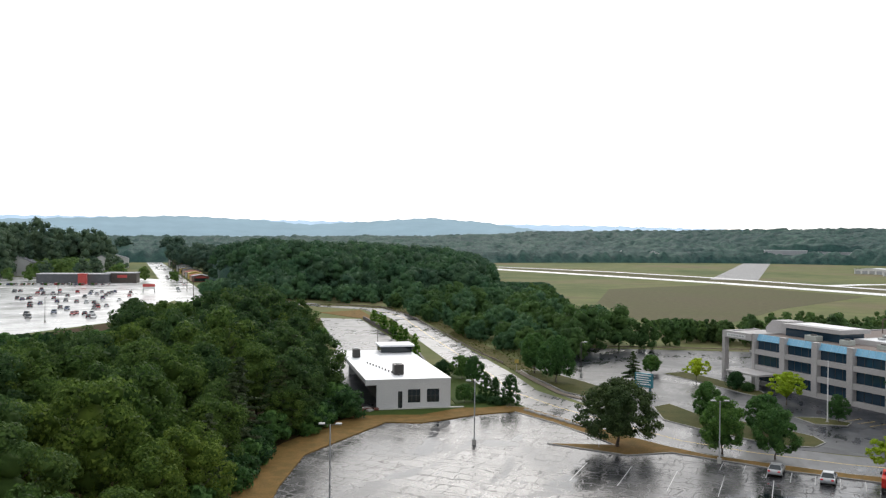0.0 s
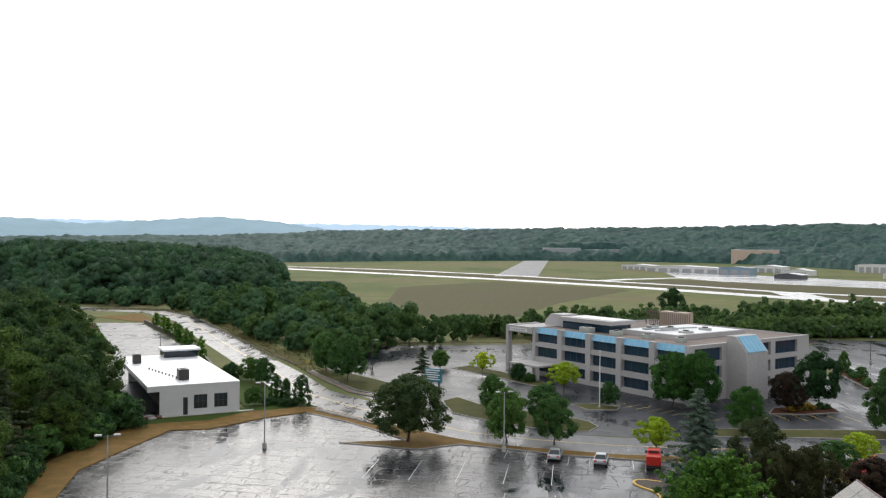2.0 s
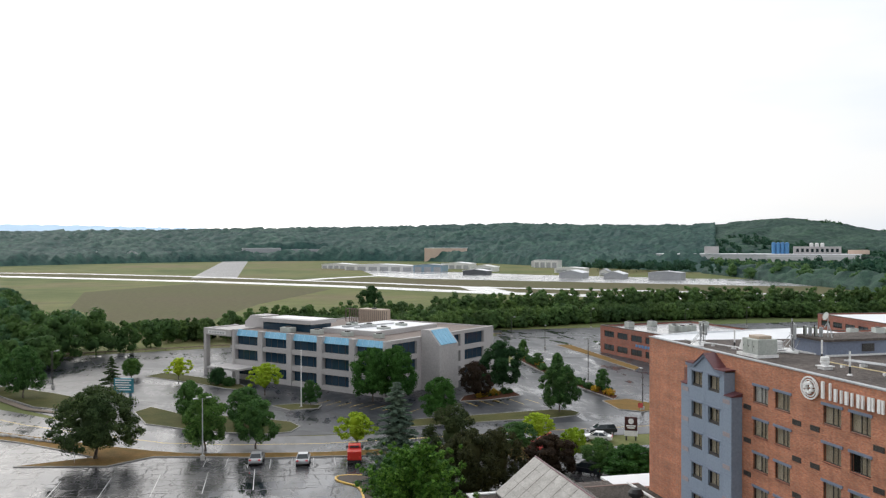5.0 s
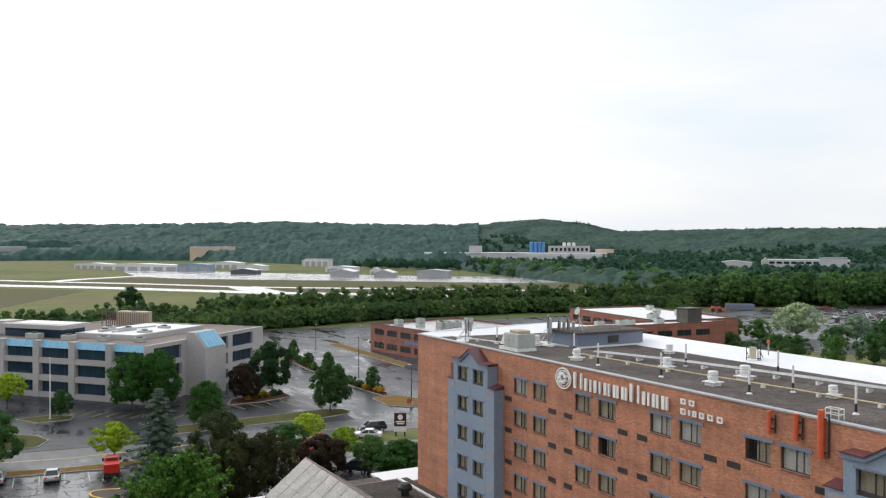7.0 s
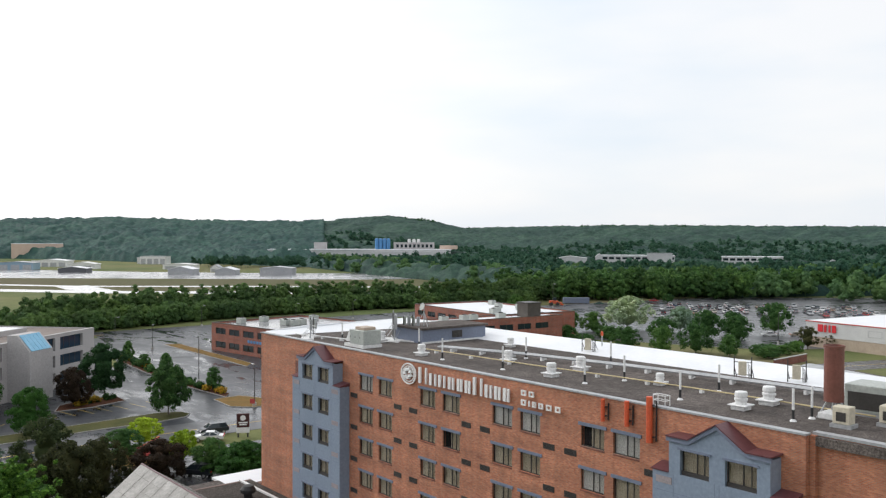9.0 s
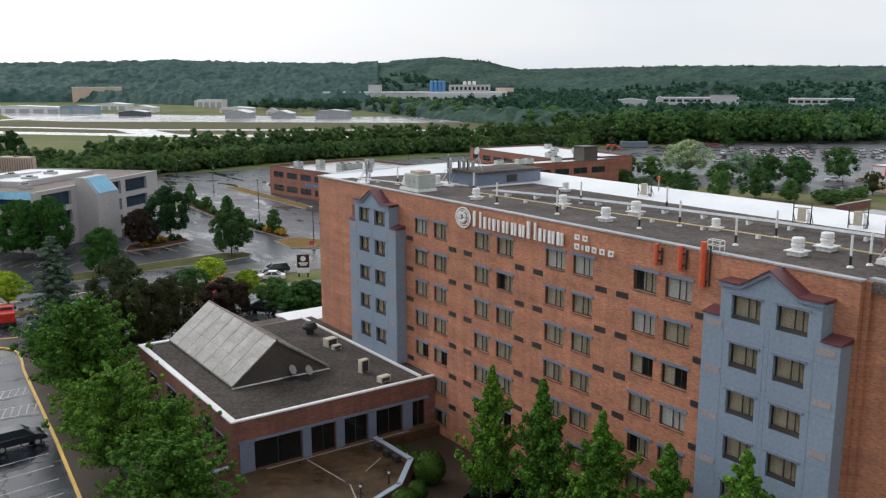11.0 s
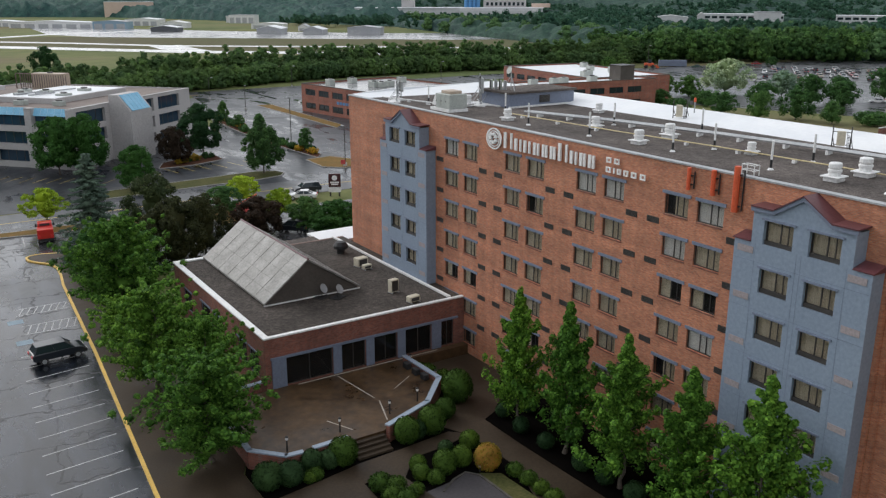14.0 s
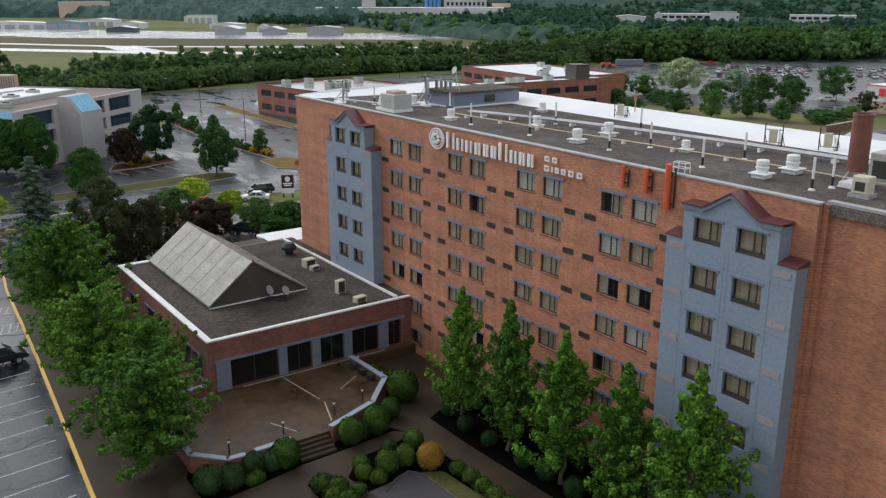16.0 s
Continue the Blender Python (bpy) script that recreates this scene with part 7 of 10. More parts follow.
def shrub(material, seed, label, group, n=1300, leaf=0.1, loose=0.05):
    """A clipped ball of small leaves on short stems."""
    rng_ = np.random.default_rng(seed)
    root = thing("shrub", None, label, "shrub", group)
    bm = bmesh.new()
    bmesh.ops.create_icosphere(bm, subdivisions=3, radius=1)
    for v in bm.verts:
        a, w_ = math.atan2(v.co.y, v.co.x), v.co.z
        v.co *= 1 + 0.05 * math.sin(3 * a + seed) + 0.05 * math.sin(5 * w_ + 2 * a + seed)
    bm.verts.index_update()
    core = np.array([v.co[:] for v in bm.verts])
    fa = np.array([[v.index for v in f.verts] for f in bm.faces])
    bm.free()
    size = np.array([0.95, 0.95, 0.72])
    va = core * size * 0.94 + [0, 0, 0.72]
    c = core[rng_.integers(0, len(core), n)] + rng_.normal(0, 0.07, (n, 3))
    c /= np.maximum(np.linalg.norm(c, axis=1)[:, None], 0.8)
    vb, fb = leaf_cloud(rng_, c * size + [0, 0, 0.72], np.full(n, loose), 1, leaf, 0.9, 0.3)
    v, f = join_tri_quad(va, fa, vb, fb)
    part("foliage", from_arrays("foliage", v, f, material), material, root)
    bm = bmesh.new()
    for k in range(4):
        a = k * 1.6 + seed
        tube(bm, (0.06 * math.cos(a), 0.06 * math.sin(a), 0), (0.35 * math.cos(a), 0.35 * math.sin(a), 0.6), 0.04, 0.02, 5)
    part("stem", bm, M_BARK, root)
    return root


S_BOX = [Stock(lambda k=k: shrub(M_L_BOX, 200 + k, "clipped round green shrub in the garden bed", "garden shrubs")) for k in range(2)]
S_DKB = [Stock(lambda k=k: shrub(M_L_DKB, 210 + k, "dark green rounded shrub in the mulch", "garden shrubs")) for k in range(2)]
S_GOLD = Stock(lambda: shrub(M_L_GOLD, 220, "orange-gold rounded shrub in the garden bed", "garden shrubs"))
S_LOW = Stock(lambda: shrub(M_L_BOX, 230, "low spreading green garden plant", "garden shrubs", 900, 0.16, 0.16))
rng = random.Random(3)
for x, y, h, r in ((34.9, 51.4, 3.0, 1.45), (28.3, 47.9, 2.1, 1.1), (30.5, 48.1, 2.3, 1.2), (32.6, 49.6, 1.7, 0.95), (23.2, 47.7, 2.1, 1.2), (31.6, 44.9, 1.4, 0.85), (28.3, 43.0, 1.8, 0.95), (29.8, 43.2, 1.6, 0.85), (26.9, 44.1, 1.6, 0.7), (26.6, 43.2, 1.2, 0.7)):
    rng.choice(S_BOX).place(put_at(x, y, 0, rng.uniform(0, 360), r * 0.88, min(h, r * 1.9) / 1.5))
for x, y, h, r in ((29.2, 48.0, 1.6, 0.8), (22.2, 47.8, 1.4, 0.9), (21.0, 48.0, 1.7, 0.9), (19.2, 47.3, 1.7, 1.1), (17.8, 47.6, 1.9, 1.2), (29.8, 45.2, 1.0, 0.65), (36.0, 44.7, 1.3, 0.75), (36.1, 42.0, 1.2, 0.75), (36.2, 38.4, 1.6, 0.8), (36.4, 36.3, 1.7, 0.85), (36.3, 33.6, 1.7, 0.85), (36.2, 31.2, 1.6, 0.85), (36.2, 28.4, 1.6, 0.8), (36.4, 47.4, 1.2, 0.7), (38.5, 47.0, 1.2, 0.8)):
    rng.choice(S_DKB).place(put_at(x, y, 0, rng.uniform(0, 360), r * 0.88, min(h, r * 1.9) / 1.5))
S_GOLD.place(put_at(31.0, 41.9, 0, 0, 0.95, 1.3))
for x, y, s in ((32.1, 40.3, 0.6), (32.2, 39.0, 0.6), (32.2, 37.7, 0.6), (32.1, 36.3, 0.65), (32.1, 34.9, 0.65), (20.8, 47.0, 0.55), (23.8, 43.6, 0.75), (24.5, 42.8, 0.7), (23.8, 42.0, 0.7), (24.4, 41.2, 0.7), (35.0, 57.4, 0.7), (35.2, 56.4, 0.8), (35.9, 55.0, 0.7), (25.5, 41.9, 0.5), (27.2, 42.4, 0.6), (20.4, 46.9, 0.5)):
    S_LOW.place(put_at(x, y, 0, rng.uniform(0, 360), s))

# upright maples along the facade
def maple(seed):
    return tree("tree", "spire", 11.0, 3.4, 1.2, 290, 0.40, 54, 0.18, M_L_MAPLE, seed, "fresh green upright maple before the brick facade", "tree", "maples along the hotel", 0.12, heart=0.16)


S_MAPLE = [Stock(lambda k=k: maple(300 + k)) for k in range(3)]
for k, (x, y, h, rs) in enumerate(((36.4, 45.7, 10.9, 0.98), (36.7, 40.7, 11.3, 1.05), (36.8, 35.4, 10.8, 1.1), (36.7, 30.1, 10.6, 1.12), (36.9, 25.3, 11.9, 1.2))):
    S_MAPLE[k % 3].place(put_at(x, y, 0, k * 77, rs, h / 11.0))

# broad trees between the pavement and the lobby
S_GARD = [Stock(lambda k=k: tree("tree", "plume", 8.5, 3.9, 0.9, 420, 0.52, 46, 0.19, M_L_GARD, 320 + k, "broad green tree between pavement and lobby", "tree", "trees by the lobby", 0.16, heart=0.24)) for k in range(3)]
for k, (x, y, h, r) in enumerate(((17.3, 84.5, 10.0, 5.2), (16.0, 77.0, 4.6, 2.8), (15.9, 66.0, 9.0, 4.3), (18.4, 61.0, 7.4, 3.3), (15.7, 52.6, 8.0, 4.3))):
    S_GARD[k % 3].place(put_at(x, y, 0, k * 63, r / 3.9, h / 8.5))


# ---- the grey office block ----
OA = math.degrees(math.atan2(-0.749, 0.662))
office = thing("office_block", pose(-6.9, 205.5, 0, 0, 0, OA), "three-storey grey concrete office block with blue-glazed top windows", "building")
OH = 10.8
OL, OD = 53.0, 39.6
NB = 5
bx0 = 9.2
bays = [(bx0 + 0.9 + k * 8.76, bx0 + 0.9 + k * 8.76 + 7.3) for k in range(NB)]
rows = [(1.0, 3.2), (4.3, 6.6), (7.6, 10.2)]
bm = bmesh.new()
for u0, u1, z0, z1 in wall_cells(bx0, OL, 0, OH, [(a, b, z0, OH if z0 > 7 else z1) for a, b in bays for z0, z1 in rows]):
    box(bm, u0, u1, 0, 1.0, z0, z1)
part("front_wall", weld(bm), M_OFFW, office, "warm grey precast wall")
bm = bmesh.new()
sh = [(2.0, 10.2, z0, z1) for z0, z1 in rows] + [(19.5, 26, z0, z1) for z0, z1 in rows] + [(27.6, 35.4, z0, z1) for z0, z1 in rows]
for u0, u1, z0, z1 in wall_cells(1.0, OD, 0, OH, sh):
    box(bm, OL - 0.7, OL, u0, u1, z0, z1)
part("side_wall", weld(bm), M_OFFW, office, "warm grey precast wall")
bm = bmesh.new()
box(bm, bx0, bx0 + 0.35, 0.35, OD, 0, OH)
box(bm, bx0, OL - 0.35, OD, OD + 0.35, 0, OH)
part("rear_wall", bm, M_OFFW, office)
bm = bmesh.new()
box(bm, bx0 + 0.35, OL - 0.7, 1.0, OD, OH - 0.6, OH - 0.25)
part("roof_deck", bm, M_OFFROOF, office, "brown ballast flat roof")
# floors and core wall blackened to give the office a shaded inside
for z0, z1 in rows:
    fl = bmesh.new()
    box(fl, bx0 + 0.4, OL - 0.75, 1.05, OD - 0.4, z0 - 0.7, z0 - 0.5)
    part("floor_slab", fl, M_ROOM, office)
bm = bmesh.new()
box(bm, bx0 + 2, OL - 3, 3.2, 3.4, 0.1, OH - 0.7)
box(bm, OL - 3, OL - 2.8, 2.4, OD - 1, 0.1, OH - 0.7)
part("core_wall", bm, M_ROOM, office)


def office_window(a, b, z0, z1, side, awning):
    """A ribbon window: frame bars and dark panes."""
    n = 4
    fr, pa = bmesh.new(), bmesh.new()
    panes = [(a + (b - a) * k / n + 0.05, a + (b - a) * (k + 1) / n - 0.05, z0 + 0.05, z1 - 0.05) for k in range(n)]
    for u0, u1, za, zb in wall_cells(a, b, z0, z1, panes):
        if side:
            box(fr, OL - 0.64, OL - 0.56, u0, u1, za, zb)
        else:
            box(fr, u0, u1, 0.86, 0.94, za, zb)
    w = part("window", weld(fr), M_DARKM, office, "dark ribbon window")
    if side:
        box(pa, OL - 0.61, OL - 0.59, a, b, z0, z1)
    else:
        box(pa, a, b, 0.89, 0.91, z0, z1)
    part("pane", pa, M_OGLASS, w, "blue-black glass")
    if awning:
        aw = bmesh.new()
        q = [aw.verts.new(v) for v in ((a, 0.40, z1 - 0.65), (b, 0.40, z1 - 0.65), (b, 1.0, OH + 0.06), (a, 1.0, OH + 0.06), (a, 0.46, z1 - 0.7), (b, 0.46, z1 - 0.7), (b, 1.06, OH), (a, 1.06, OH))]
        for f in ((0, 1, 2, 3), (7, 6, 5, 4), (0, 4, 5, 1), (3, 2, 6, 7), (0, 3, 7, 4), (1, 5, 6, 2)):
            aw.faces.new([q[i] for i in f])
        part("sloped_glazing", aw, M_AWN, w, "sky-blue sloped glazing")
        for k in range(6):
            u = a + (b - a) * k / 5
            rb = bmesh.new()
            tube(rb, (u, 0.39, z1 - 0.64), (u, 1.0, OH + 0.08), 0.04, 0.04, 4)
            part("glazing_bar", rb, M_AWNB, w)


for a, b in bays:
    for k, (z0, z1) in enumerate(rows):
        office_window(a, b, z0, z1, False, k == 2)
for a, b, z0, z1 in sh:
    office_window(a, b, z0, z1, True, False)
for k in range(NB + 1):
    u = bx0 + 0.12 + k * 8.76
    pb = bmesh.new()
    u0, u1 = max(u - 0.7, bx0), min(u + 0.7, OL)
    lo = [(-0.001, 0.0), (-0.14, 0.0), (-0.14, OH - 1.7), (-0.06, OH), (-0.001, OH)]
    e0, e1 = ([pb.verts.new((q, y, z)) for y, z in lo] for q in (u0, u1))
    pb.faces.new(e0)
    pb.faces.new(e1[::-1])
    for i in range(5):
        pb.faces.new((e0[i], e1[i], e1[(i + 1) % 5], e0[(i + 1) % 5]))
    part("pier", pb, M_OFFW, office, "grey precast pier")
bm = bmesh.new()
for k in range(NB + 1):
    u = bx0 + 0.12 + k * 8.76
    part("coping", box(bmesh.new(), max(u - 0.72, bx0 - 0.02), min(u + 0.78, OL - 0.41), -0.15, 1.0, OH, OH + 0.12), M_OFFW, office)
box(bm, OL - 0.72, OL + 0.05, 1.02, OD, OH, OH + 0.12)
part("coping", bm, M_OFFW, office)
# open portal frame at the end
bm = bmesh.new()
box(bm, 0, 0.9, -0.45, 0.7, 0, OH)
box(bm, 0.9, bx0, -0.45, 0.7, OH - 1.5, OH)
box(bm, 0, 0.9, 8.4, 9.4, 0, OH)
box(bm, 0, 0.9, 0.7, 8.4, OH - 1.2, OH)
box(bm, 0.9, bx0, 0.7, 13.0, OH - 0.5, OH - 0.2)
part("portal", bm, M_OFFW, office, "grey concrete portal frame")
bm = bmesh.new()
box(bm, 1.6, 7.6, -0.52, -0.452, OH - 1.2, OH - 0.45)
part("name_board", bm, M_WHITE, office, "pale name board")
bm = bmesh.new()
for k in range(6):
    box(bm, 2.0 + k * 0.9, 2.6 + k * 0.9, -0.535, -0.52, OH - 1.0, OH - 0.65)
part("name_bar", bm, M_GALV, office)
# low entrance canopy
bm = bmesh.new()
box(bm, 8.0, 17.5, -6.0, -0.5, 2.9, 3.3)
part("entrance_canopy", bm, M_OFFW, office, "pale flat entrance canopy")
for u in (8.4, 17.0):
    pb = bmesh.new()
    box(pb, u - 0.3, u + 0.3, -5.8, -5.2, 0, 2.9)
    part("canopy_post", pb, M_OFFW, office)
# stair tower with a sloped blue rooflight
T0, T1, TP = 11.6, 18.4, 4.6
bm = bmesh.new()
v = [(OL, T0, 0), (OL + TP, T0, 0), (OL + TP, T1, 0), (OL, T1, 0), (OL, T0, OH + 1.5), (OL + TP - 2.6, T0, OH + 1.5), (OL + TP, T0, OH - 1.5), (OL + TP, T1, OH - 1.5), (OL + TP - 2.6, T1, OH + 1.5), (OL, T1, OH + 1.5)]
v = [bm.verts.new(p) for p in v]
for f in ((0, 1, 6, 5, 4), (1, 2, 7, 6), (2, 3, 9, 8, 7), (6, 7, 8, 5), (5, 8, 9, 4), (0, 4, 9, 3), (3, 2, 1, 0)):
    bm.faces.new([v[i] for i in f])
tower = part("stair_tower", bm, M_OFFW, office, "blank grey stair tower")
bm = bmesh.new()
for k in range(5):
    a = T0 + 0.5 + k * 1.16
    q = [(OL + TP + 0.03, a, OH - 1.42), (OL + TP + 0.03, a + 1.1, OH - 1.42), (OL + TP - 2.5, a + 1.1, OH + 1.42), (OL + TP - 2.5, a, OH + 1.42)]
    lo = [bm.verts.new(p) for p in q]
    hi = [bm.verts.new((p[0] + 0.06, p[1], p[2] + 0.07)) for p in q]
    bm.faces.new(hi)
    for i in range(4):
        bm.faces.new((lo[i], lo[(i + 1) % 4], hi[(i + 1) % 4], hi[i]))
part("rooflight", bm, M_AWN, tower, "sky-blue sloped rooflight")
# penthouse, white roof field and plant on the roof
bm = bmesh.new()
box(bm, 11.6, 26.4, 7, 13.5, OH - 0.25, OH + 1.5)
ph = part("penthouse", bm, M_OGLASS, office, "glazed rooftop penthouse")
bm = bmesh.new()
box(bm, 11.0, 27.2, 6.2, 14.4, OH + 1.5, OH + 2.35)
part("penthouse_roof", bm, M_OFFW, ph)
bm = bmesh.new()
box(bm, 12.6, 26, 8.6, 13.6, OH + 2.35, OH + 2.38)
part("penthouse_membrane", bm, M_MEMB, ph)
bm = bmesh.new()
extrude_y(bm, [(4.4, OH - 0.3), (10.9, OH - 0.3), (10.9, OH + 2.6), (6.4, OH + 2.6), (4.4, OH + 0.9)], 8, 12.5)
part("roof_stair", bm, M_OFFW, office)
bm = bmesh.new()
box(bm, 28, 43.2, 9, 31, OH - 0.25, OH + 0.75)
part("raised_roof", bm, M_OFFW, office, "raised roof field")
bm = bmesh.new()
box(bm, 28.5, 42.7, 9.5, 30.5, OH + 0.75, OH + 0.8)
part("raised_membrane", bm, M_MEMB, office, "white membrane roof")
for k, (u, w_, a, b, h) in enumerate(((19.0, 31.5, 8.0, 2.6, 3.4), (20.0, 4.0, 3.2, 1.8, 1.1), (28.5, 4.6, 2.4, 1.8, 1.0), (40, 13, 2, 2.5, 0.4), (36.5, 5.6, 2.2, 1.6, 0.9), (38, 22, 2.6, 1.2, 0.5), (31, 12, 1.2, 3.0, 0.4), (33, 17, 2.4, 1.0, 0.5), (44.5, 6.5, 2.0, 1.4, 0.9), (29.5, 15, 1.6, 2.4, 0.7))):
    z = OH + 0.8 if 28.5 < u < 42 and w_ > 9 else OH - 0.25
    bm = bevel(box(bmesh.new(), u, u + a, w_, w_ + b, z, z + h), 0.05)
    un = part("roof_unit", bm, M_HVAC if k else M_TANUNIT, office, "tan louvred cooling unit" if not k else "grey rooftop air unit")
    if k == 0:
        for i in range(15):
            part("louvre_post", box(bmesh.new(), u + 0.2 + i * 0.62, u + 0.36 + i * 0.62, w_ - 0.1, w_ - 0.002, z + 0.3, z + h - 0.3), M_OFFROOF, un, "rusty louvre post")
    fb = bmesh.new()
    lathe(fb, [(0.6, 0), (0.65, 0.1), (0.6, 0.22)], 10, (u + a / 2, w_ + b / 2, z + h))
    part("fan_cowl", fb, M_DARKM, un)


pf = part("pipe_frame", box(bmesh.new(), 14.8, 18.6, 31.6, 31.8, OH + 2.9, OH + 3.1), M_RUSTY, office, "rusty pipe frame beside the cooling unit")
for u in (14.8, 16.0, 17.2, 18.4):
    for v_ in (31.5, 33.6):
        part("frame_post", tube(bmesh.new(), (u + 0.1, v_, OH - 0.25), (u + 0.1, v_, OH + 2.9), 0.12, 0.12, 6), M_RUSTY, pf)
for u, v0, v1 in ((32.2, 11, 19), (34.6, 14, 24), (36.0, 10.5, 16)):
    part("roof_pipe", tube(bmesh.new(), (u, v0, OH + 1.05), (u + 1.5, v1, OH + 1.05), 0.16, 0.16, 6), M_GALV, office)


# ---- the low white building ----
WDIR = math.degrees(math.atan2(7.4, 11.3))
white = thing("white_building", pose(-63.5, 140.3, 0, 0, 0, WDIR), "low white-roofed single-storey building with pale block walls", "building")
WW, WD, WH = 13.6, 41.0, 5.3
wins = [(5.7, 8.0, 1.1, 3.5), (9.2, 11.5, 1.1, 3.5)]
bm = bmesh.new()
for u0, u1, z0, z1 in wall_cells(0, WW, 0, WH, wins + [(3.9, 4.7, 0.1, 3.2)]):
    box(bm, u0, u1, 0, 0.3, z0, z1)
part("front_wall", weld(bm), M_WWALL, white, "pale grey block wall")
bm = bmesh.new()
box(bm, WW - 0.3, WW, 0.3, WD, 0, WH)
box(bm, 0, WW - 0.3, WD - 0.3, WD, 0, WH)
part("side_wall", weld(bm), M_WWALL, white)
# dark slab added for the shaded ground below the eave
yard = solid("loading_yard", box(bmesh.new(), -5.5, 1.5, -1.0, 43, -0.05, 0.145), M_DRIVE, "dark slab for the shaded ground under the eave", "yard", "", "structure", m=pose(-63.5, 140.3, 0, 0, 0, WDIR))
# dark brown wall colour carries the deep shade of the recess
bm = bmesh.new()
box(bm, 1.6, 1.9, 0.3, WD - 0.3, 0, WH - 0.6)
part("loading_wall", bm, M_DKWALL, white, "recessed loading side, shade in its dark colour")
bm = bmesh.new()
box(bm, -2.0, WW + 0.06, -0.06, WD, WH - 0.001, WH + 0.12)
part("roof", bm, M_MEMB, white, "bright white membrane roof")
bm = bmesh.new()
box(bm, -2.0, -1.7, 0.0, WD, WH - 0.7, WH - 0.002)
box(bm, -2.0, 0, -0.05, 0.25, WH - 0.9, WH - 0.003)
part("eave", bm, M_WWALL, white)
for a, b, z0, z1 in wins + [(3.9, 4.7, 0.1, 3.2)]:
    fr = bmesh.new()
    for u in (a, a + (b - a) / 3, a + (b - a) * 2 / 3, b):
        box(fr, u - 0.04, u + 0.04, 0.08, 0.16, z0, z1)
    box(fr, a, b, 0.08, 0.16, (z0 + z1) / 2 - 0.04, (z0 + z1) / 2 + 0.04)
    w = part("window", fr, M_DARKM, white, "dark square window")
    pb = bmesh.new()
    box(pb, a, b, 0.11, 0.13, z0, z1)
    part("pane", pb, M_GLASS, w)
# near-black sheet in place of the shaded interior
bm = bmesh.new()
box(bm, 0.02, WW - 0.02, 0.45, 0.5, 0.05, WH - 0.1)
part("lining", bm, M_ROOM, white)
for u0, u1, v0, v1, h in ((4.0, 5.8, 4.6, 7.0, 1.9), (-0.5, 1.0, 29, 31, 1.8)):
    bm = bevel(box(bmesh.new(), u0, u1, v0, v1, WH + 0.12, WH + 0.12 + h), 0.06)
    un = part("roof_unit", bm, M_DARKM, white, "dark grey rooftop air unit")
    fb = bmesh.new()
    lathe(fb, [(0.5, 0), (0.55, 0.1), (0.5, 0.2)], 10, ((u0 + u1) / 2, (v0 + v1) / 2, WH + 0.12 + h))
    part("fan_cowl", fb, M_GALV, un)
bm = bmesh.new()
box(bm, 6.5, 13.4, WD - 5, WD - 0.2, WH + 0.1, WH + 1.6)
up = part("raised_bay", bm, M_GLASS, white, "raised glazed roof bay")
bm = bmesh.new()
box(bm, 6.0, 13.8, WD - 6.5, WD, WH + 1.6, WH + 1.95)
part("raised_roof", bm, M_MEMB, up)
for k in range(11):
    vb = bmesh.new()
    lathe(vb, [(0.12, 0), (0.12, 0.25), (0.2, 0.27), (0.16, 0.38)], 8, (1.2 + k * 0.35, 20 - k * 1.6, WH + 0.12))
    part("roof_vent", vb, M_DARKM, white)
bm = bmesh.new()
box(bm, 0.3, WW + 2.4, -0.9, -0.001, 0.1, 0.2)
solid("pavement", bm, M_CONC, "pale concrete apron at the white building", "pavement", "", "structure", m=white.matrix_basis.copy())


# ---- trees ----
OAK_LABEL, ASH_LABEL = "tall dark green broadleaf tree in the woods", "mid-green broadleaf tree in the woods"
S_OAK = [Stock(lambda k=k: tree("tree", "round", 19.0, 6.4, 3.0, 38, 1.75, 170, 0.44, M_L_WOODB, 20 + k, OAK_LABEL, "tree", "woods beside the lot", 0.3, heart=0.3)) for k in range(3)]
S_ASH = [Stock(lambda k=k: tree("tree", "round", 16.0, 5.6, 2.5, 38, 1.55, 170, 0.40, M_L_WOODA, 40 + k, ASH_LABEL, "tree", "woods beside the lot", 0.25, heart=0.3)) for k in range(3)]
S_OAKF = [Stock(lambda k=k: tree("tree", "round", 19.0, 6.4, 3.0, 30, 1.95, 110, 0.62, M_L_WOODB, 23 + k, OAK_LABEL, "tree", "woods beside the lot", 0.3, heart=0.3)) for k in range(2)]
S_ASHF = [Stock(lambda k=k: tree("tree", "round", 16.0, 5.6, 2.5, 30, 1.7, 110, 0.56, M_L_WOODA, 43 + k, ASH_LABEL, "tree", "woods beside the lot", 0.25, heart=0.3)) for k in range(2)]
S_DEAD = Stock(lambda: tree("tree", "cone", 15.0, 3.2, 3.0, 150, 0.7, 26, 0.4, M_L_BRONZE2, 48, "thin brownish conifer at the edge of the woods", "tree", "woods beside the lot", 0.2))
rng = random.Random(11)
edge = [(-45, 50), (-46, 60), (-56, 86), (-61.5, 101), (-62.5, 112), (-63.5, 132), (-79, 150), (-96, 170), (-113, 214), (-162, 296)]
S_EDGE = [Stock(lambda k=k: tree("bush", "egg", 4.0, 2.2, 0.05, 16, 0.8, 46, 0.42, (M_L_ASH, M_L_OAK)[k], 60 + k, "leafy green bush at the foot of the woods", "bush", "undergrowth", 0.05)) for k in range(2)]
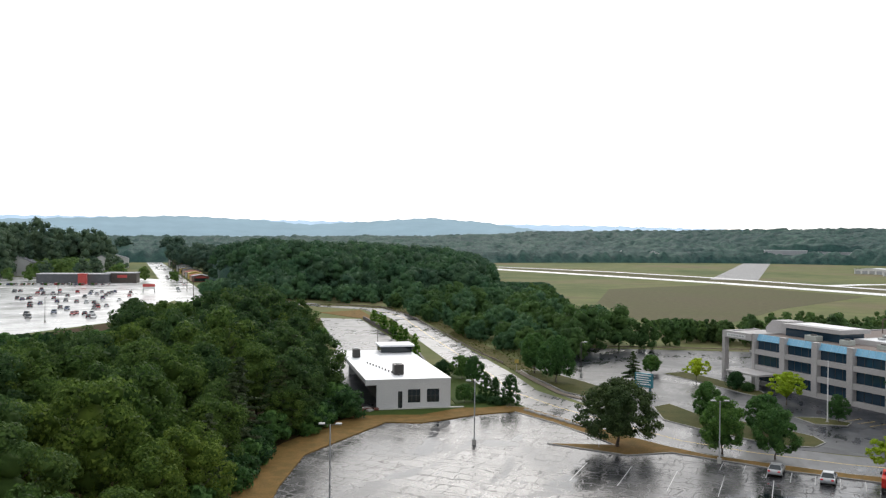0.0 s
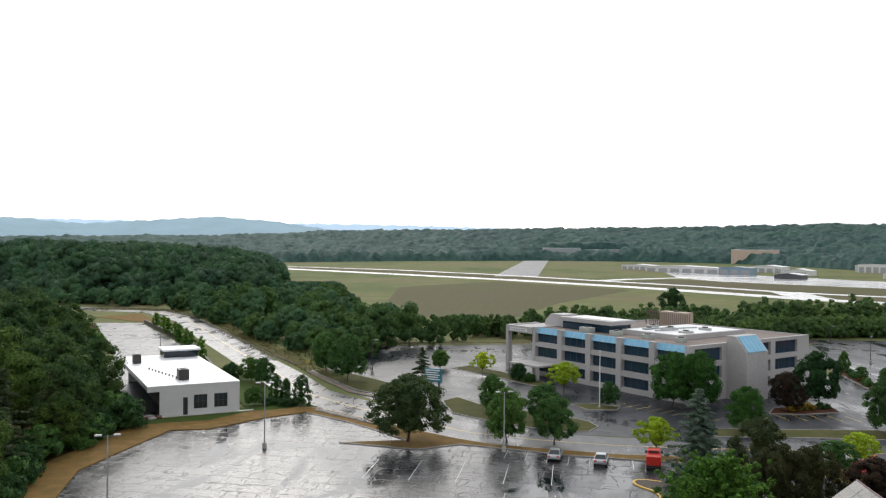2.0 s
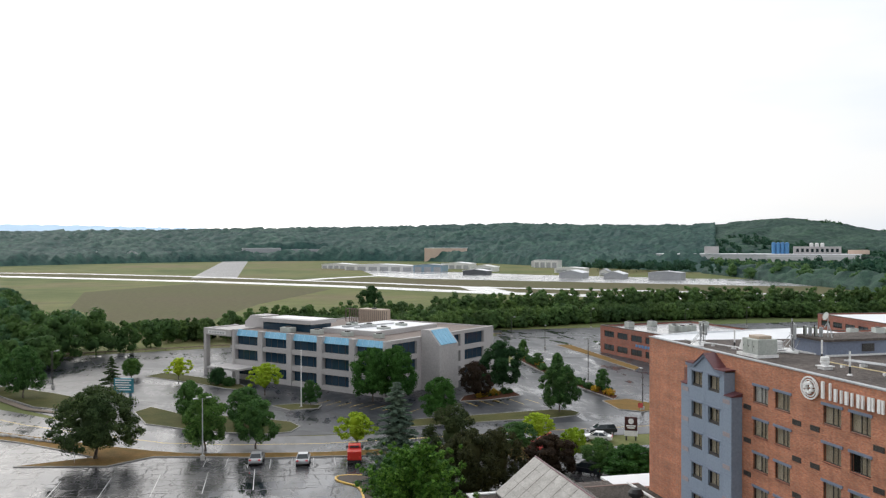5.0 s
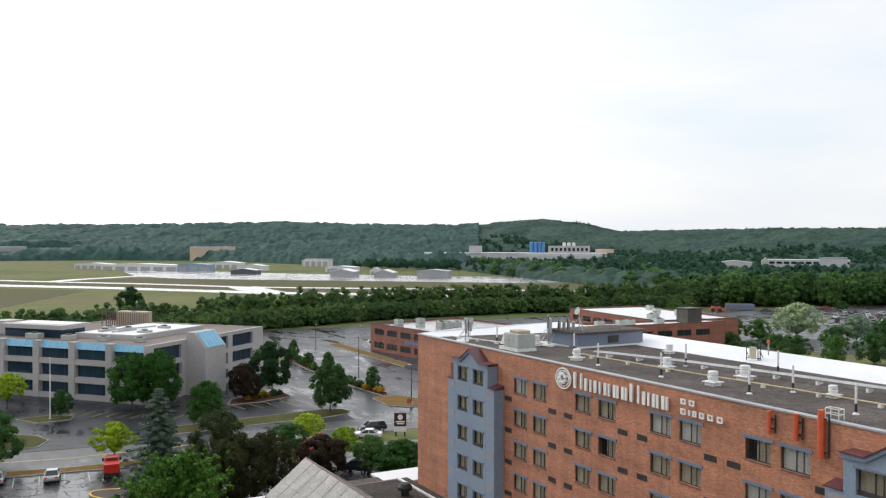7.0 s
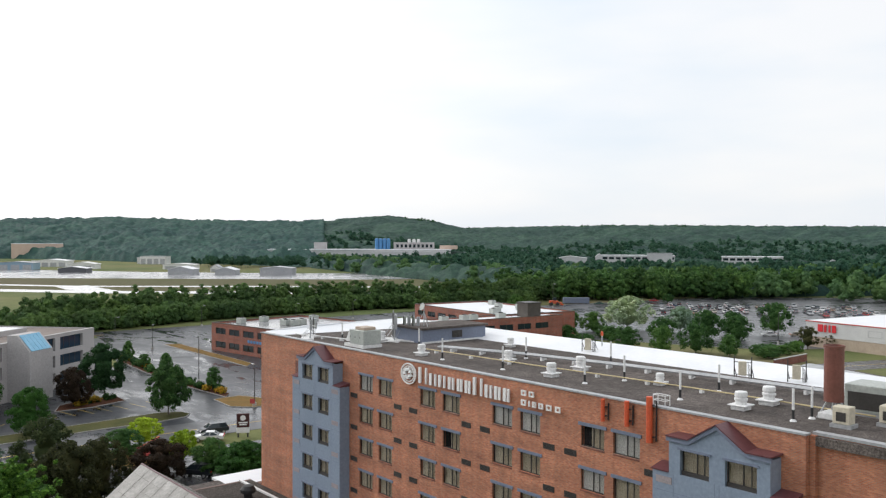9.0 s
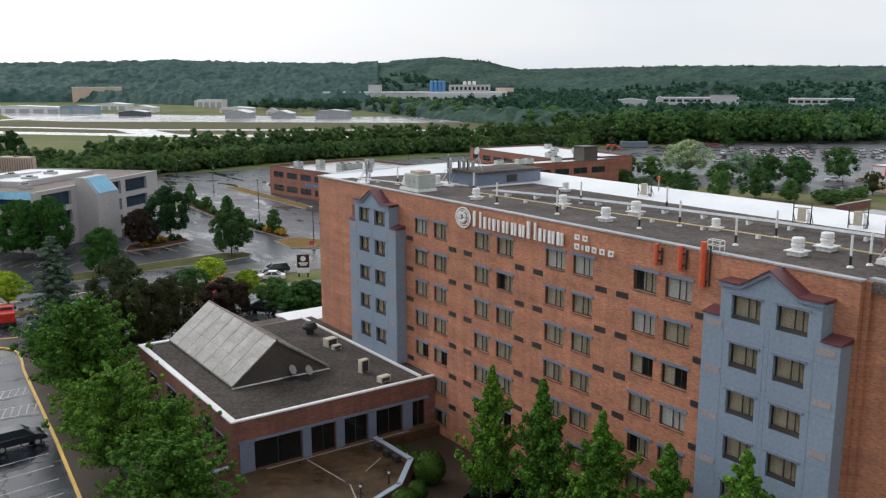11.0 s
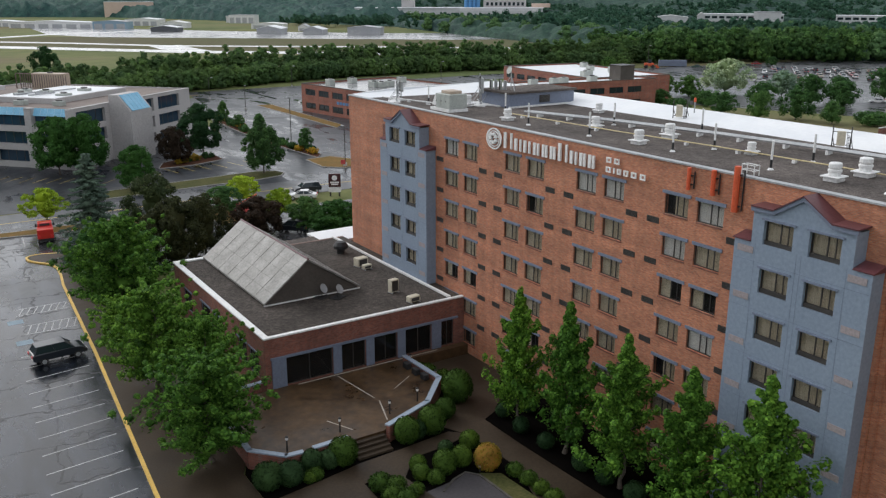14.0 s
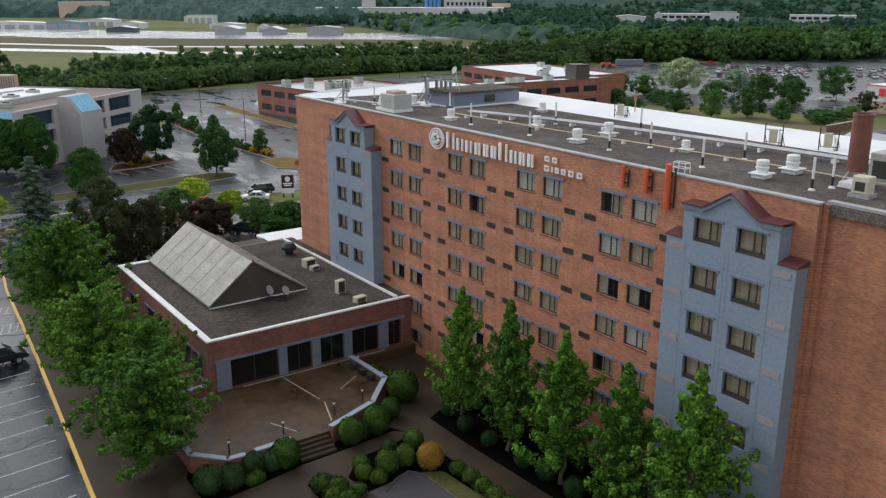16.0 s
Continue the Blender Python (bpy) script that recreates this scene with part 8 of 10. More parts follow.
for row in range(17):
    for k in range(20):
        y = 50 + k * 10.2 + rng.uniform(-3.5, 3.5)
        xe = float(np.interp(y, [p[1] for p in edge], [p[0] for p in edge]))
        x = xe - 6.0 - row * 9.8 + rng.uniform(-3, 3)
        brg, dist = math.degrees(math.atan2(x, y)), math.hypot(x, y)
        if y > 245 or brg < -51 or dist > 322:
            continue
        s = rng.uniform(0.8, 1.15) * (0.66 if row == 0 else 0.9 if row == 1 else 1.0)
        low = float(np.interp(brg, [-60, -41, -40, -35.5, -34, -28, -24], [584, 580, 532, 530, 508, 500, 505]))
        top = 30.4 - dist * (low - 428) / 1531          # caps the height to a skyline fitted to the camera's view
        s = min(s, top / 18.0 * rng.uniform(0.76, 1.06))
        if s < 0.5:
            if s > 0.13:
                rng.choice(S_EDGE).place(put_at(x, y, 0, rng.uniform(0, 360), s * 4.7, s * 4.5))
            continue
        st_ = S_DEAD if rng.random() < 0.07 else rng.choice(S_OAKF if dist > 150 else S_OAK) if rng.random() < 0.45 else rng.choice(S_ASHF if dist > 150 else S_ASH)
        st_.place(put_at(x, y, -0.1, rng.uniform(0, 360), s * 1.05, s))

# bushes and saplings at the foot of the woods
for k in range(64):
    y = 62 + k * 2.55 + rng.uniform(-1, 1)
    xe = float(np.interp(y, [60, 86, 101, 111, 131, 139, 152, 171, 214, 230], [-48, -57.5, -63.2, -64.6, -64.4, -70, -78, -95, -115, -122]))
    s = rng.uniform(0.6, 1.35)
    rng.choice(S_EDGE).place(put_at(xe - rng.uniform(0, 3.5), y, 0.0, rng.uniform(0, 360), s * 1.1, s))

for x, y, h, r in ((-66, 99, 12.5, 3.6), (-69.5, 106, 13.5, 4.0), (-68, 115, 12, 3.8), (-71, 124, 13, 4.0), (-75, 131, 14, 4.2), (-60, 85, 10, 3.2)):
    S_DEAD.place(put_at(x, y, 0, rng.uniform(0, 360), r / 3.2, h / 15.0))

# woods in the dip beyond the road, and the belt along the airfield
belt = [(-30, 292), (-8, 272), (40, 290), (90, 300), (140, 315), (200, 316), (262, 300), (310, 290)]
rows_ = ([], [], [])
for k in range(430):
    f = k / 429 * (len(belt) - 1)
    i = min(int(f), len(belt) - 2)
    p = Vector(belt[i]).lerp(Vector(belt[i + 1]), f - i)
    h = rng.uniform(8, 12.5) * (0.8 if p.x < 70 else 1.0)
    x_, y_ = p.x + rng.uniform(-4, 4), p.y + rng.uniform(-4, 16)
    h = h if x_ > -4 else min(h, max(2.5, dip_top(x_, y_) * rng.uniform(0.8, 1.05)))
    rows_[k % 3].append((x_, y_, h, h * rng.uniform(0.20, 0.31)))
for k in range(620):                                      # lower growth along the front of the belt
    f = rng.uniform(1.2, 6.4)
    p = Vector(belt[int(f)]).lerp(Vector(belt[int(f) + 1]), f % 1)
    h = rng.uniform(3.5, 7.5)
    rows_[k % 3].append((p.x, p.y - rng.uniform(3, 13), h, h * rng.uniform(0.36, 0.5)))
grove("woods", rows_[0] + rows_[1][::2], M_L_BELTB, 71, "belt of mid-green trees along the airfield", 12, 34, 0.75)
grove("woods", rows_[1][1::2] + rows_[2], M_L_BELT, 72, "belt of fresh green trees along the airfield", 12, 34, 0.75)
rows_ = ([], [])
for k in range(210):
    f = rng.random()
    p = Vector((-160, 360)).lerp(Vector((-52, 206)), f)
    depth = rng.random() ** 1.4 * (112 - 8 * f) + 1.5
    h = rng.uniform(7.5, 12.5)
    h *= min(1, 0.55 + depth * 0.03)
    x_, y_ = p.x + depth * 0.72, p.y + depth * 0.95
    h = min(h, dip_top(x_, y_) * rng.uniform(0.8, 1.05))
    if h > 2.5 and math.degrees(math.atan2(x_, y_)) < -9.5:
        rows_[k % 2].append((x_, y_, h, h * rng.uniform(0.36, 0.48)))
for x, y, s in ((-43, 236, 1.15), (-36, 243, 1.2), (-30, 250, 1.15), (-50, 243, 1.1), (-38, 256, 1.2), (-24, 262, 1.0), (-58, 250, 1.0), (-46, 262, 1.1), (-66, 262, 1.0), (-20, 272, 0.9)):
    h = min(12 * s, max(3.0, dip_top(x, y)))
    rows_[0].append((x, y, h, h * 0.4))
grove("woods", rows_[0], M_L_BELTB, 73, "mid-green woods in the dip beyond the road", 15, 44, 0.85)
grove("woods", rows_[1], M_L_KNOLLB, 74, "dark green woods in the dip beyond the road", 15, 44, 0.85)
rows_ = ([], [])
EDGE = [Vector(p) for p in ((278, 303), (347, 268), (388, 246), (470, 217), (515, 150), (520, 30))]
for k in range(340):
    f = rng.random() * 4.999
    p = EDGE[int(f)].lerp(EDGE[int(f) + 1], f % 1)
    d = rng.uniform(-2, 46)
    h = rng.uniform(10, 14.5) + d * 0.05
    p = p * (1 + d / p.length)
    rows_[k % 3 // 2].append((p.x, p.y, h, h * rng.uniform(0.3, 0.42)))
grove("woods", rows_[0], M_L_OAK, 75, "dark green woods behind the shopping lot", 12, 24, 1.2)
grove("woods", rows_[1], M_L_ASH, 76, "green woods behind the shopping lot", 12, 24, 1.2)


def single(rows, kind, height, radius, clear, n, tuft, per, leaf, material, seed, label, group="", trunk=None, variants=2):
    """A stock of one kind of tree, set out at (x, y, height, radius)."""
    stock = [Stock(lambda k=k: tree("tree", kind, height, radius, clear, n, tuft, per, leaf, material, seed + k, label, "tree", group, trunk)) for k in range(variants)]
    for k, (x, y, h, r) in enumerate(rows):
        stock[k % variants].place(put_at(x, y, 0.02, 40 + k * 97, r / radius, h / height))


single([(-19.1, 128.6, 10.2, 5.5)], "egg", 10.2, 5.3, 1.5, 170, 0.85, 90, 0.24, M_L_PINE, 400, "dark wide-spreading pine on a dry grass island", "", 0.22, 1)
single([(-40.4, 182.6, 9.9, 3.7), (-47.8, 193.2, 9.4, 3.4), (-60.5, 178.8, 5.2, 2.3), (-56.2, 174.2, 5.8, 2.2), (-51.1, 152.8, 3.6, 1.8), (-7.7, 153.0, 6.7, 2.6), (-4.3, 130.0, 8.2, 3.2), (2.8, 129.6, 7.3, 2.9), (1.2, 146.9, 6.2, 3.0), (13.4, 161, 4.7, 1.7), (-22.7, 203.7, 4.5, 2.4), (39.5, 119, 4.3, 2.6), (46.2, 104.6, 4.6, 2.5)],
       "round", 8.0, 3.2, 1.2, 100, 0.6, 90, 0.24, M_L_ASH, 410, "mid-green street tree on a verge", "street trees", 0.12, 3)
single([(-42.5, 153.6, 5.8, 1.6), (-46.5, 157.4, 4.5, 1.1), (-48.2, 156.6, 5.5, 1.2)], "egg", 5.5, 1.45, 0.05, 90, 0.36, 60, 0.16, M_L_OAK, 420, "dark clipped columnar evergreen on the lawn", "columnar evergreens", 0.1, 1)
single([(-65.4, 180.1, 3.8, 2.5), (-3.9, 189.8, 3.8, 2.1), (-1.5, 187.5, 2.0, 1.6), (-45.2, 153.4, 1.6, 1.9), (-48.6, 154.2, 1.5, 1.7), ], "egg", 3.0, 2.0, 0.1, 36, 0.55, 80, 0.2, M_L_OAK, 430, "dark green rounded bush on grass", "bushes", 0.08, 2)
single([(-79.5, 198.6, 7.2, 1.3), (-88, 213, 7.0, 1.2), (-94, 224, 6.4, 1.3), (-100, 234, 6.6, 1.3), (-106, 245, 6.0, 1.3), (-114.2, 258.1, 6.0, 1.4), (-121, 270, 5.6, 1.4), (-129.0, 282.5, 5.4, 1.6)], "egg", 6.5, 1.3, 1.0, 30, 0.42, 50, 0.24, M_L_MAPLE, 440, "young fresh green tree in a row beside the road", "young roadside trees", 0.06, 2)
single([(-12.2, 197.4, 5.1, 2.4), (5.5, 174.4, 6.5, 3.2), (17.2, 126.2, 5.4, 2.8), (44.1, 123.0, 4.7, 2.7), (44.7, 110.4, 5.0, 2.1)], "spread", 5.6, 2.8, 1.6, 50, 0.5, 90, 0.22, M_L_LOCUST, 450, "yellow-green locust tree on a verge", "locust trees", 0.09, 2)
single([(25.2, 162.6, 10.3, 4.0), (29.7, 162.2, 10.4, 3.6), (33.6, 143.2, 7.3, 3.0), (19.5, 95.7, 7.0, 4.2), (48.2, 99.7, 4.9, 3.6)], "round", 8.8, 3.6, 1.0, 110, 0.65, 100, 0.25, M_L_MAPLE2, 460, "fresh green maple near the office drive", "maples", 0.14, 2)
single([(52.6, 168.8, 9.9, 4.4), (55.9, 144.6, 8.7, 3.6), (49.6, 326, 13.5, 5.0)], "round", 9.0, 4.0, 1.2, 110, 0.7, 95, 0.27, M_L_OAK, 470, "dark green oak on a kerbed island", "oaks", 0.15, 2)
single([(45.2, 161.8, 7.0, 2.9), (39.3, 104.4, 5.6, 3.5)], "round", 6.6, 3.0, 0.8, 90, 0.56, 90, 0.22, M_L_PLUM, 480, "dark purple-leaved plum tree in mulch", "plum trees", 0.12, 1)
single([(19.7, 107.0, 12.9, 4.9)], "cone", 12.0, 3.4, 0.3, 440, 0.55, 44, 0.2, M_L_SPRUCE, 490, "tall blue-grey spruce beside the hotel drive", "", 0.2, 1)
single([(-25.5, 192.9, 6.6, 2.5)], "cone", 6.6, 2.5, 0.4, 140, 0.5, 40, 0.24, M_L_PINE, 495, "dark green conifer beside the lot", "conifers", 0.12, 1)
single([(27.4, 108.5, 9.2, 3.2)], "round", 8.6, 3.3, 0.6, 70, 0.7, 130, 0.22, M_L_BRONZE2, 500, "dull olive-brown broadleaf tree beside the drive", "", 0.14, 1)
single([(26.9, 98.6, 8.2, 3.9), (31.5, 102.0, 7.4, 3.2)], "round", 8.0, 3.9, 0.6, 70, 0.78, 140, 0.23, M_L_BRONZE, 505, "bronze-brown broadleaf tree beside the drive", "", 0.14, 1)
single([(72.2, 213, 5.0, 1.4), (71.2, 199, 3.4, 1.5), (70.5, 184, 5.2, 1.7), (71.6, 161.8, 4.8, 1.5)], "egg", 4.5, 1.5, 0.5, 40, 0.42, 70, 0.2, M_L_ASH, 510, "small young tree in red mulch", "young trees", 0.06, 2)
# by the shopping centre
single([(225.2, 154.2, 8.8, 5.0), (229, 146, 7.5, 4.4), (194.8, 136.6, 7.9, 4.0), (187.8, 142.4, 7.2, 3.0), (188.6, 154.7, 6.1, 3.7), (195.9, 127.2, 5.8, 2.9), (255.7, 149.7, 10.0, 4.9), (240.4, 155.1, 7.5, 4.4), (214, 162, 6.5, 4.2), (201.2, 119.4, 3.2, 3.6), (206, 123, 3.0, 3.4), (209, 194.1, 6.5, 3.8), (205, 200, 5.5, 3.4), (214, 189, 6.5, 3.6), (198, 168, 4.5, 3.2), (190, 178, 4.5, 3.0), (337.6, 252.1, 4.0, 2.9), (254.5, 268, 6.2, 3.1), (176, 158, 4.5, 2.8)],
       "round", 8.0, 4.2, 0.6, 40, 1.0, 70, 0.36, M_L_ASH, 520, "green tree in the shopping-centre planting", "shopping-centre trees", 0.14, 3)
single([(228.9, 187.3, 11.0, 7.4), (236.2, 171.5, 8.1, 4.9)], "round", 9.5, 5.5, 1.0, 55, 1.1, 80, 0.38, M_L_PALE, 530, "pale flowering tree beside the lot", "flowering trees", 0.16, 1)
single([(225, 122, 6.5, 3.4), (233, 119, 4, 3), (240, 113, 4, 3)], "round", 6.0, 3.0, 1.0, 34, 0.5, 26, 0.3, M_L_BRONZE, 540, "sparse thin-leaved tree beside the store", "thin trees", 0.1, 1)

rng = random.Random(91)
lot_rows = [(184 + rng.uniform(0, 30), 176 + rng.uniform(-12, 16)) for k in range(7)] + [(202 + rng.uniform(0, 16), 118 + rng.uniform(0, 10)) for k in range(4)]
single([(x, y, rng.uniform(2.2, 3.8), rng.uniform(1.8, 2.8)) for x, y in lot_rows], "round", 6.5, 3.0, 0.5, 34, 0.75, 60, 0.32, M_L_ASH, 550, "low green shrub in the lot planting", "lot shrubs", 0.1, 2)
# low shrubs in the mulch strips between the lots
S_STRIP = [Stock(lambda k=k: tree("bush", "egg", 1.1, 0.9, 0.02, 12, 0.32, 36, 0.18, (M_L_ASH, M_L_GOLD, M_L_OAK)[k], 560 + k, ("low green shrub in red mulch", "low orange-gold shrub in red mulch", "low dark green shrub in red mulch")[k], "shrub", "strip shrubs", 0.03)) for k in range(3)]
for a, b, n_ in (((71.4, 157), (70.3, 178), 14), ((70.3, 178), (72.2, 221), 22), ((45, 161), (53, 165), 7)):
    for k in range(n_):
        p = Vector(a).lerp(Vector(b), (k + rng.random()) / n_)
        S_STRIP[rng.choice((0, 0, 1, 2, 2))].place(put_at(p.x + rng.uniform(-0.8, 0.8), p.y, 0.12, rng.uniform(0, 360), rng.uniform(0.7, 1.4)))
rows_ = []
for k in range(260):
    b_ = rng.uniform(30.5, 87)
    r_ = float(np.interp(b_, [30, 34, 40, 46, 52, 80], [860, 700, 560, 450, 470, 430])) + rng.uniform(-6, 170)
    h = rng.uniform(10, 15) if r_ < 640 or b_ < 42 else rng.uniform(7, 10)
    rows_.append((r_ * math.sin(radians(b_)), r_ * math.cos(radians(b_)), h, h * rng.uniform(0.42, 0.56)))
grove("woods", rows_, M_L_KNOLLB, 78, "green woods at the edge of the airfield", 10, 20, 1.7)
rows_ = []
for k in range(2600):
    b_ = rng.uniform(30.5, 87)
    r_ = float(np.interp(b_, [30, 34, 40, 46, 52, 80], [860, 700, 560, 450, 470, 430])) + rng.uniform(60, 720)
    x_, y_ = r_ * math.sin(radians(b_)), r_ * math.cos(radians(b_))
    if any(math.hypot(x_ - c[0], y_ - c[1]) < c[2] + 14 for c in VIEW_GAPS):
        continue
    h = rng.uniform(10, 16)
    rows_.append((x_, y_, h, h * rng.uniform(0.36, 0.56), float(ridge_h(np.array(b_), np.array(r_))) + 2.5))
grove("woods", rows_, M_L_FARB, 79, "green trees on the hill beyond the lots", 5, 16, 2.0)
rs_ = np.linspace(900, 2150, 120)
for k in range(190):                                      # taller trees standing along the crest
    b_ = rng.uniform(30.5, 88)
    e_ = ridge_h(np.full(120, b_), rs_)
    j = int(np.argmax((e_ - 26.0) / rs_))
    r_, h = rs_[j] - rng.uniform(0, 60), rng.uniform(9, 15)
    rows_.append((r_ * math.sin(radians(b_)), r_ * math.cos(radians(b_)), h, h * rng.uniform(0.5, 0.75), float(e_[j]) - 1.0))
grove("woods", rows_[-190:], M_L_FARB, 86, "tall trees along the crest of the hill", 8, 10, 2.2)
for k in range(620):                                      # lower growth where the woods are kept low for the camera's view of factory and school
    c = VIEW_GAPS[rng.randrange(7)]
    a_, d_ = rng.uniform(0, 6.28), c[2] * math.sqrt(rng.random())
    rows_.append((c[0] + d_ * math.cos(a_), c[1] + d_ * math.sin(a_), rng.uniform(6, 10), rng.uniform(2.6, 4.6), 2.0)) if k else rows_.clear()
grove("woods", rows_, M_L_FARB, 87, "low green trees before the factory and school", 5, 18, 1.9)


def blades(name, outline, n, material, seed, label, z=0.16, size=0.5):
    """Rough tufts of grass scattered over an outline."""
    g_ = np.random.default_rng(seed)
    pts = np.array(outline)
    out = []
    while len(out) < n:
        p = g_.uniform(pts.min(0), pts.max(0))
        inside = False
        for (xa, ya), (xb, yb) in zip(outline, outline[1:] + outline[:1]):
            if (ya > p[1]) != (yb > p[1]) and p[0] < (xb - xa) * (p[1] - ya) / (yb - ya) + xa:
                inside = not inside
        if inside:
            out.append((p[0], p[1], z + size * 0.25))
    c = np.array(out)
    vb, fb = leaf_cloud(g_, c, np.full(n, size * 0.5), 4, size, 0.5, 0.1)
    solid(name, from_arrays(name, vb, fb, material), material, label, "grass", "", "stuff")


blades("grass_tufts", [(-70, 90), (-66, 101), (-67.5, 111), (-66.5, 133), (-72, 133), (-76, 110), (-66, 80), (-60, 86)], 500, M_L_GRASST, 6, "green grass tufts at the foot of the woods", 0.1, 0.7)
blades("grass_tufts", [(-190, 352), (-157, 351.5), (-125.5, 316), (-95, 264), (-67, 217.5), (-51, 191), (-43, 200), (-60, 226), (-88, 273), (-120, 326), (-154, 361), (-190, 361)], 1500, M_L_GRASST, 11, "rough green grass along the road bank", 0.08, 0.32)
rows_ = []
for k in range(70):
    b_ = rng.uniform(-35.5, -23)
    r_ = float(np.interp(b_, [-35.5, -30, -23], [470, 428, 400])) + rng.uniform(0, 50)
    h = rng.uniform(4.5, 9)
    rows_.append((r_ * math.sin(radians(b_)), r_ * math.cos(radians(b_)), h, h * rng.uniform(0.5, 0.65)))
grove("woods", rows_, M_L_KNOLLB, 88, "low green growth at the foot of the knoll", 10, 26, 1.1)


# ---- airfield buildings, far buildings ----
def shed(name, x, y, w, h, rz, d, wall, roof, label, group="", ridge=0.18, doors=0, category="building"):
    """A plain gabled shed: walls, roof, doors, strip of windows."""
    root = thing(name, pose(x, y, -0.05, 0, 0, rz), label, category, group)
    e = h * (1 - ridge)
    bm = bmesh.new()
    extrude = [(-w / 2, 0), (w / 2, 0), (w / 2, e), (0, h), (-w / 2, e)] if ridge else [(-w / 2, 0), (w / 2, 0), (w / 2, e), (-w / 2, e)]
    extrude_y(bm, extrude, 0, d)
    part("wall_block", bm, wall, root)
    bm = bmesh.new()
    if ridge:
        for (xa, za), (xb, zb) in (((-w / 2 - 0.4, e), (0, h)), ((0, h), (w / 2 + 0.4, e))):
            q = [bm.verts.new(v) for v in ((xa, -0.5, za + 0.03), (xb, -0.5, zb + 0.03), (xb, d + 0.5, zb + 0.03), (xa, d + 0.5, za + 0.03), (xa, -0.5, za + 0.35), (xb, -0.5, zb + 0.35), (xb, d + 0.5, zb + 0.35), (xa, d + 0.5, za + 0.35))]
            for f in ((3, 2, 1, 0), (4, 5, 6, 7), (0, 1, 5, 4), (1, 2, 6, 5), (2, 3, 7, 6), (3, 0, 4, 7)):
                bm.faces.new([q[i] for i in f])
    else:
        box(bm, -w / 2 - 0.3, w / 2 + 0.3, -0.3, d + 0.3, e, e + 0.5)
    part("roof", bm, roof, root)
    for k in range(doors):
        u = (k + 0.5) / doors * w - w / 2
        dw = w / doors * 0.36
        part("door", box(bmesh.new(), u - dw, u + dw, -0.15, -0.01, 0.0, e * 0.72), M_SHEDG if k % 2 else M_GALV, root)
    return root


M_SHEDB = surface("faded_blue_sheet_metal", (0.22, 0.33, 0.42), (0.28, 0.40, 0.49), 0.1, 2, 0.5)
M_SHEDG = surface("grey_sheet_metal", (0.33, 0.34, 0.36), (0.43, 0.44, 0.46), 0.1, 2, 0.5)
M_DKDOOR = surface("dark_door_paint", (0.07, 0.075, 0.085), (0.11, 0.115, 0.125), 0.4, 4, 0.5)
M_PEACH = surface("peach_render", (0.58, 0.43, 0.34), (0.66, 0.51, 0.42), 0.1, 2, 0.7)
M_BBLUE = surface("bright_blue_cladding", (0.06, 0.20, 0.42), (0.09, 0.26, 0.50), 0.1, 2, 0.5)
M_GREYROOF = surface("grey_shingle_roof", (0.16, 0.17, 0.19), (0.24, 0.25, 0.27), 0.4, 5, 0.8)
M_REDP = surface("red_shop_front", (0.42, 0.05, 0.045), (0.52, 0.08, 0.07), 0.3, 4, 0.5)
M_YELP = surface("yellow_shop_front", (0.55, 0.40, 0.08), (0.65, 0.49, 0.14), 0.3, 4, 0.5)

HG = "airfield hangars"
shed("hangar", 146, 909, 84, 6.6, -40, 18, M_WHITE, M_MEMB, "long low white hangar row at the apron", HG, 0.2, 6)
shed("hangar", 190, 866, 33, 7.4, -40, 14, M_SHEDB, M_SHEDG, "faded blue metal hangar at the apron", HG, 0.15, 3)
shed("hangar", 236, 932, 35, 7.5, -40, 18, M_WHITE, M_MEMB, "low white hangar row behind the apron", HG, 0.2, 4)
# solid dark walls here stand in for the shade inside an open shed
shed("hangar", 213, 769, 24, 5.0, -40, 12, M_DKDOOR, M_MEMB, "white-roofed shed, dark walls for its shaded open inside", HG, 0.3, 0)
shed("hangar", 244, 850, 25, 6.5, -40, 14, M_WHITE, M_WHITE, "white gabled hangar behind the apron", HG, 0.3, 1)
shed("airport_terminal", 350, 954, 29, 8.5, -41, 16, M_WHITE, M_SHEDG, "pale boxy terminal building with tall doors", "", 0.0, 4)
shed("hangar", 271, 678, 20, 6.4, -40, 18, M_SHEDG, M_MEMB, "pale grey hangar by the apron", HG, 0.35, 1)
shed("hangar", 313, 787, 30, 5.4, -40, 16, M_WHITE, M_WHITE, "white low hangar behind the apron", HG, 0.2, 2)
shed("hangar", 299, 655, 16, 6.0, -40, 16, M_SHEDG, M_MEMB, "pale grey gabled hangar by the apron", HG, 0.4, 1)
shed("hangar", 317, 715, 8, 6.0, -40, 10, M_WHITE, M_SHEDG, "small white gabled hut by the apron", HG, 0.4, 1)
shed("hangar", 331, 629, 26, 6.4, -40, 18, M_SHEDG, M_SHEDG, "grey metal hangar at the end of the apron", HG, 0.2, 2)
shed("hangar", 110, 985, 40, 6, -40, 14, M_WHITE, M_MEMB, "low white hangar row at the apron", HG, 0.2, 5)
FB = "far buildings"
shed("warehouse", 42, 1530, 66, 19.5, 2, 20, M_SHEDG, M_MEMB, "pale grey warehouse among the far trees", FB, 0.0)
shed("warehouse", 118, 1530, 60, 17.5, 4, 20, M_SHEDG, M_SHEDG, "grey warehouse among the far trees", FB, 0.0)
for dx, w_, h_ in ((-30, 16, 16.5), (-6, 20, 15.5), (20, 18, 17)):
    shed("house", -178 + dx, 1410, w_, h_, 7, 12, M_WWALL, M_MEMB, "white house among far trees", FB, 0.25)
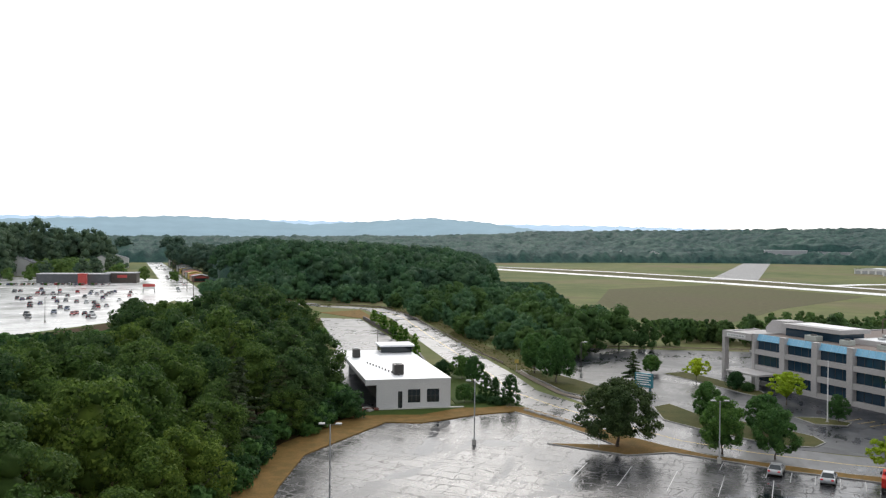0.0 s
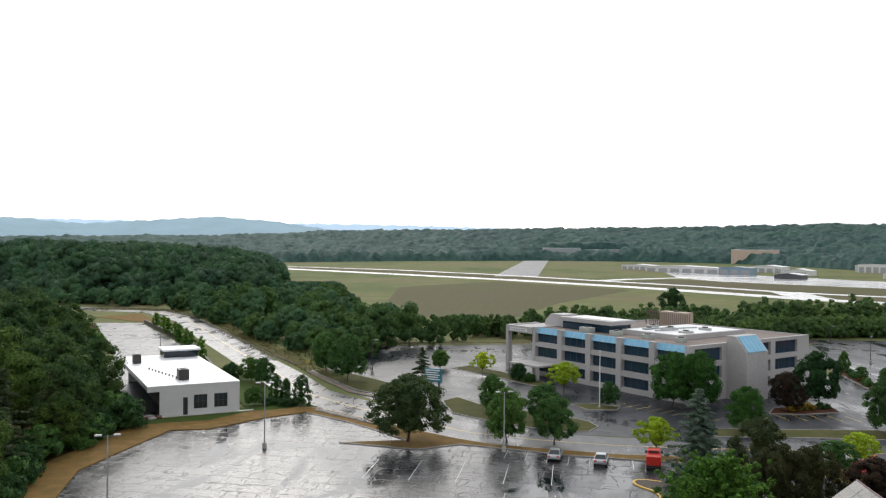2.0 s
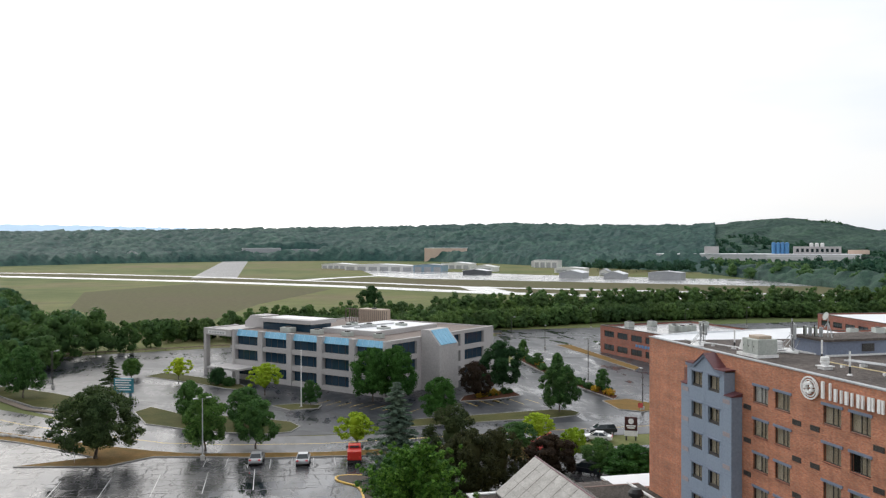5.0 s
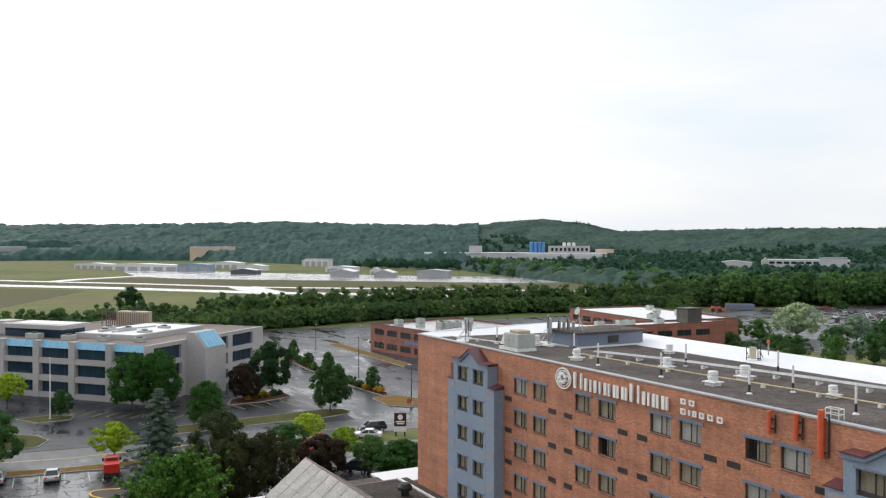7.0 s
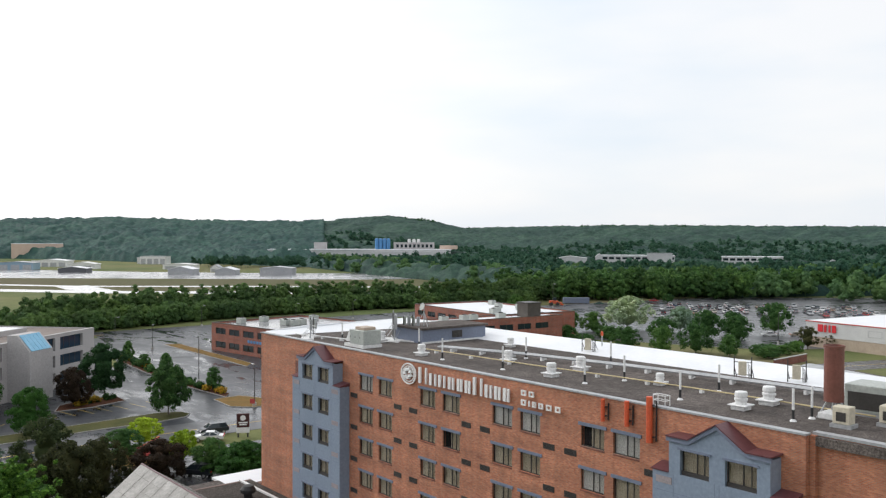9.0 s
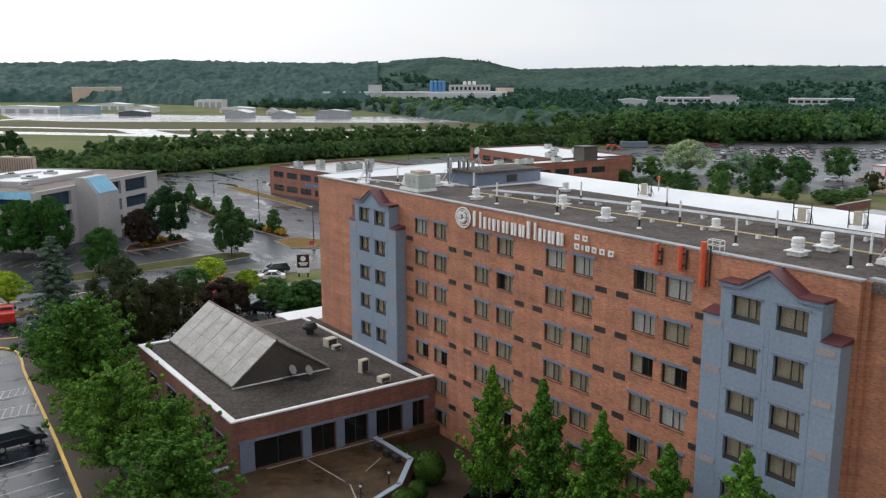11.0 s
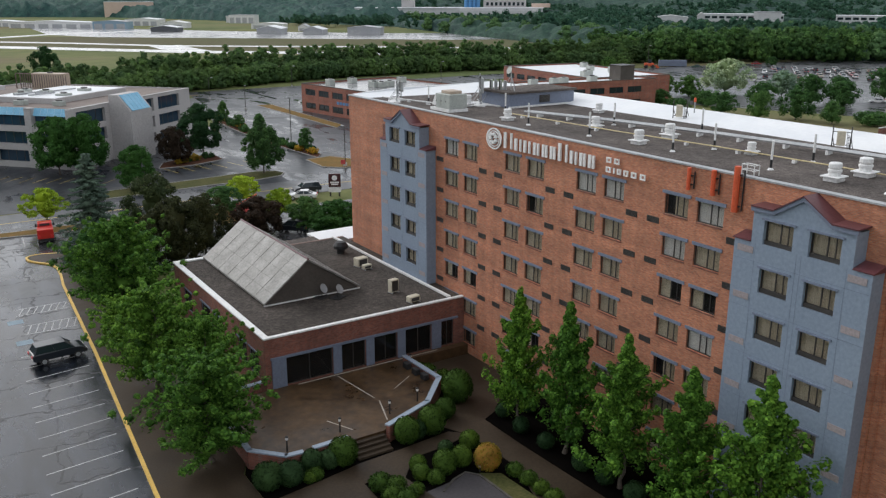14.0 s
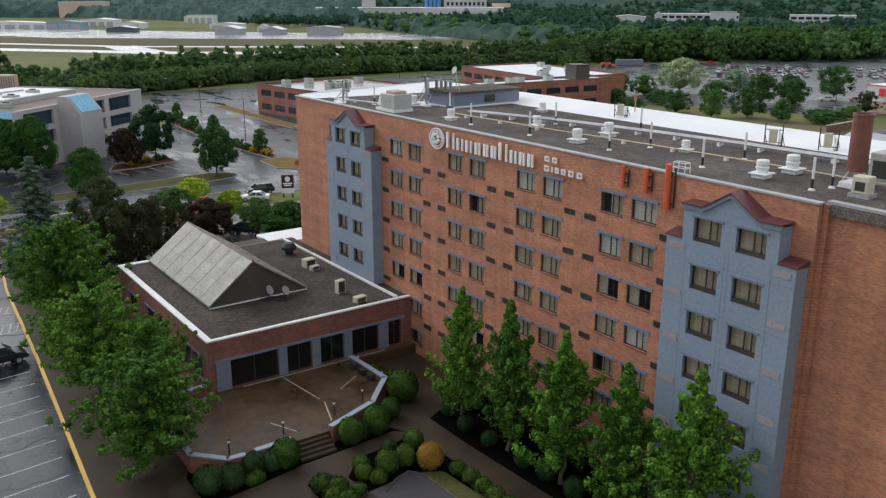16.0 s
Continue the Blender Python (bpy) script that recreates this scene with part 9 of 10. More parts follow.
shed("warehouse", 314, 1300, 66, 20.5, -14, 20, M_PEACH, M_MEMB, "peach-coloured warehouse on the wooded slope", FB, 0.0)
shed("warehouse", 358, 980, 31, 8.4, -20, 14, M_WWALL, M_SHEDG, "white hall at the edge of the woods", FB, 0.2)
# the long white factory in the trees
fac = thing("factory", pose(605, 919, 0, 0, 0, -34.5), "long low white factory with blue silos in the woods", "building")
part("wall_block", box(bmesh.new(), -118, 112, 0, 40, 0, 14.5), M_WWALL, fac)
part("roof", box(bmesh.new(), -119, 113, -1, 41, 14.5, 15.3), M_MEMB, fac)
part("loading_block", box(bmesh.new(), 10, 110, -14, -0.1, 0, 12.5), M_WWALL, fac)
part("upper_block", box(bmesh.new(), 40, 92, 12, 34, 15.3, 24), M_OFFW, fac)
for k in range(9):
    part("window", box(bmesh.new(), 43 + k * 5.4, 46 + k * 5.4, 11.8, 11.99, 17.5, 21.5), M_GLASS, fac)
part("stack_house", box(bmesh.new(), -62, -46, 14, 28, 15.3, 24), M_OFFW, fac)
for k, dx in enumerate((18, 23, 28, 33)):
    part("silo", lathe(bmesh.new(), [(2.4, 15.3), (2.4, 28), (1.2, 29.2)], 10, (dx, 20, 0)), M_BBLUE, fac, "bright blue silo")
for dx in (60, 66, 72):
    part("tank", lathe(bmesh.new(), [(2.2, 24), (2.2, 27.5), (1.0, 28.4)], 10, (dx, 22, 0)), M_WHITE, fac)
part("side_block", box(bmesh.new(), 100, 122, 14, 30, 15.3, 20), M_PEACH, fac)
# white buildings right of it
sc = shed("school", 640, 512, 66, 14, -51, 18, M_WWALL, M_MEMB, "long white low building in the trees", FB, 0.0, 0)
shed("school", 652, 496, 22, 16, -51, 10, M_WWALL, M_SHEDG, "pale block with a grey roof in the trees", FB, 0.0)
sd = shed("school", 700, 432, 52, 13.5, -57, 16, M_WWALL, M_MEMB, "white low building in the trees", FB, 0.0)
for ob_, w_, top in ((sc, 66, 12.6), (sd, 52, 12.2)):
    for k in range(int(w_ / 6)):
        part("window", box(bmesh.new(), -w_ / 2 + 1.2 + k * 6, -w_ / 2 + 5.6 + k * 6, -0.12, -0.01, top - 2.0, top), M_GLASS, ob_)
shed("house", 602, 560, 30, 13, -47, 12, M_WWALL, M_WHITE, "white building half hidden in trees", FB, 0.15)
shed("house", 625, 545, 7, 15.5, -47, 7, M_WWALL, M_WHITE, "small white tower among trees", FB, 0.2)
shed("house", 720, 368, 14, 12, -62, 10, M_WWALL, M_SHEDG, "white gabled house among trees", FB, 0.35)

# ---- brick offices behind the hotel ----
def brick_office(name, m, w, d, h, label, deck=None):
    root = thing(name, m, label, "building")
    rows_ = [(1.0, 2.6), (4.6, 6.2)]
    bays_ = [(2 + k * 6.4, 6.8 + k * 6.4) for k in range(int((w - 3) / 6.4))]
    bm = bmesh.new()
    for u0, u1, z0, z1 in wall_cells(0, w, 0, h, [(a, b, z0, z1) for a, b in bays_ for z0, z1 in rows_]):
        box(bm, u0, u1, 0, 0.3, z0, z1)
    part("front_wall", bm, M_BRICK3, root, "red brick wall with dark ribbon windows")
    sb = [(2 + k * 6.4, 6.8 + k * 6.4) for k in range(int((d - 3) / 6.4))]
    bm = bmesh.new()
    for u0, u1, z0, z1 in wall_cells(0.3, d, 0, h, [(a, b, z0, z1) for a, b in sb for z0, z1 in rows_]):
        box(bm, 0, 0.3, u0, u1, z0, z1)
    part("side_wall", bm, M_BRICK3, root)
    bm = bmesh.new()
    box(bm, w - 0.3, w, 0.3, d, 0, h)
    box(bm, 0.3, w - 0.3, d - 0.3, d, 0, h)
    part("rear_wall", bm, M_BRICK3, root)
    for a, b in bays_:
        for z0, z1 in rows_:
            wn_ = part("window", box(bmesh.new(), a, b, 0.12, 0.16, z0, z1), M_GLASS, root, "dark ribbon window")
            part("mullion", box(bmesh.new(), (a + b) / 2 - 0.05, (a + b) / 2 + 0.05, 0.05, 0.119, z0, z1), M_DARKM, wn_)
    for a, b in sb:
        for z0, z1 in rows_:
            wn_ = part("window", box(bmesh.new(), 0.12, 0.16, a, b, z0, z1), M_GLASS, root, "dark ribbon window")
            part("mullion", box(bmesh.new(), 0.05, 0.119, (a + b) / 2 - 0.05, (a + b) / 2 + 0.05, z0, z1), M_DARKM, wn_)
    part("roof", box(bmesh.new(), 0.3, w - 0.3, 0.3, d - 0.3, h - 0.6, h - 0.35), deck or M_MEMB, root, "flat roof")
    bm = bmesh.new()
    for x0, x1, y0, y1 in ((-0.06, w + 0.06, -0.06, 0.36), (-0.06, w + 0.06, d - 0.36, d + 0.06), (-0.06, 0.36, 0.36, d - 0.36), (w - 0.36, w + 0.06, 0.36, d - 0.36)):
        box(bm, x0, x1, y0, y1, h, h + 0.15)
    part("coping", bm, M_DKWALL, root)
    rg = random.Random(len(label))
    for k in range(7):
        x, y = rg.uniform(3, w - 5), rg.uniform(3, d - 5)
        u = part("roof_unit", bevel(box(bmesh.new(), x, x + 2.2, y, y + 1.8, h - 0.35, h + 1.1), 0.05), M_HVAC, root, "grey rooftop air unit")
        part("fan_cowl", lathe(bmesh.new(), [(0.6, 0), (0.62, 0.2), (0.3, 0.24)], 8, (x + 1.1, y + 0.9, h + 1.1)), M_DARKM, u)
    return root


M_BRICK3 = brick_mat("red_office_brick", (0.26, 0.075, 0.045), (0.36, 0.115, 0.07), (0.25, 0.17, 0.14))
bo = brick_office("brick_office", pose(97.2, 221.0, 0, 0, 0, -82), 38, 30, 7.4, "two-storey red brick office with ribbon windows", M_APRON)
part("entrance", box(bmesh.new(), 25.0, 31.0, -1.6, -0.1, 0, 3.0), M_DARKM, bo)
for k in range(5):
    part("sign_mark", box(bmesh.new(), 17 + k * 1.3, 17.9 + k * 1.3, -0.08, -0.01, 3.3, 4.0), M_BBLUE, bo, "plain blue sign mark")
brick_office("brick_office", pose(174.5, 233.0, 0, 0, 0, -97), 49, 28, 8.0, "long red brick office with a white roof and air units")
brick_office("brick_office", pose(140.5, 178.6, 0, 0, 0, -5), 44, 9, 8.0, "narrow red brick office wing with a white roof")
pt = thing("stair_block", pose(175.5, 179.5, 0, 0, 0, -5), "dark brown stair block at the end of the office", "building")
part("wall_block", box(bmesh.new(), -2.4, 2.4, -2.4, 2.4, 0, 11.6), M_DKWALL, pt)
part("roof", box(bmesh.new(), -2.6, 2.6, -2.6, 2.6, 11.6, 11.85), M_DARKM, pt)

# ---- the store and its lot ----
store = thing("store", pose(232.8, 126.8, 0, 0, 0, -99), "long white store with a red roof line and red sign mark", "building")
part("upper_wall", box(bmesh.new(), 0, 78, 0, 60, 3.0, 7.0), M_WWALL, store)
part("lower_wall", box(bmesh.new(), 0.1, 77.9, 0.1, 59.9, 0, 3.0), M_TANUNIT, store, "tan block lower wall")
part("red_band", box(bmesh.new(), -0.1, 78.1, -0.1, 60.1, 7.0, 7.25), M_REDP, store)
part("roof", box(bmesh.new(), 0.2, 77.8, 0.2, 59.8, 7.25, 7.3), M_MEMB, store)
part("dark_roof", box(bmesh.new(), 20, 77, 8, 58, 7.3, 7.8), M_GREYROOF, store, "dark raised roof field")
for x, w_ in ((4.0, 1.5), (6.0, 0.6), (7.4, 0.5), (8.5, 1.1)):
    part("sign_mark", box(bmesh.new(), x, x + w_, -0.3, -0.02, 4.5, 6.5), M_REDS, store, "plain red sign mark")
for x0, x1 in ((19, 23), (28, 45)):
    bm = bmesh.new()
    for a, b, c, d in ((x0, x1, 5.9, 6.0), (x0, x1, 4.3, 4.4), (x0, x0 + 0.12, 4.4, 5.9), (x1 - 0.12, x1, 4.4, 5.9)):
        box(bm, a, b, -0.06, -0.01, c, d)
    part("panel_outline", bm, M_GALV, store)
for k in range(6):
    part("roof_unit", bevel(box(bmesh.new(), 28 + k * 7, 30.5 + k * 7, 16 + (k % 3) * 9, 18.5 + (k % 3) * 9, 7.8, 9.2), 0.05), M_HVAC, store, "grey rooftop air unit")
part("wall_lamp", box(bmesh.new(), 27.0, 27.5, -0.35, -0.02, 3.6, 3.9), M_BULB, store, "lit wall lamp")
can = thing("barrel_canopy", pose(122, 61.5, 9.4, 0, 0, 70), "pale barrel-vaulted canopy roof", "canopy")
bm = bmesh.new()
prev = None
for k in range(13):
    a = math.pi * k / 12
    cur = [bm.verts.new((x, -3.2 * math.cos(a), 2.2 * math.sin(a))) for x in (-6, 6)]
    if prev:
        bm.faces.new((prev[0], prev[1], cur[1], cur[0]))
    prev = cur
me = mesh_of("vault", bm, M_GALV, True)
part("vault", me, M_GALV, can)
for x in (-6, 6):
    bm = bmesh.new()
    bm.faces.new([bm.verts.new((x, -3.2 * math.cos(math.pi * k / 12), 2.2 * math.sin(math.pi * k / 12))) for k in range(13)])
    bmesh.ops.solidify(bm, geom=list(bm.faces), thickness=0.1)
    part("end_wall", bm, M_GALV, can)
hall = thing("low_hall", pose(118, 62, 0, 0, 0, 70), "low hall with a dark flat roof", "building")
part("wall_block", box(bmesh.new(), -13, 15, -16, 9, 0, 9.0), M_BRICK2, hall)
part("roof", box(bmesh.new(), -13.2, 15.2, -16.2, 9.2, 9.0, 9.4), M_GRAVEL, hall, "dark flat roof")
wl_ = thing("boundary_wall", pose(196, 110.6, 0, 0, 0, 3), "low brick boundary wall with a pale cap", "wall")
part("wall_run", box(bmesh.new(), -8, 8, -0.2, 0.2, 0, 1.7), M_BRICK2, wl_)
part("cap", box(bmesh.new(), -8.1, 8.1, -0.28, 0.28, 1.7, 1.85), M_CONC, wl_)
gs = thing("grey_container_row", pose(297, 273, 0, 0, 0, -38), "long dark blue container beside the lot", "container")
part("body", bevel(box(bmesh.new(), -6, 6, -1.2, 1.2, 0.2, 2.8), 0.06), M_BLUEDK, gs)
for k in range(9):
    part("rib", box(bmesh.new(), -5.5 + k * 1.35, -5.3 + k * 1.35, -1.3, -1.21, 0.4, 2.6), M_BLUEDK, gs)
for dx in (-4.5, 4.5):
    part("skid", box(bmesh.new(), dx - 0.4, dx + 0.4, -1.1, 1.1, 0, 0.2), M_DARKM, gs)
ld = thing("loader", pose(282, 272, 0, 0, 0, -38), "orange wheel loader parked at the lot's edge", "vehicle")
part("body", bevel(box(bmesh.new(), -2.4, 1.6, -1.1, 1.1, 0.9, 2.2), 0.15), M_ORANGE, ld)
part("cab", bevel(box(bmesh.new(), -0.8, 0.7, -0.8, 0.8, 2.2, 3.6), 0.12), M_GLASS, ld)
part("bucket", extrude_y(bmesh.new(), [(2.6, 0.2), (3.9, 0.2), (3.9, 0.4), (3.0, 1.4), (2.6, 1.3)], -1.3, 1.3), M_ORANGE, ld)
part("arm", box(bmesh.new(), 1.5, 2.8, -0.5, 0.5, 0.9, 1.4), M_ORANGE, ld)
for x in (-1.6, 1.2):
    for y in (-1.2, 1.2):
        bm = bmesh.new()
        tube(bm, (x, y - 0.3, 0.75), (x, y + 0.3, 0.75), 0.75, 0.75, 14)
        part("wheel", bm, M_BLACK, ld)

# ---- the town to the left ----
TG = "town buildings"
shed("shop_row", -416, 443, 44, 5.9, 31, 14, M_DKDOOR, M_SHEDG, "dark flat-roofed shop row with red signs", TG, 0.0)
shed("house", -508, 572, 24, 15, 41, 16, M_WWALL, M_GREYROOF, "large house with a grey hipped roof behind the shops", TG, 0.45)
sr = shed("shop_row", -395, 463, 20, 6.4, 31, 14, M_DKWALL, M_SHEDG, "dark brown shop with a red sign", TG, 0.0)
part("shop_sign", box(bmesh.new(), -2, 4, -0.4, -0.1, 3.6, 5.4), M_REDP, sr)
shed("shop_row", -404, 438, 5, 6.4, 31, 4, M_REDP, M_REDP, "red shop front with a tall sign", TG, 0.0)
shed("house", -529, 501, 30, 17, 34, 18, M_WWALL, M_GREYROOF, "large house with a grey hipped roof", TG, 0.4)
shed("house", -573, 650, 24, 15, 37, 18, M_WWALL, M_GREYROOF, "house with a grey gabled roof", TG, 0.4)
shed("house", -706, 872, 14, 9, 37, 12, M_WWALL, M_WHITE, "white gabled house beside the street", TG, 0.4)
for y, w_, h_, d_, wall, roof, lab in ((497, 11, 5.0, 9, M_BRICK2, M_SHEDG, "low brick roadside shop with a grey roof"), (512, 9, 4.4, 8, M_PEACH, M_REDP, "small orange roadside shop with a red canopy"), (531, 10, 5.4, 9, M_YELP, M_YELP, "yellow roadside shop beside the wet street"), (553, 11, 5.0, 9, M_WWALL, M_REDP, "white roadside shop with a red roof"),
                                       (580, 12, 5.6, 10, M_PEACH, M_GREYROOF, "orange restaurant beside the wet street"), (612, 10, 5.2, 10, M_YELP, M_WHITE, "yellow roadside shop with a pale roof"), (650, 13, 6.0, 10, M_WWALL, M_GREYROOF, "small white shop beside the street"), (700, 12, 6.0, 12, M_BRICK2, M_REDP, "brick roadside shop with a red roof"), (770, 12, 7.0, 12, M_WWALL, M_WHITE, "white gabled shop beside the street")):
    sh_ = shed("shop_row", -370 - (y - 500) * 0.842 + 3 + w_ * 0.5, y + w_ * 0.3, w_, h_, 39, d_, wall, roof, lab, TG, 0.22)
    part("shop_window", box(bmesh.new(), -w_ * 0.4, w_ * 0.4, -0.2, -0.02, 0.7, 2.6), M_GLASS, sh_)
    part("shop_sign", box(bmesh.new(), -w_ * 0.3, w_ * 0.3, -0.35, -0.05, 2.9, 3.7), M_REDP if wall is not M_PEACH else M_YELP, sh_)
shed("shop_row", -300, 250, 10, 6.0, -20, 20, M_WWALL, M_MEMB, "white low building beside the lot", TG, 0.0)
for x, y, w_, h_, wall, roof, lab in ((-596, 690, 26, 13, M_WWALL, M_GREYROOF, "large white house with a grey roof"), (-545, 528, 30, 13, M_BRICK2, M_GREYROOF, "brick apartment house with a grey roof")):
    sh_ = shed("house", x, y, w_, h_, 38, 12, wall, roof, lab, TG, 0.3)
    for k in range(4):
        part("window", box(bmesh.new(), -w_ * 0.42 + k * w_ * 0.22, -w_ * 0.42 + k * w_ * 0.22 + w_ * 0.15, -0.2, -0.02, 0.8, 2.8), M_GLASS, sh_)
rng = random.Random(21)
town = []
for k in range(46):
    x, y = rng.choice(((-430 - rng.uniform(0, 140), 455 + rng.uniform(0, 90)), (-470 - rng.uniform(0, 130), 560 + rng.uniform(0, 160)), (-330 - rng.uniform(0, 30), 520 + rng.uniform(0, 60)), (-480 - rng.uniform(0, 60), 700 + rng.uniform(0, 80))))
    dist = abs((x + 250) * (790 - 330) - (y - 330) * (-640 + 250)) / 603.0
    if dist < 20:
        continue
    hh_ = rng.uniform(10, 18)
    town.append((x, y, hh_, hh_ * 0.36))
rng = random.Random(23)
side = []
for k in range(80):
    b_ = rng.uniform(-37.5, -33.5)
    r_ = float(np.interp(b_, [-37.5, -36.6, -35.6, -34], [880, 760, 690, 640])) + rng.uniform(0, 170)
    hh_ = rng.uniform(13, 19)
    side.append((r_ * math.sin(radians(b_)), r_ * math.cos(radians(b_)), hh_, hh_ * rng.uniform(0.42, 0.55), rng.uniform(2, 9)))
for k in range(26):
    b_, r_ = rng.uniform(-40.8, -36.8), rng.uniform(1150, 1290)
    hh_ = rng.uniform(17, 24)
    if -39.9 < b_ < -38.0:
        continue
    side.append((r_ * math.sin(radians(b_)), r_ * math.cos(radians(b_)), hh_, hh_ * 0.45, 10.0))
grove("woods", side, M_L_TOWN, 84, "trees beside the town street, paled for haze", 18, 18, 1.6)
near = []
for k in range(44):
    b_, r_ = rng.uniform(-45.4, -42.2), rng.uniform(680, 800)
    hh_ = rng.uniform(9, 15)
    near.append((r_ * math.sin(radians(b_)), r_ * math.cos(radians(b_)), hh_, hh_ * rng.uniform(0.4, 0.52)))
for x, y, hh_ in ((-420, 482, 9), (-434, 474, 8), (-446, 470, 9), (-404, 497, 10), (-428, 500, 13), (-398, 478, 7), (-376, 494, 8), (-462, 452, 9), (-474, 446, 10)):
    near.append((x, y, hh_, hh_ * 0.45))
grove("woods", near, M_L_BELTB, 85, "fresh green trees among the shops", 12, 20, 1.5)
for k in range(26):
    x, y = -388 - k * 2.9, 428 - k * 1.75
    solid("hedge", bevel(box(bmesh.new(), -1.4, 1.4, -0.7, 0.7, 0, 1.5), 0.35), M_L_OAK, "dark clipped hedge before the shops", "hedge", "hedges", m=pose(x - 3, y + 5, 0, 0, 0, 31)) if k % 2 == 0 else None
grove("woods", town, M_L_TOWN, 77, "trees among the town houses, paled for haze", 16, 18, 1.5)
for k in range(8):
    f = k / 7
    pl = thing("utility_pole", pose(-262 - 300 * f, 345 + 370 * f + 14, 0, 0, 0, -40), "wooden utility pole beside the street", "utility pole", "utility poles")
    bm = bmesh.new()
    tube(bm, (0, 0, 0), (0, 0, 11), 0.2, 0.14, 6)
    part("pole", bm, M_BARK, pl)
    part("cross_arm", box(bmesh.new(), -1.3, 1.3, -0.08, 0.08, 9.8, 10.0), M_BARK, pl)
ps = thing("pylon_sign", pose(-312, 388, 0, 0, 0, 34), "red and white plaza sign", "sign")
for x in (-3, 3):
    part("post", box(bmesh.new(), x - 0.2, x + 0.2, -0.2, 0.2, 0, 2.0), M_DKDOOR, ps)
part("upper_board", bevel(box(bmesh.new(), -3.2, 3.2, -0.3, 0.3, 3.4, 5.0), 0.05), M_REDP, ps)
part("lower_board", bevel(box(bmesh.new(), -3.2, 3.2, -0.3, 0.3, 2.0, 3.3), 0.05), M_WHITE, ps)


# ---- lamps, poles, signs, rails ----
def lot_lamp(h, heads, label):
    root = thing("street_lamp", None, label, "lamp post", "lamp posts")
    part("base", lathe(bmesh.new(), [(0.32, 0), (0.32, 0.75), (0.26, 0.8)], 10), M_CONC, root, "pale concrete footing")
    bm = bmesh.new()
    tube(bm, (0, 0, 0.75), (0, 0, h), 0.1, 0.07, 8)
    part("pole", bm, M_GALV if heads == 2 else M_DARKM, root)
    for k in range(heads):
        s = 1 if k == 0 else -1
        bm = bmesh.new()
        tube(bm, (0, 0, h - 0.1), (s * 0.7, 0, h), 0.04, 0.04, 5)
        part("arm", bm, M_DARKM, root)
        part("lamp_head", bevel(box(bmesh.new(), min(s * 0.6, s * 1.3), max(s * 0.6, s * 1.3), -0.22, 0.22, h - 0.02, h + 0.16), 0.04), M_GALV, root)
    return root


L2 = Stock(lambda: lot_lamp(9.0, 2, "twin-headed grey lamp post in the wet lot"))
L1 = Stock(lambda: lot_lamp(7.5, 1, "dark single-headed lamp post"))
for x, y, h in ((-39.2, 121.9, 9.5), (-44.7, 86.2, 9.6), (-4.5, 124.6, 8.6)):
    L2.place(put_at(x, y, 0, 20, 1.0, h / 9.0))
for x, y, h, rz in ((-37.0, 193.2, 7.8, 10), (72.3, 170.6, 9.8, 120), (70.9, 142.5, 7.4, 80), (85.1, 262.6, 6.3, 0), (84.9, 231.4, 6.5, 60), (-38.8, 201.0, 6.8, 0), (-92.5, 204.8, 6.9, 200), (270, 261.5, 10.3, 0), (-1.5, 255, 6.8, 0), (40, 258, 6.8, 0), (120, 281, 7, 0), (150, 270, 7, 0), (175, 272, 7, 0), (-290, 300, 9, 0), (-235, 237, 9, 0), (229, 133, 9, 0), (35.5, 149, 5.5, 0)):
    L1.place(put_at(x, y, 0, rz, 1.0, h / 7.5))

flag = thing("flagpole", pose(11.6, 160.2, 0.1), "bare white flagpole on a round island", "flagpole")
part("pole", lathe(bmesh.new(), [(0.11, 0), (0.1, 5), (0.06, 10.2)], 8), M_WHITE, flag)
part("ball", lathe(bmesh.new(), [(0.03, 10.2), (0.12, 10.3), (0.12, 10.4), (0.03, 10.5)], 8), M_WHITE, flag)
part("collar", lathe(bmesh.new(), [(0.3, 0), (0.25, 0.12), (0.12, 0.15)], 8), M_CONC, flag)

teal = thing("directory_sign", pose(-21.1, 176.8, 0, 0, 0, -20), "teal directory sign board with pale rows of bars", "sign")
for x in (-1.35, 1.35):
    part("post", box(bmesh.new(), x - 0.2, x + 0.2, -0.2, 0.2, 0, 4.1), M_TEALD, teal)
part("board", bevel(box(bmesh.new(), -1.9, 1.9, -0.28, 0.28, 1.3, 4.1), 0.03), M_TEAL, teal)
for k in range(5):
    part("text_bar", box(bmesh.new(), -1.6, 1.6 - 0.4 * (k % 2), -0.3, -0.281, 3.6 - k * 0.45, 3.8 - k * 0.45 + 0.05 * (k == 0)), M_SIGN, teal)

rs = thing("hotel_sign", pose(58.6, 121.6, 0, 0, 0, -28), "dark maroon hotel pylon sign with a round white emblem", "sign")
part("base", box(bmesh.new(), -0.95, 0.95, -0.25, 0.25, 0.7, 1.5), M_WHITE, rs)
for x in (-0.7, 0.7):
    part("post", box(bmesh.new(), x - 0.12, x + 0.12, -0.12, 0.12, 0, 0.9), M_DARKM, rs)
part("board", bevel(box(bmesh.new(), -0.95, 0.95, -0.22, 0.22, 1.5, 3.6), 0.06), M_MAROOND, rs)
bm = bmesh.new()
tube(bm, (0, -0.25, 2.95), (0, -0.222, 2.95), 0.42, 0.42, 18)
part("emblem", bm, M_SIGN, rs)
for k in range(2):
    part("text_bar", box(bmesh.new(), -0.7 + 0.15 * k, 0.7 - 0.15 * k, -0.25, -0.221, 2.15 - k * 0.3, 2.36 - k * 0.3), M_SIGN, rs)


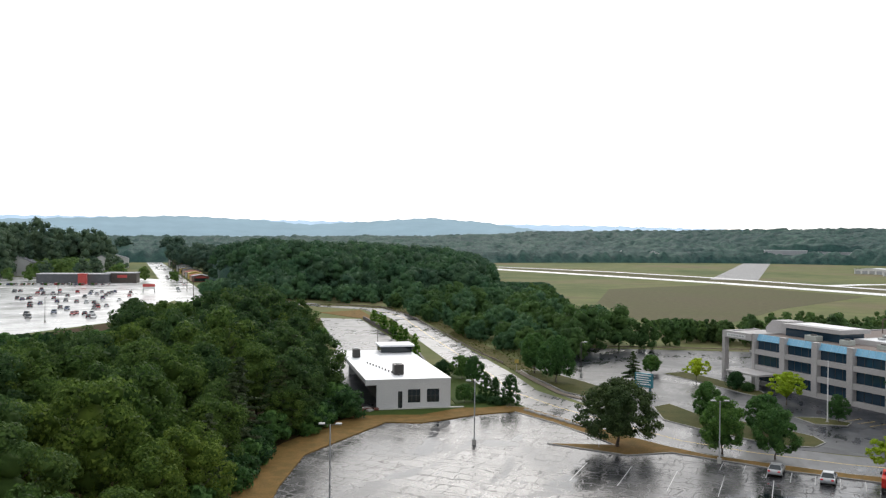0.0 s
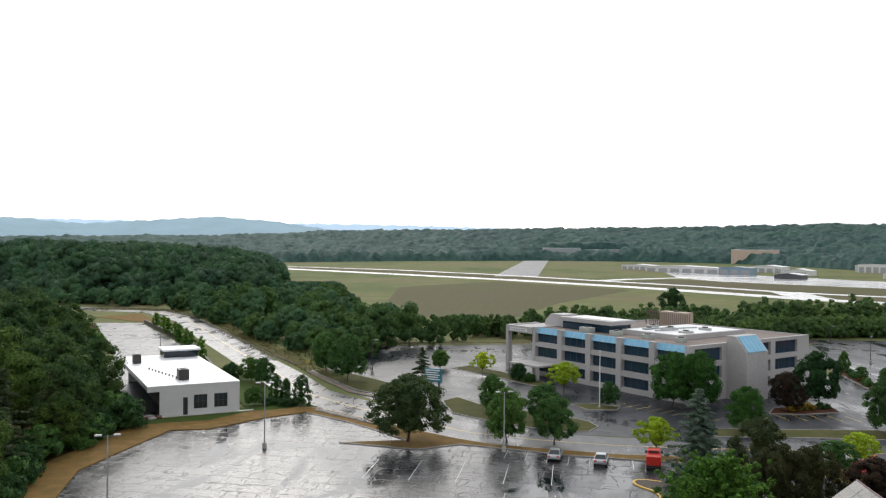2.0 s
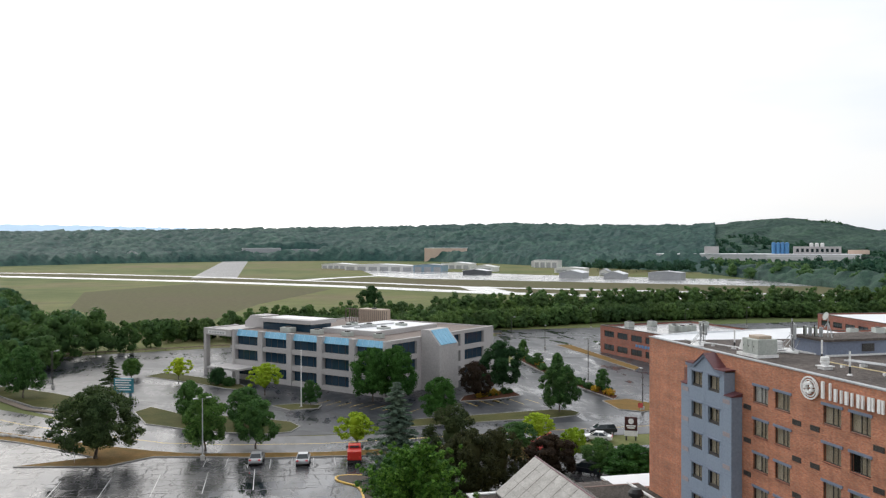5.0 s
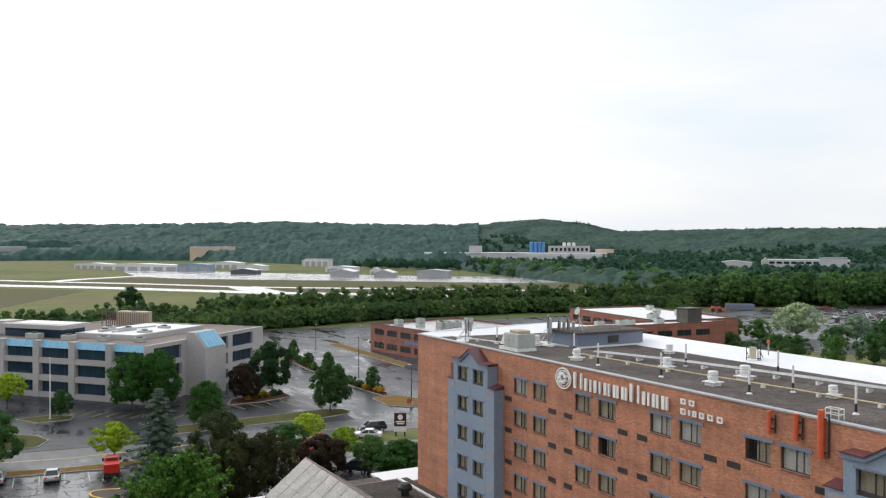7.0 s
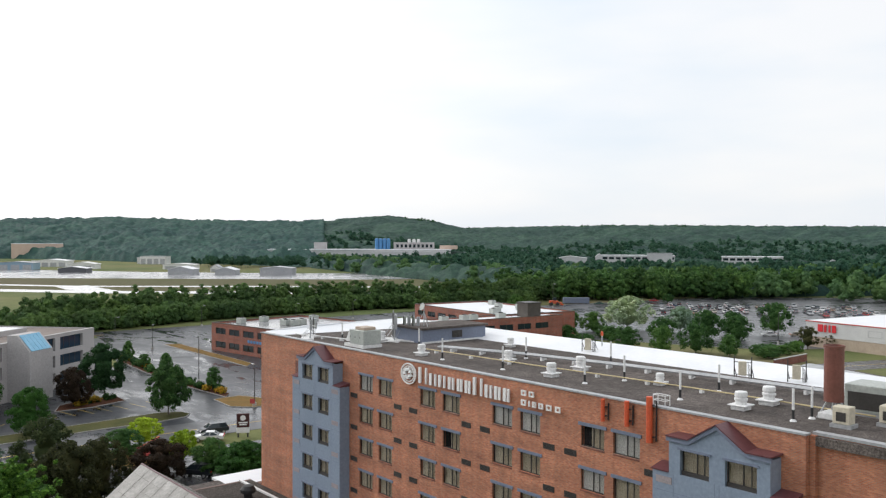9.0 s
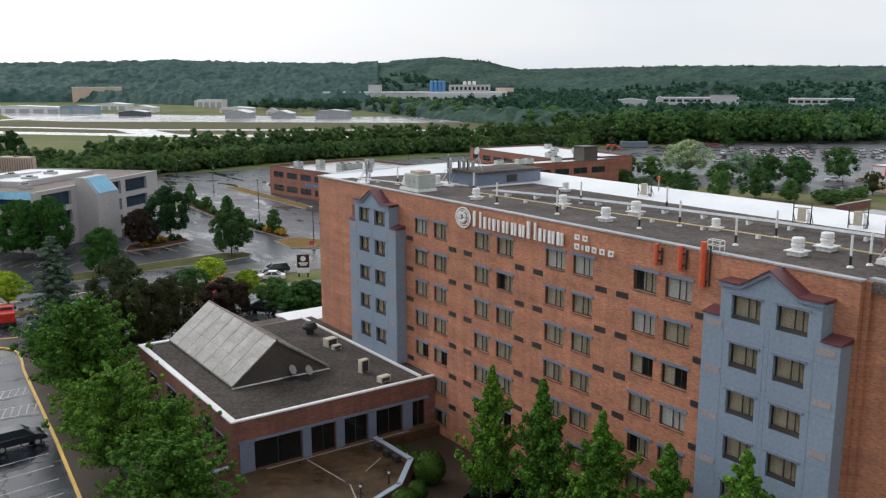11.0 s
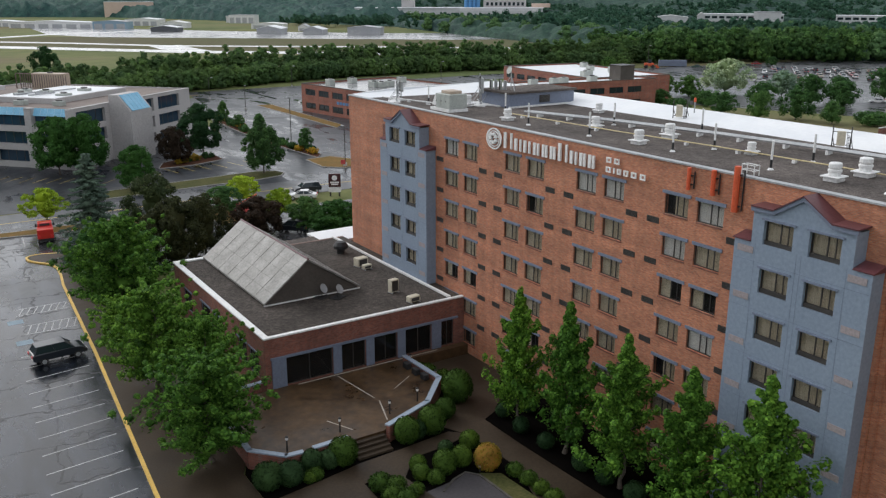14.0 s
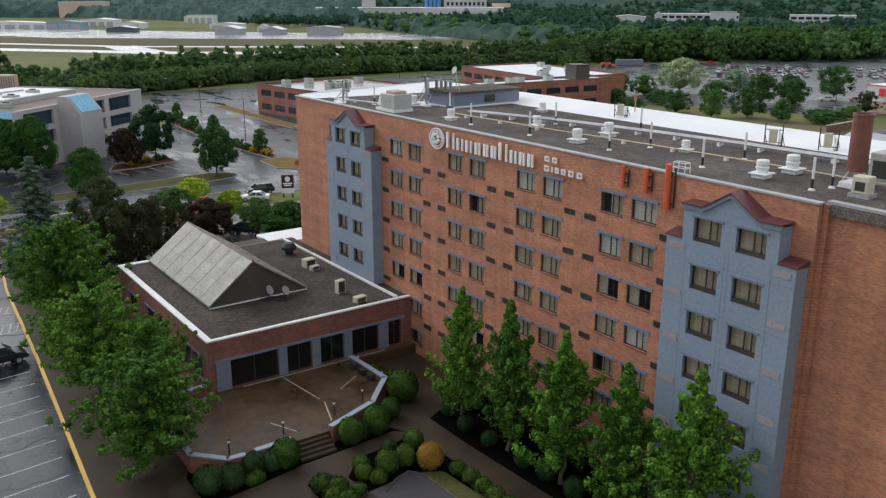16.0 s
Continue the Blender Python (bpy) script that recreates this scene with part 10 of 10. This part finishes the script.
def small_sign(x, y, rz, h, board, label, w=0.6):
    root = thing("road_sign", pose(x, y, 0, 0, 0, rz), label, "sign", "road signs")
    bm = bmesh.new()
    tube(bm, (0, 0, 0), (0, 0, h), 0.04, 0.04, 5)
    part("post", bm, M_GALV, root)
    part("board", box(bmesh.new(), -w / 2, w / 2, -0.06, -0.02, h - w, h), board, root)


small_sign(-52.5, 195, 15, 2.8, M_YELP, "yellow road sign on a post", 0.9)
small_sign(-21.5, 126.8, 0, 2.2, M_WHITE, "small white lot sign on a post", 0.5)
small_sign(67.5, 136.5, -30, 2.6, M_REDP, "red stop sign on a post", 0.8)
small_sign(74, 144.5, -30, 2.2, M_WHITE, "small white sign in dry grass", 0.7)
small_sign(-130, 318, 20, 3.0, M_WHITE, "white road sign beside the bend", 1.2)
small_sign(-76, 222, 20, 2.6, M_WHITE, "white road sign beside the rail", 1.0)

rail = thing("guard_rail", pose(-100, 268, 0), "weathered steel guard rail beside the road", "guard rail")
GR = [(-182, 356), (-157, 351.5), (-131, 319), (-96, 263), (-68, 217), (-58, 203)]
partw("beam", strip(bmesh.new(), GR, 0.1, 0.5, 0.85), M_RUSTY, rail)
for a, b in zip(GR, GR[1:]):
    n = int((Vector(b) - Vector(a)).length / 4)
    for k in range(n):
        p = Vector(a).lerp(Vector(b), k / n)
        partw("post", box(bmesh.new(), p.x - 0.08, p.x + 0.08, p.y + 0.06, p.y + 0.2, 0, 0.8), M_BARK, rail)
rail = thing("guard_rail", pose(-10, 256, 0), "low timber rail along the back of the office lot", "guard rail")
GR = [(-54, 238), (-45, 248), (-4, 258), (40, 262), (84, 270)]
partw("beam", strip(bmesh.new(), GR, 0.14, 0.35, 0.7), M_STRAWW, rail)
for a, b in zip(GR, GR[1:]):
    n = int((Vector(b) - Vector(a)).length / 5)
    for k in range(n):
        p = Vector(a).lerp(Vector(b), k / n)
        partw("post", box(bmesh.new(), p.x - 0.1, p.x + 0.1, p.y - 0.1, p.y + 0.1, 0, 0.34), M_BARK, rail)
# dark retaining wall beside the rear lot of the white building
rw = thing("retaining_wall", pose(-110, 240, 0), "dark retaining wall beside the rear lot", "wall")
partw("wall_run", strip(bmesh.new(), [(-71, 186.5), (-93.5, 229.5), (-140.5, 298)], 0.5, 0, 1.3), M_DKWALL, rw)
partw("fence_rail", strip(bmesh.new(), [(-71, 186.5), (-93.5, 229.5), (-140.5, 298)], 0.06, 1.3, 1.36), M_DARKM, rw)

# boulders along the verge
rng = random.Random(8)
for k in range(26):
    f = k / 25
    p = Vector((-38.5, 149.8)).lerp(Vector((-25.6, 139.4)), f)
    bm = bmesh.new()
    bmesh.ops.create_icosphere(bm, subdivisions=2, radius=0.45)
    for v in bm.verts:
        v.co *= 1 + 0.35 * (noise.noise(v.co * 2.3 + Vector((k, 0, 0))))
        v.co.z *= 0.6
    solid("boulder", bm, M_KERB, "grey boulder on the dry verge", "boulder", "boulders", m=put_at(p.x + rng.uniform(-0.2, 0.2), p.y, 0.25, rng.uniform(0, 360), rng.uniform(0.7, 1.2)))

# ---- vehicles ----
def car(kind, lacquer, label):
    """A parked car: body, glazed cabin with a roof and pillars, lamps, four wheels with rims; nose to +x."""
    root = thing("car", None, label, "car")
    if kind == "suv":
        W, belt, top = 1.84, 1.02, 1.62
        prof = [(-2.22, 0.40), (-2.28, 0.72), (-2.26, 0.96), (-2.12, 1.05), (1.10, 1.05), (1.75, 0.99), (2.10, 0.86), (2.22, 0.66), (2.25, 0.40)]
        low, high = (-2.10, 1.22), (-1.80, 0.46)
    else:
        W, belt, top = 1.78, 0.92, 1.40
        prof = [(-2.24, 0.38), (-2.30, 0.68), (-2.22, 0.90), (-1.50, 0.95), (0.95, 0.93), (1.92, 0.83), (2.22, 0.66), (2.28, 0.38)]
        low, high = (-1.62, 1.05), (-0.86, 0.24)
    part("body", bevel(extrude_y(bmesh.new(), prof, -W / 2, W / 2), 0.07), lacquer, root)
    wb, wt = W / 2 - 0.07, W / 2 - 0.25
    base = [(low[0], -wb, belt), (low[1], -wb, belt), (low[1], wb, belt), (low[0], wb, belt)]
    roof = [(high[0], -wt, top), (high[1], -wt, top), (high[1], wt, top), (high[0], wt, top)]
    bm = bmesh.new()
    lo, hi = [bm.verts.new(p) for p in base], [bm.verts.new(p) for p in roof]
    bm.faces.new(hi)
    for i in range(4):
        bm.faces.new((lo[i], lo[(i + 1) % 4], hi[(i + 1) % 4], hi[i]))
    part("cabin_glass", bm, M_GLASS, root, "dark car windows")
    part("roof", bevel(box(bmesh.new(), high[0] - 0.08, high[1] + 0.06, -wt - 0.02, wt + 0.02, top - 0.03, top + 0.05), 0.03), lacquer, root)
    bm = bmesh.new()
    for i in range(4):
        tube(bm, base[i], roof[i], 0.055, 0.045, 5, False)
    for i, j in ((0, 1), (3, 2)):
        f = Vector(base[i]).lerp(Vector(base[j]), 0.52), Vector(roof[i]).lerp(Vector(roof[j]), 0.5)
        tube(bm, tuple(f[0]), tuple(f[1]), 0.05, 0.045, 5, False)
    part("pillar_frame", bm, lacquer, root)
    for y in (-0.62, 0.62):
        part("headlight", bevel(box(bmesh.new(), 2.14, 2.25, y - 0.2, y + 0.2, 0.60, 0.74), 0.03), M_WHITE, root, "clear headlight")
        part("tail_light", bevel(box(bmesh.new(), -2.31, -2.2, y - 0.14, y + 0.2, 0.74, 0.94), 0.02), M_REDS, root, "red tail light")
    for x in (-1.38, 1.38):
        for y in (-W / 2 + 0.1, W / 2 - 0.1):
            bm = bmesh.new()
            tube(bm, (x, y - 0.12, 0.33), (x, y + 0.12, 0.33), 0.33, 0.33, 14)
            wh = part("wheel", bm, M_BLACK, root)
            bm = bmesh.new()
            tube(bm, (x, y - 0.13, 0.33), (x, y + 0.13, 0.33), 0.2, 0.2, 10)
            part("rim", bm, M_GALV, wh)
    return root


COL = dict(silver=(0.42, 0.43, 0.45), white=(0.72, 0.72, 0.72), black=(0.016, 0.020, 0.028), grey=(0.12, 0.13, 0.14), blue=(0.03, 0.06, 0.14), red=(0.33, 0.02, 0.02), tan=(0.35, 0.29, 0.22), green=(0.03, 0.08, 0.06))
CARS = {}


def park(kind, color, x, y, rz, label, group="", z=0.03):
    key = (kind, color)
    if key not in CARS:
        CARS[key] = Stock(lambda: car(kind, paint(color, COL[color], 0.3 if color in ("silver", "grey") else 0.0), label))
    return CARS[key].place(put_at(x, y, z, rz), label, group)


park("suv", "black", 10.3, 77.2, 5, "dark blue-black SUV parked at the yellow kerb")
park("sedan", "silver", 2.8, 121.6, 82, "silver saloon car parked at the verge")
park("sedan", "silver", 9.0, 119.8, 82, "silver saloon car parked at the verge")
park("sedan", "white", 53.4, 122.4, 150, "white car parked beside the drive")
park("suv", "black", 55.9, 126.4, 175, "black SUV parked beside the drive")
park("suv", "black", 44.4, 105.2, 130, "black SUV parked under the trees")
park("sedan", "white", 49.4, 107.4, 130, "white car parked under the trees")
park("sedan", "black", -66.5, 205.6, -60, "dark car driving down the wet road")
CG = "cars in the shopping lot"
rng = random.Random(30)
names = list(COL)
for r_ in range(6):
    for k in range(-6, 15):
        if rng.random() < 0.28:
            continue
        o = Vector((300, 196)) + Vector((0.62, -0.78)) * (k * 3.0) * 1.35 + Vector((0.78, 0.62)) * (r_ * 9.5)
        c = rng.choice(("white", "silver", "silver", "grey", "black", "white", "white", "silver", "grey", "black", "white", "silver", "red", "blue", "tan"))
        park(rng.choice(("suv", "sedan")), c, o.x, o.y, 38 + rng.choice((0, 180)), f"{c} car in the wet shopping lot", CG)
for x, y in ((252, 140), (258, 134), (268, 126), (246, 146), (300, 262), (335, 258), (318, 235), (330, 228), (300, 224), (270, 206), (262, 214)):
    c = rng.choice(names)
    park(rng.choice(("suv", "sedan")), c, x, y, rng.choice((-48, 132)), f"{c} car in the wet shopping lot", CG)
for k in range(54):
    u, w_ = rng.random(), rng.random()
    p = Vector((-246, 236)).lerp(Vector((-392, 372)), w_).lerp(Vector((-232, 258)).lerp(Vector((-335, 410)), w_), u)
    c = rng.choice(("black", "grey", "black", "blue", "red", "white", "silver"))
    park(rng.choice(("suv", "sedan")), c, p.x, p.y, 128 + rng.choice((0, 180)), f"{c} car in the shining wet town lot", "cars in the town lot")
for k in range(16):
    park(rng.choice(("suv", "sedan")), rng.choice(names), -382 - k * 3.4, 438 - k * 2.0, 120, "parked car in front of the shops", "cars in the town lot")
for x, y, rz in ((-318, 421, -50), (-341, 458, 130), (-396, 513, -50), (-306, 406, -50), (-367, 488, 130), (-430, 564, 130), (-424, 548, -50), (-468, 609, 130), (-520, 669, 130), (-552, 698, -50), (-594, 758, 130), (-640, 803, -50)):
    park("sedan", rng.choice(names), x, y, rz, "car on the wet town street", "cars on the street", 0.06)

# small red tractor truck at the verge
tk = thing("red_truck", pose(15.9, 118.6, 0.03, 0, 0, 82), "small bright red utility truck parked at the verge", "truck")
RED = paint("truck_red", (0.55, 0.02, 0.015))
part("chassis", box(bmesh.new(), -2.2, 2.1, -0.75, 0.75, 0.45, 0.75), M_BLACK, tk)
part("cab", bevel(extrude_y(bmesh.new(), [(-0.2, 0.75), (1.5, 0.75), (1.5, 1.5), (1.25, 2.35), (0.0, 2.4), (-0.2, 2.3)], -0.85, 0.85), 0.06), RED, tk)
part("hood", bevel(box(bmesh.new(), 1.45, 2.3, -0.8, 0.8, 0.6, 1.4), 0.08), RED, tk)
part("cargo_box", bevel(box(bmesh.new(), -2.3, -0.25, -0.95, 0.95, 0.78, 1.95), 0.05), RED, tk)
part("windscreen", box(bmesh.new(), 1.28, 1.52, -0.68, 0.68, 1.5, 2.2), M_GLASS, tk)
part("rear_window", box(bmesh.new(), -0.24, -0.19, -0.6, 0.6, 2.0, 2.28), M_GLASS, tk)
for x in (-1.5, 1.4):
    for y in (-0.82, 0.82):
        bm = bmesh.new()
        tube(bm, (x, y - 0.13, 0.42), (x, y + 0.13, 0.42), 0.42, 0.42, 14)
        wh = part("wheel", bm, M_BLACK, tk)
        bm = bmesh.new()
        tube(bm, (x, y - 0.14, 0.42), (x, y + 0.14, 0.42), 0.22, 0.22, 10)
        part("rim", bm, M_GALV, wh)
for y in (-0.7, 0.7):
    part("mirror", bevel(box(bmesh.new(), 1.2, 1.3, y * 1.5 - 0.12, y * 1.5 + 0.12, 1.6, 2.0), 0.02), M_BLACK, tk)
    part("tail_light", box(bmesh.new(), -2.34, -2.301, y - 0.12, y + 0.12, 1.0, 1.3), M_REDS, tk)
# red lift machine under the trees
lm = thing("red_lift", pose(42.2, 117.0, 0.03, 0, 0, 20), "red boom lift parked under the young trees", "lift")
part("chassis", bevel(box(bmesh.new(), -1.6, 1.6, -0.8, 0.8, 0.4, 1.1), 0.06), M_REDP, lm)
part("turret", bevel(box(bmesh.new(), -1.2, 0.6, -0.6, 0.6, 1.1, 1.9), 0.06), M_REDP, lm)
bm = bmesh.new()
tube(bm, (-1.0, 0, 1.9), (2.4, 0.3, 2.7), 0.16, 0.12, 6)
part("boom", bm, M_ORANGE, lm)
for x in (-1.2, 1.2):
    for y in (-0.8, 0.8):
        bm = bmesh.new()
        tube(bm, (x, y - 0.15, 0.42), (x, y + 0.15, 0.42), 0.42, 0.42, 12)
        part("wheel", bm, M_BLACK, lm)
# debris heap by the white building
for k in range(7):
    bm = bevel(box(bmesh.new(), -0.6, 0.6, -0.4, 0.4, 0, 0.35), 0.05)
    solid("scrap_slab", bm, M_CONC if k % 2 else M_RUST, "pale scrap slab in the dry grass", "scrap", "scrap heap", m=pose(-66.5 + k * 0.55, 139.6 - (k % 3) * 0.8, 0.17, 0, 0, k * 50))
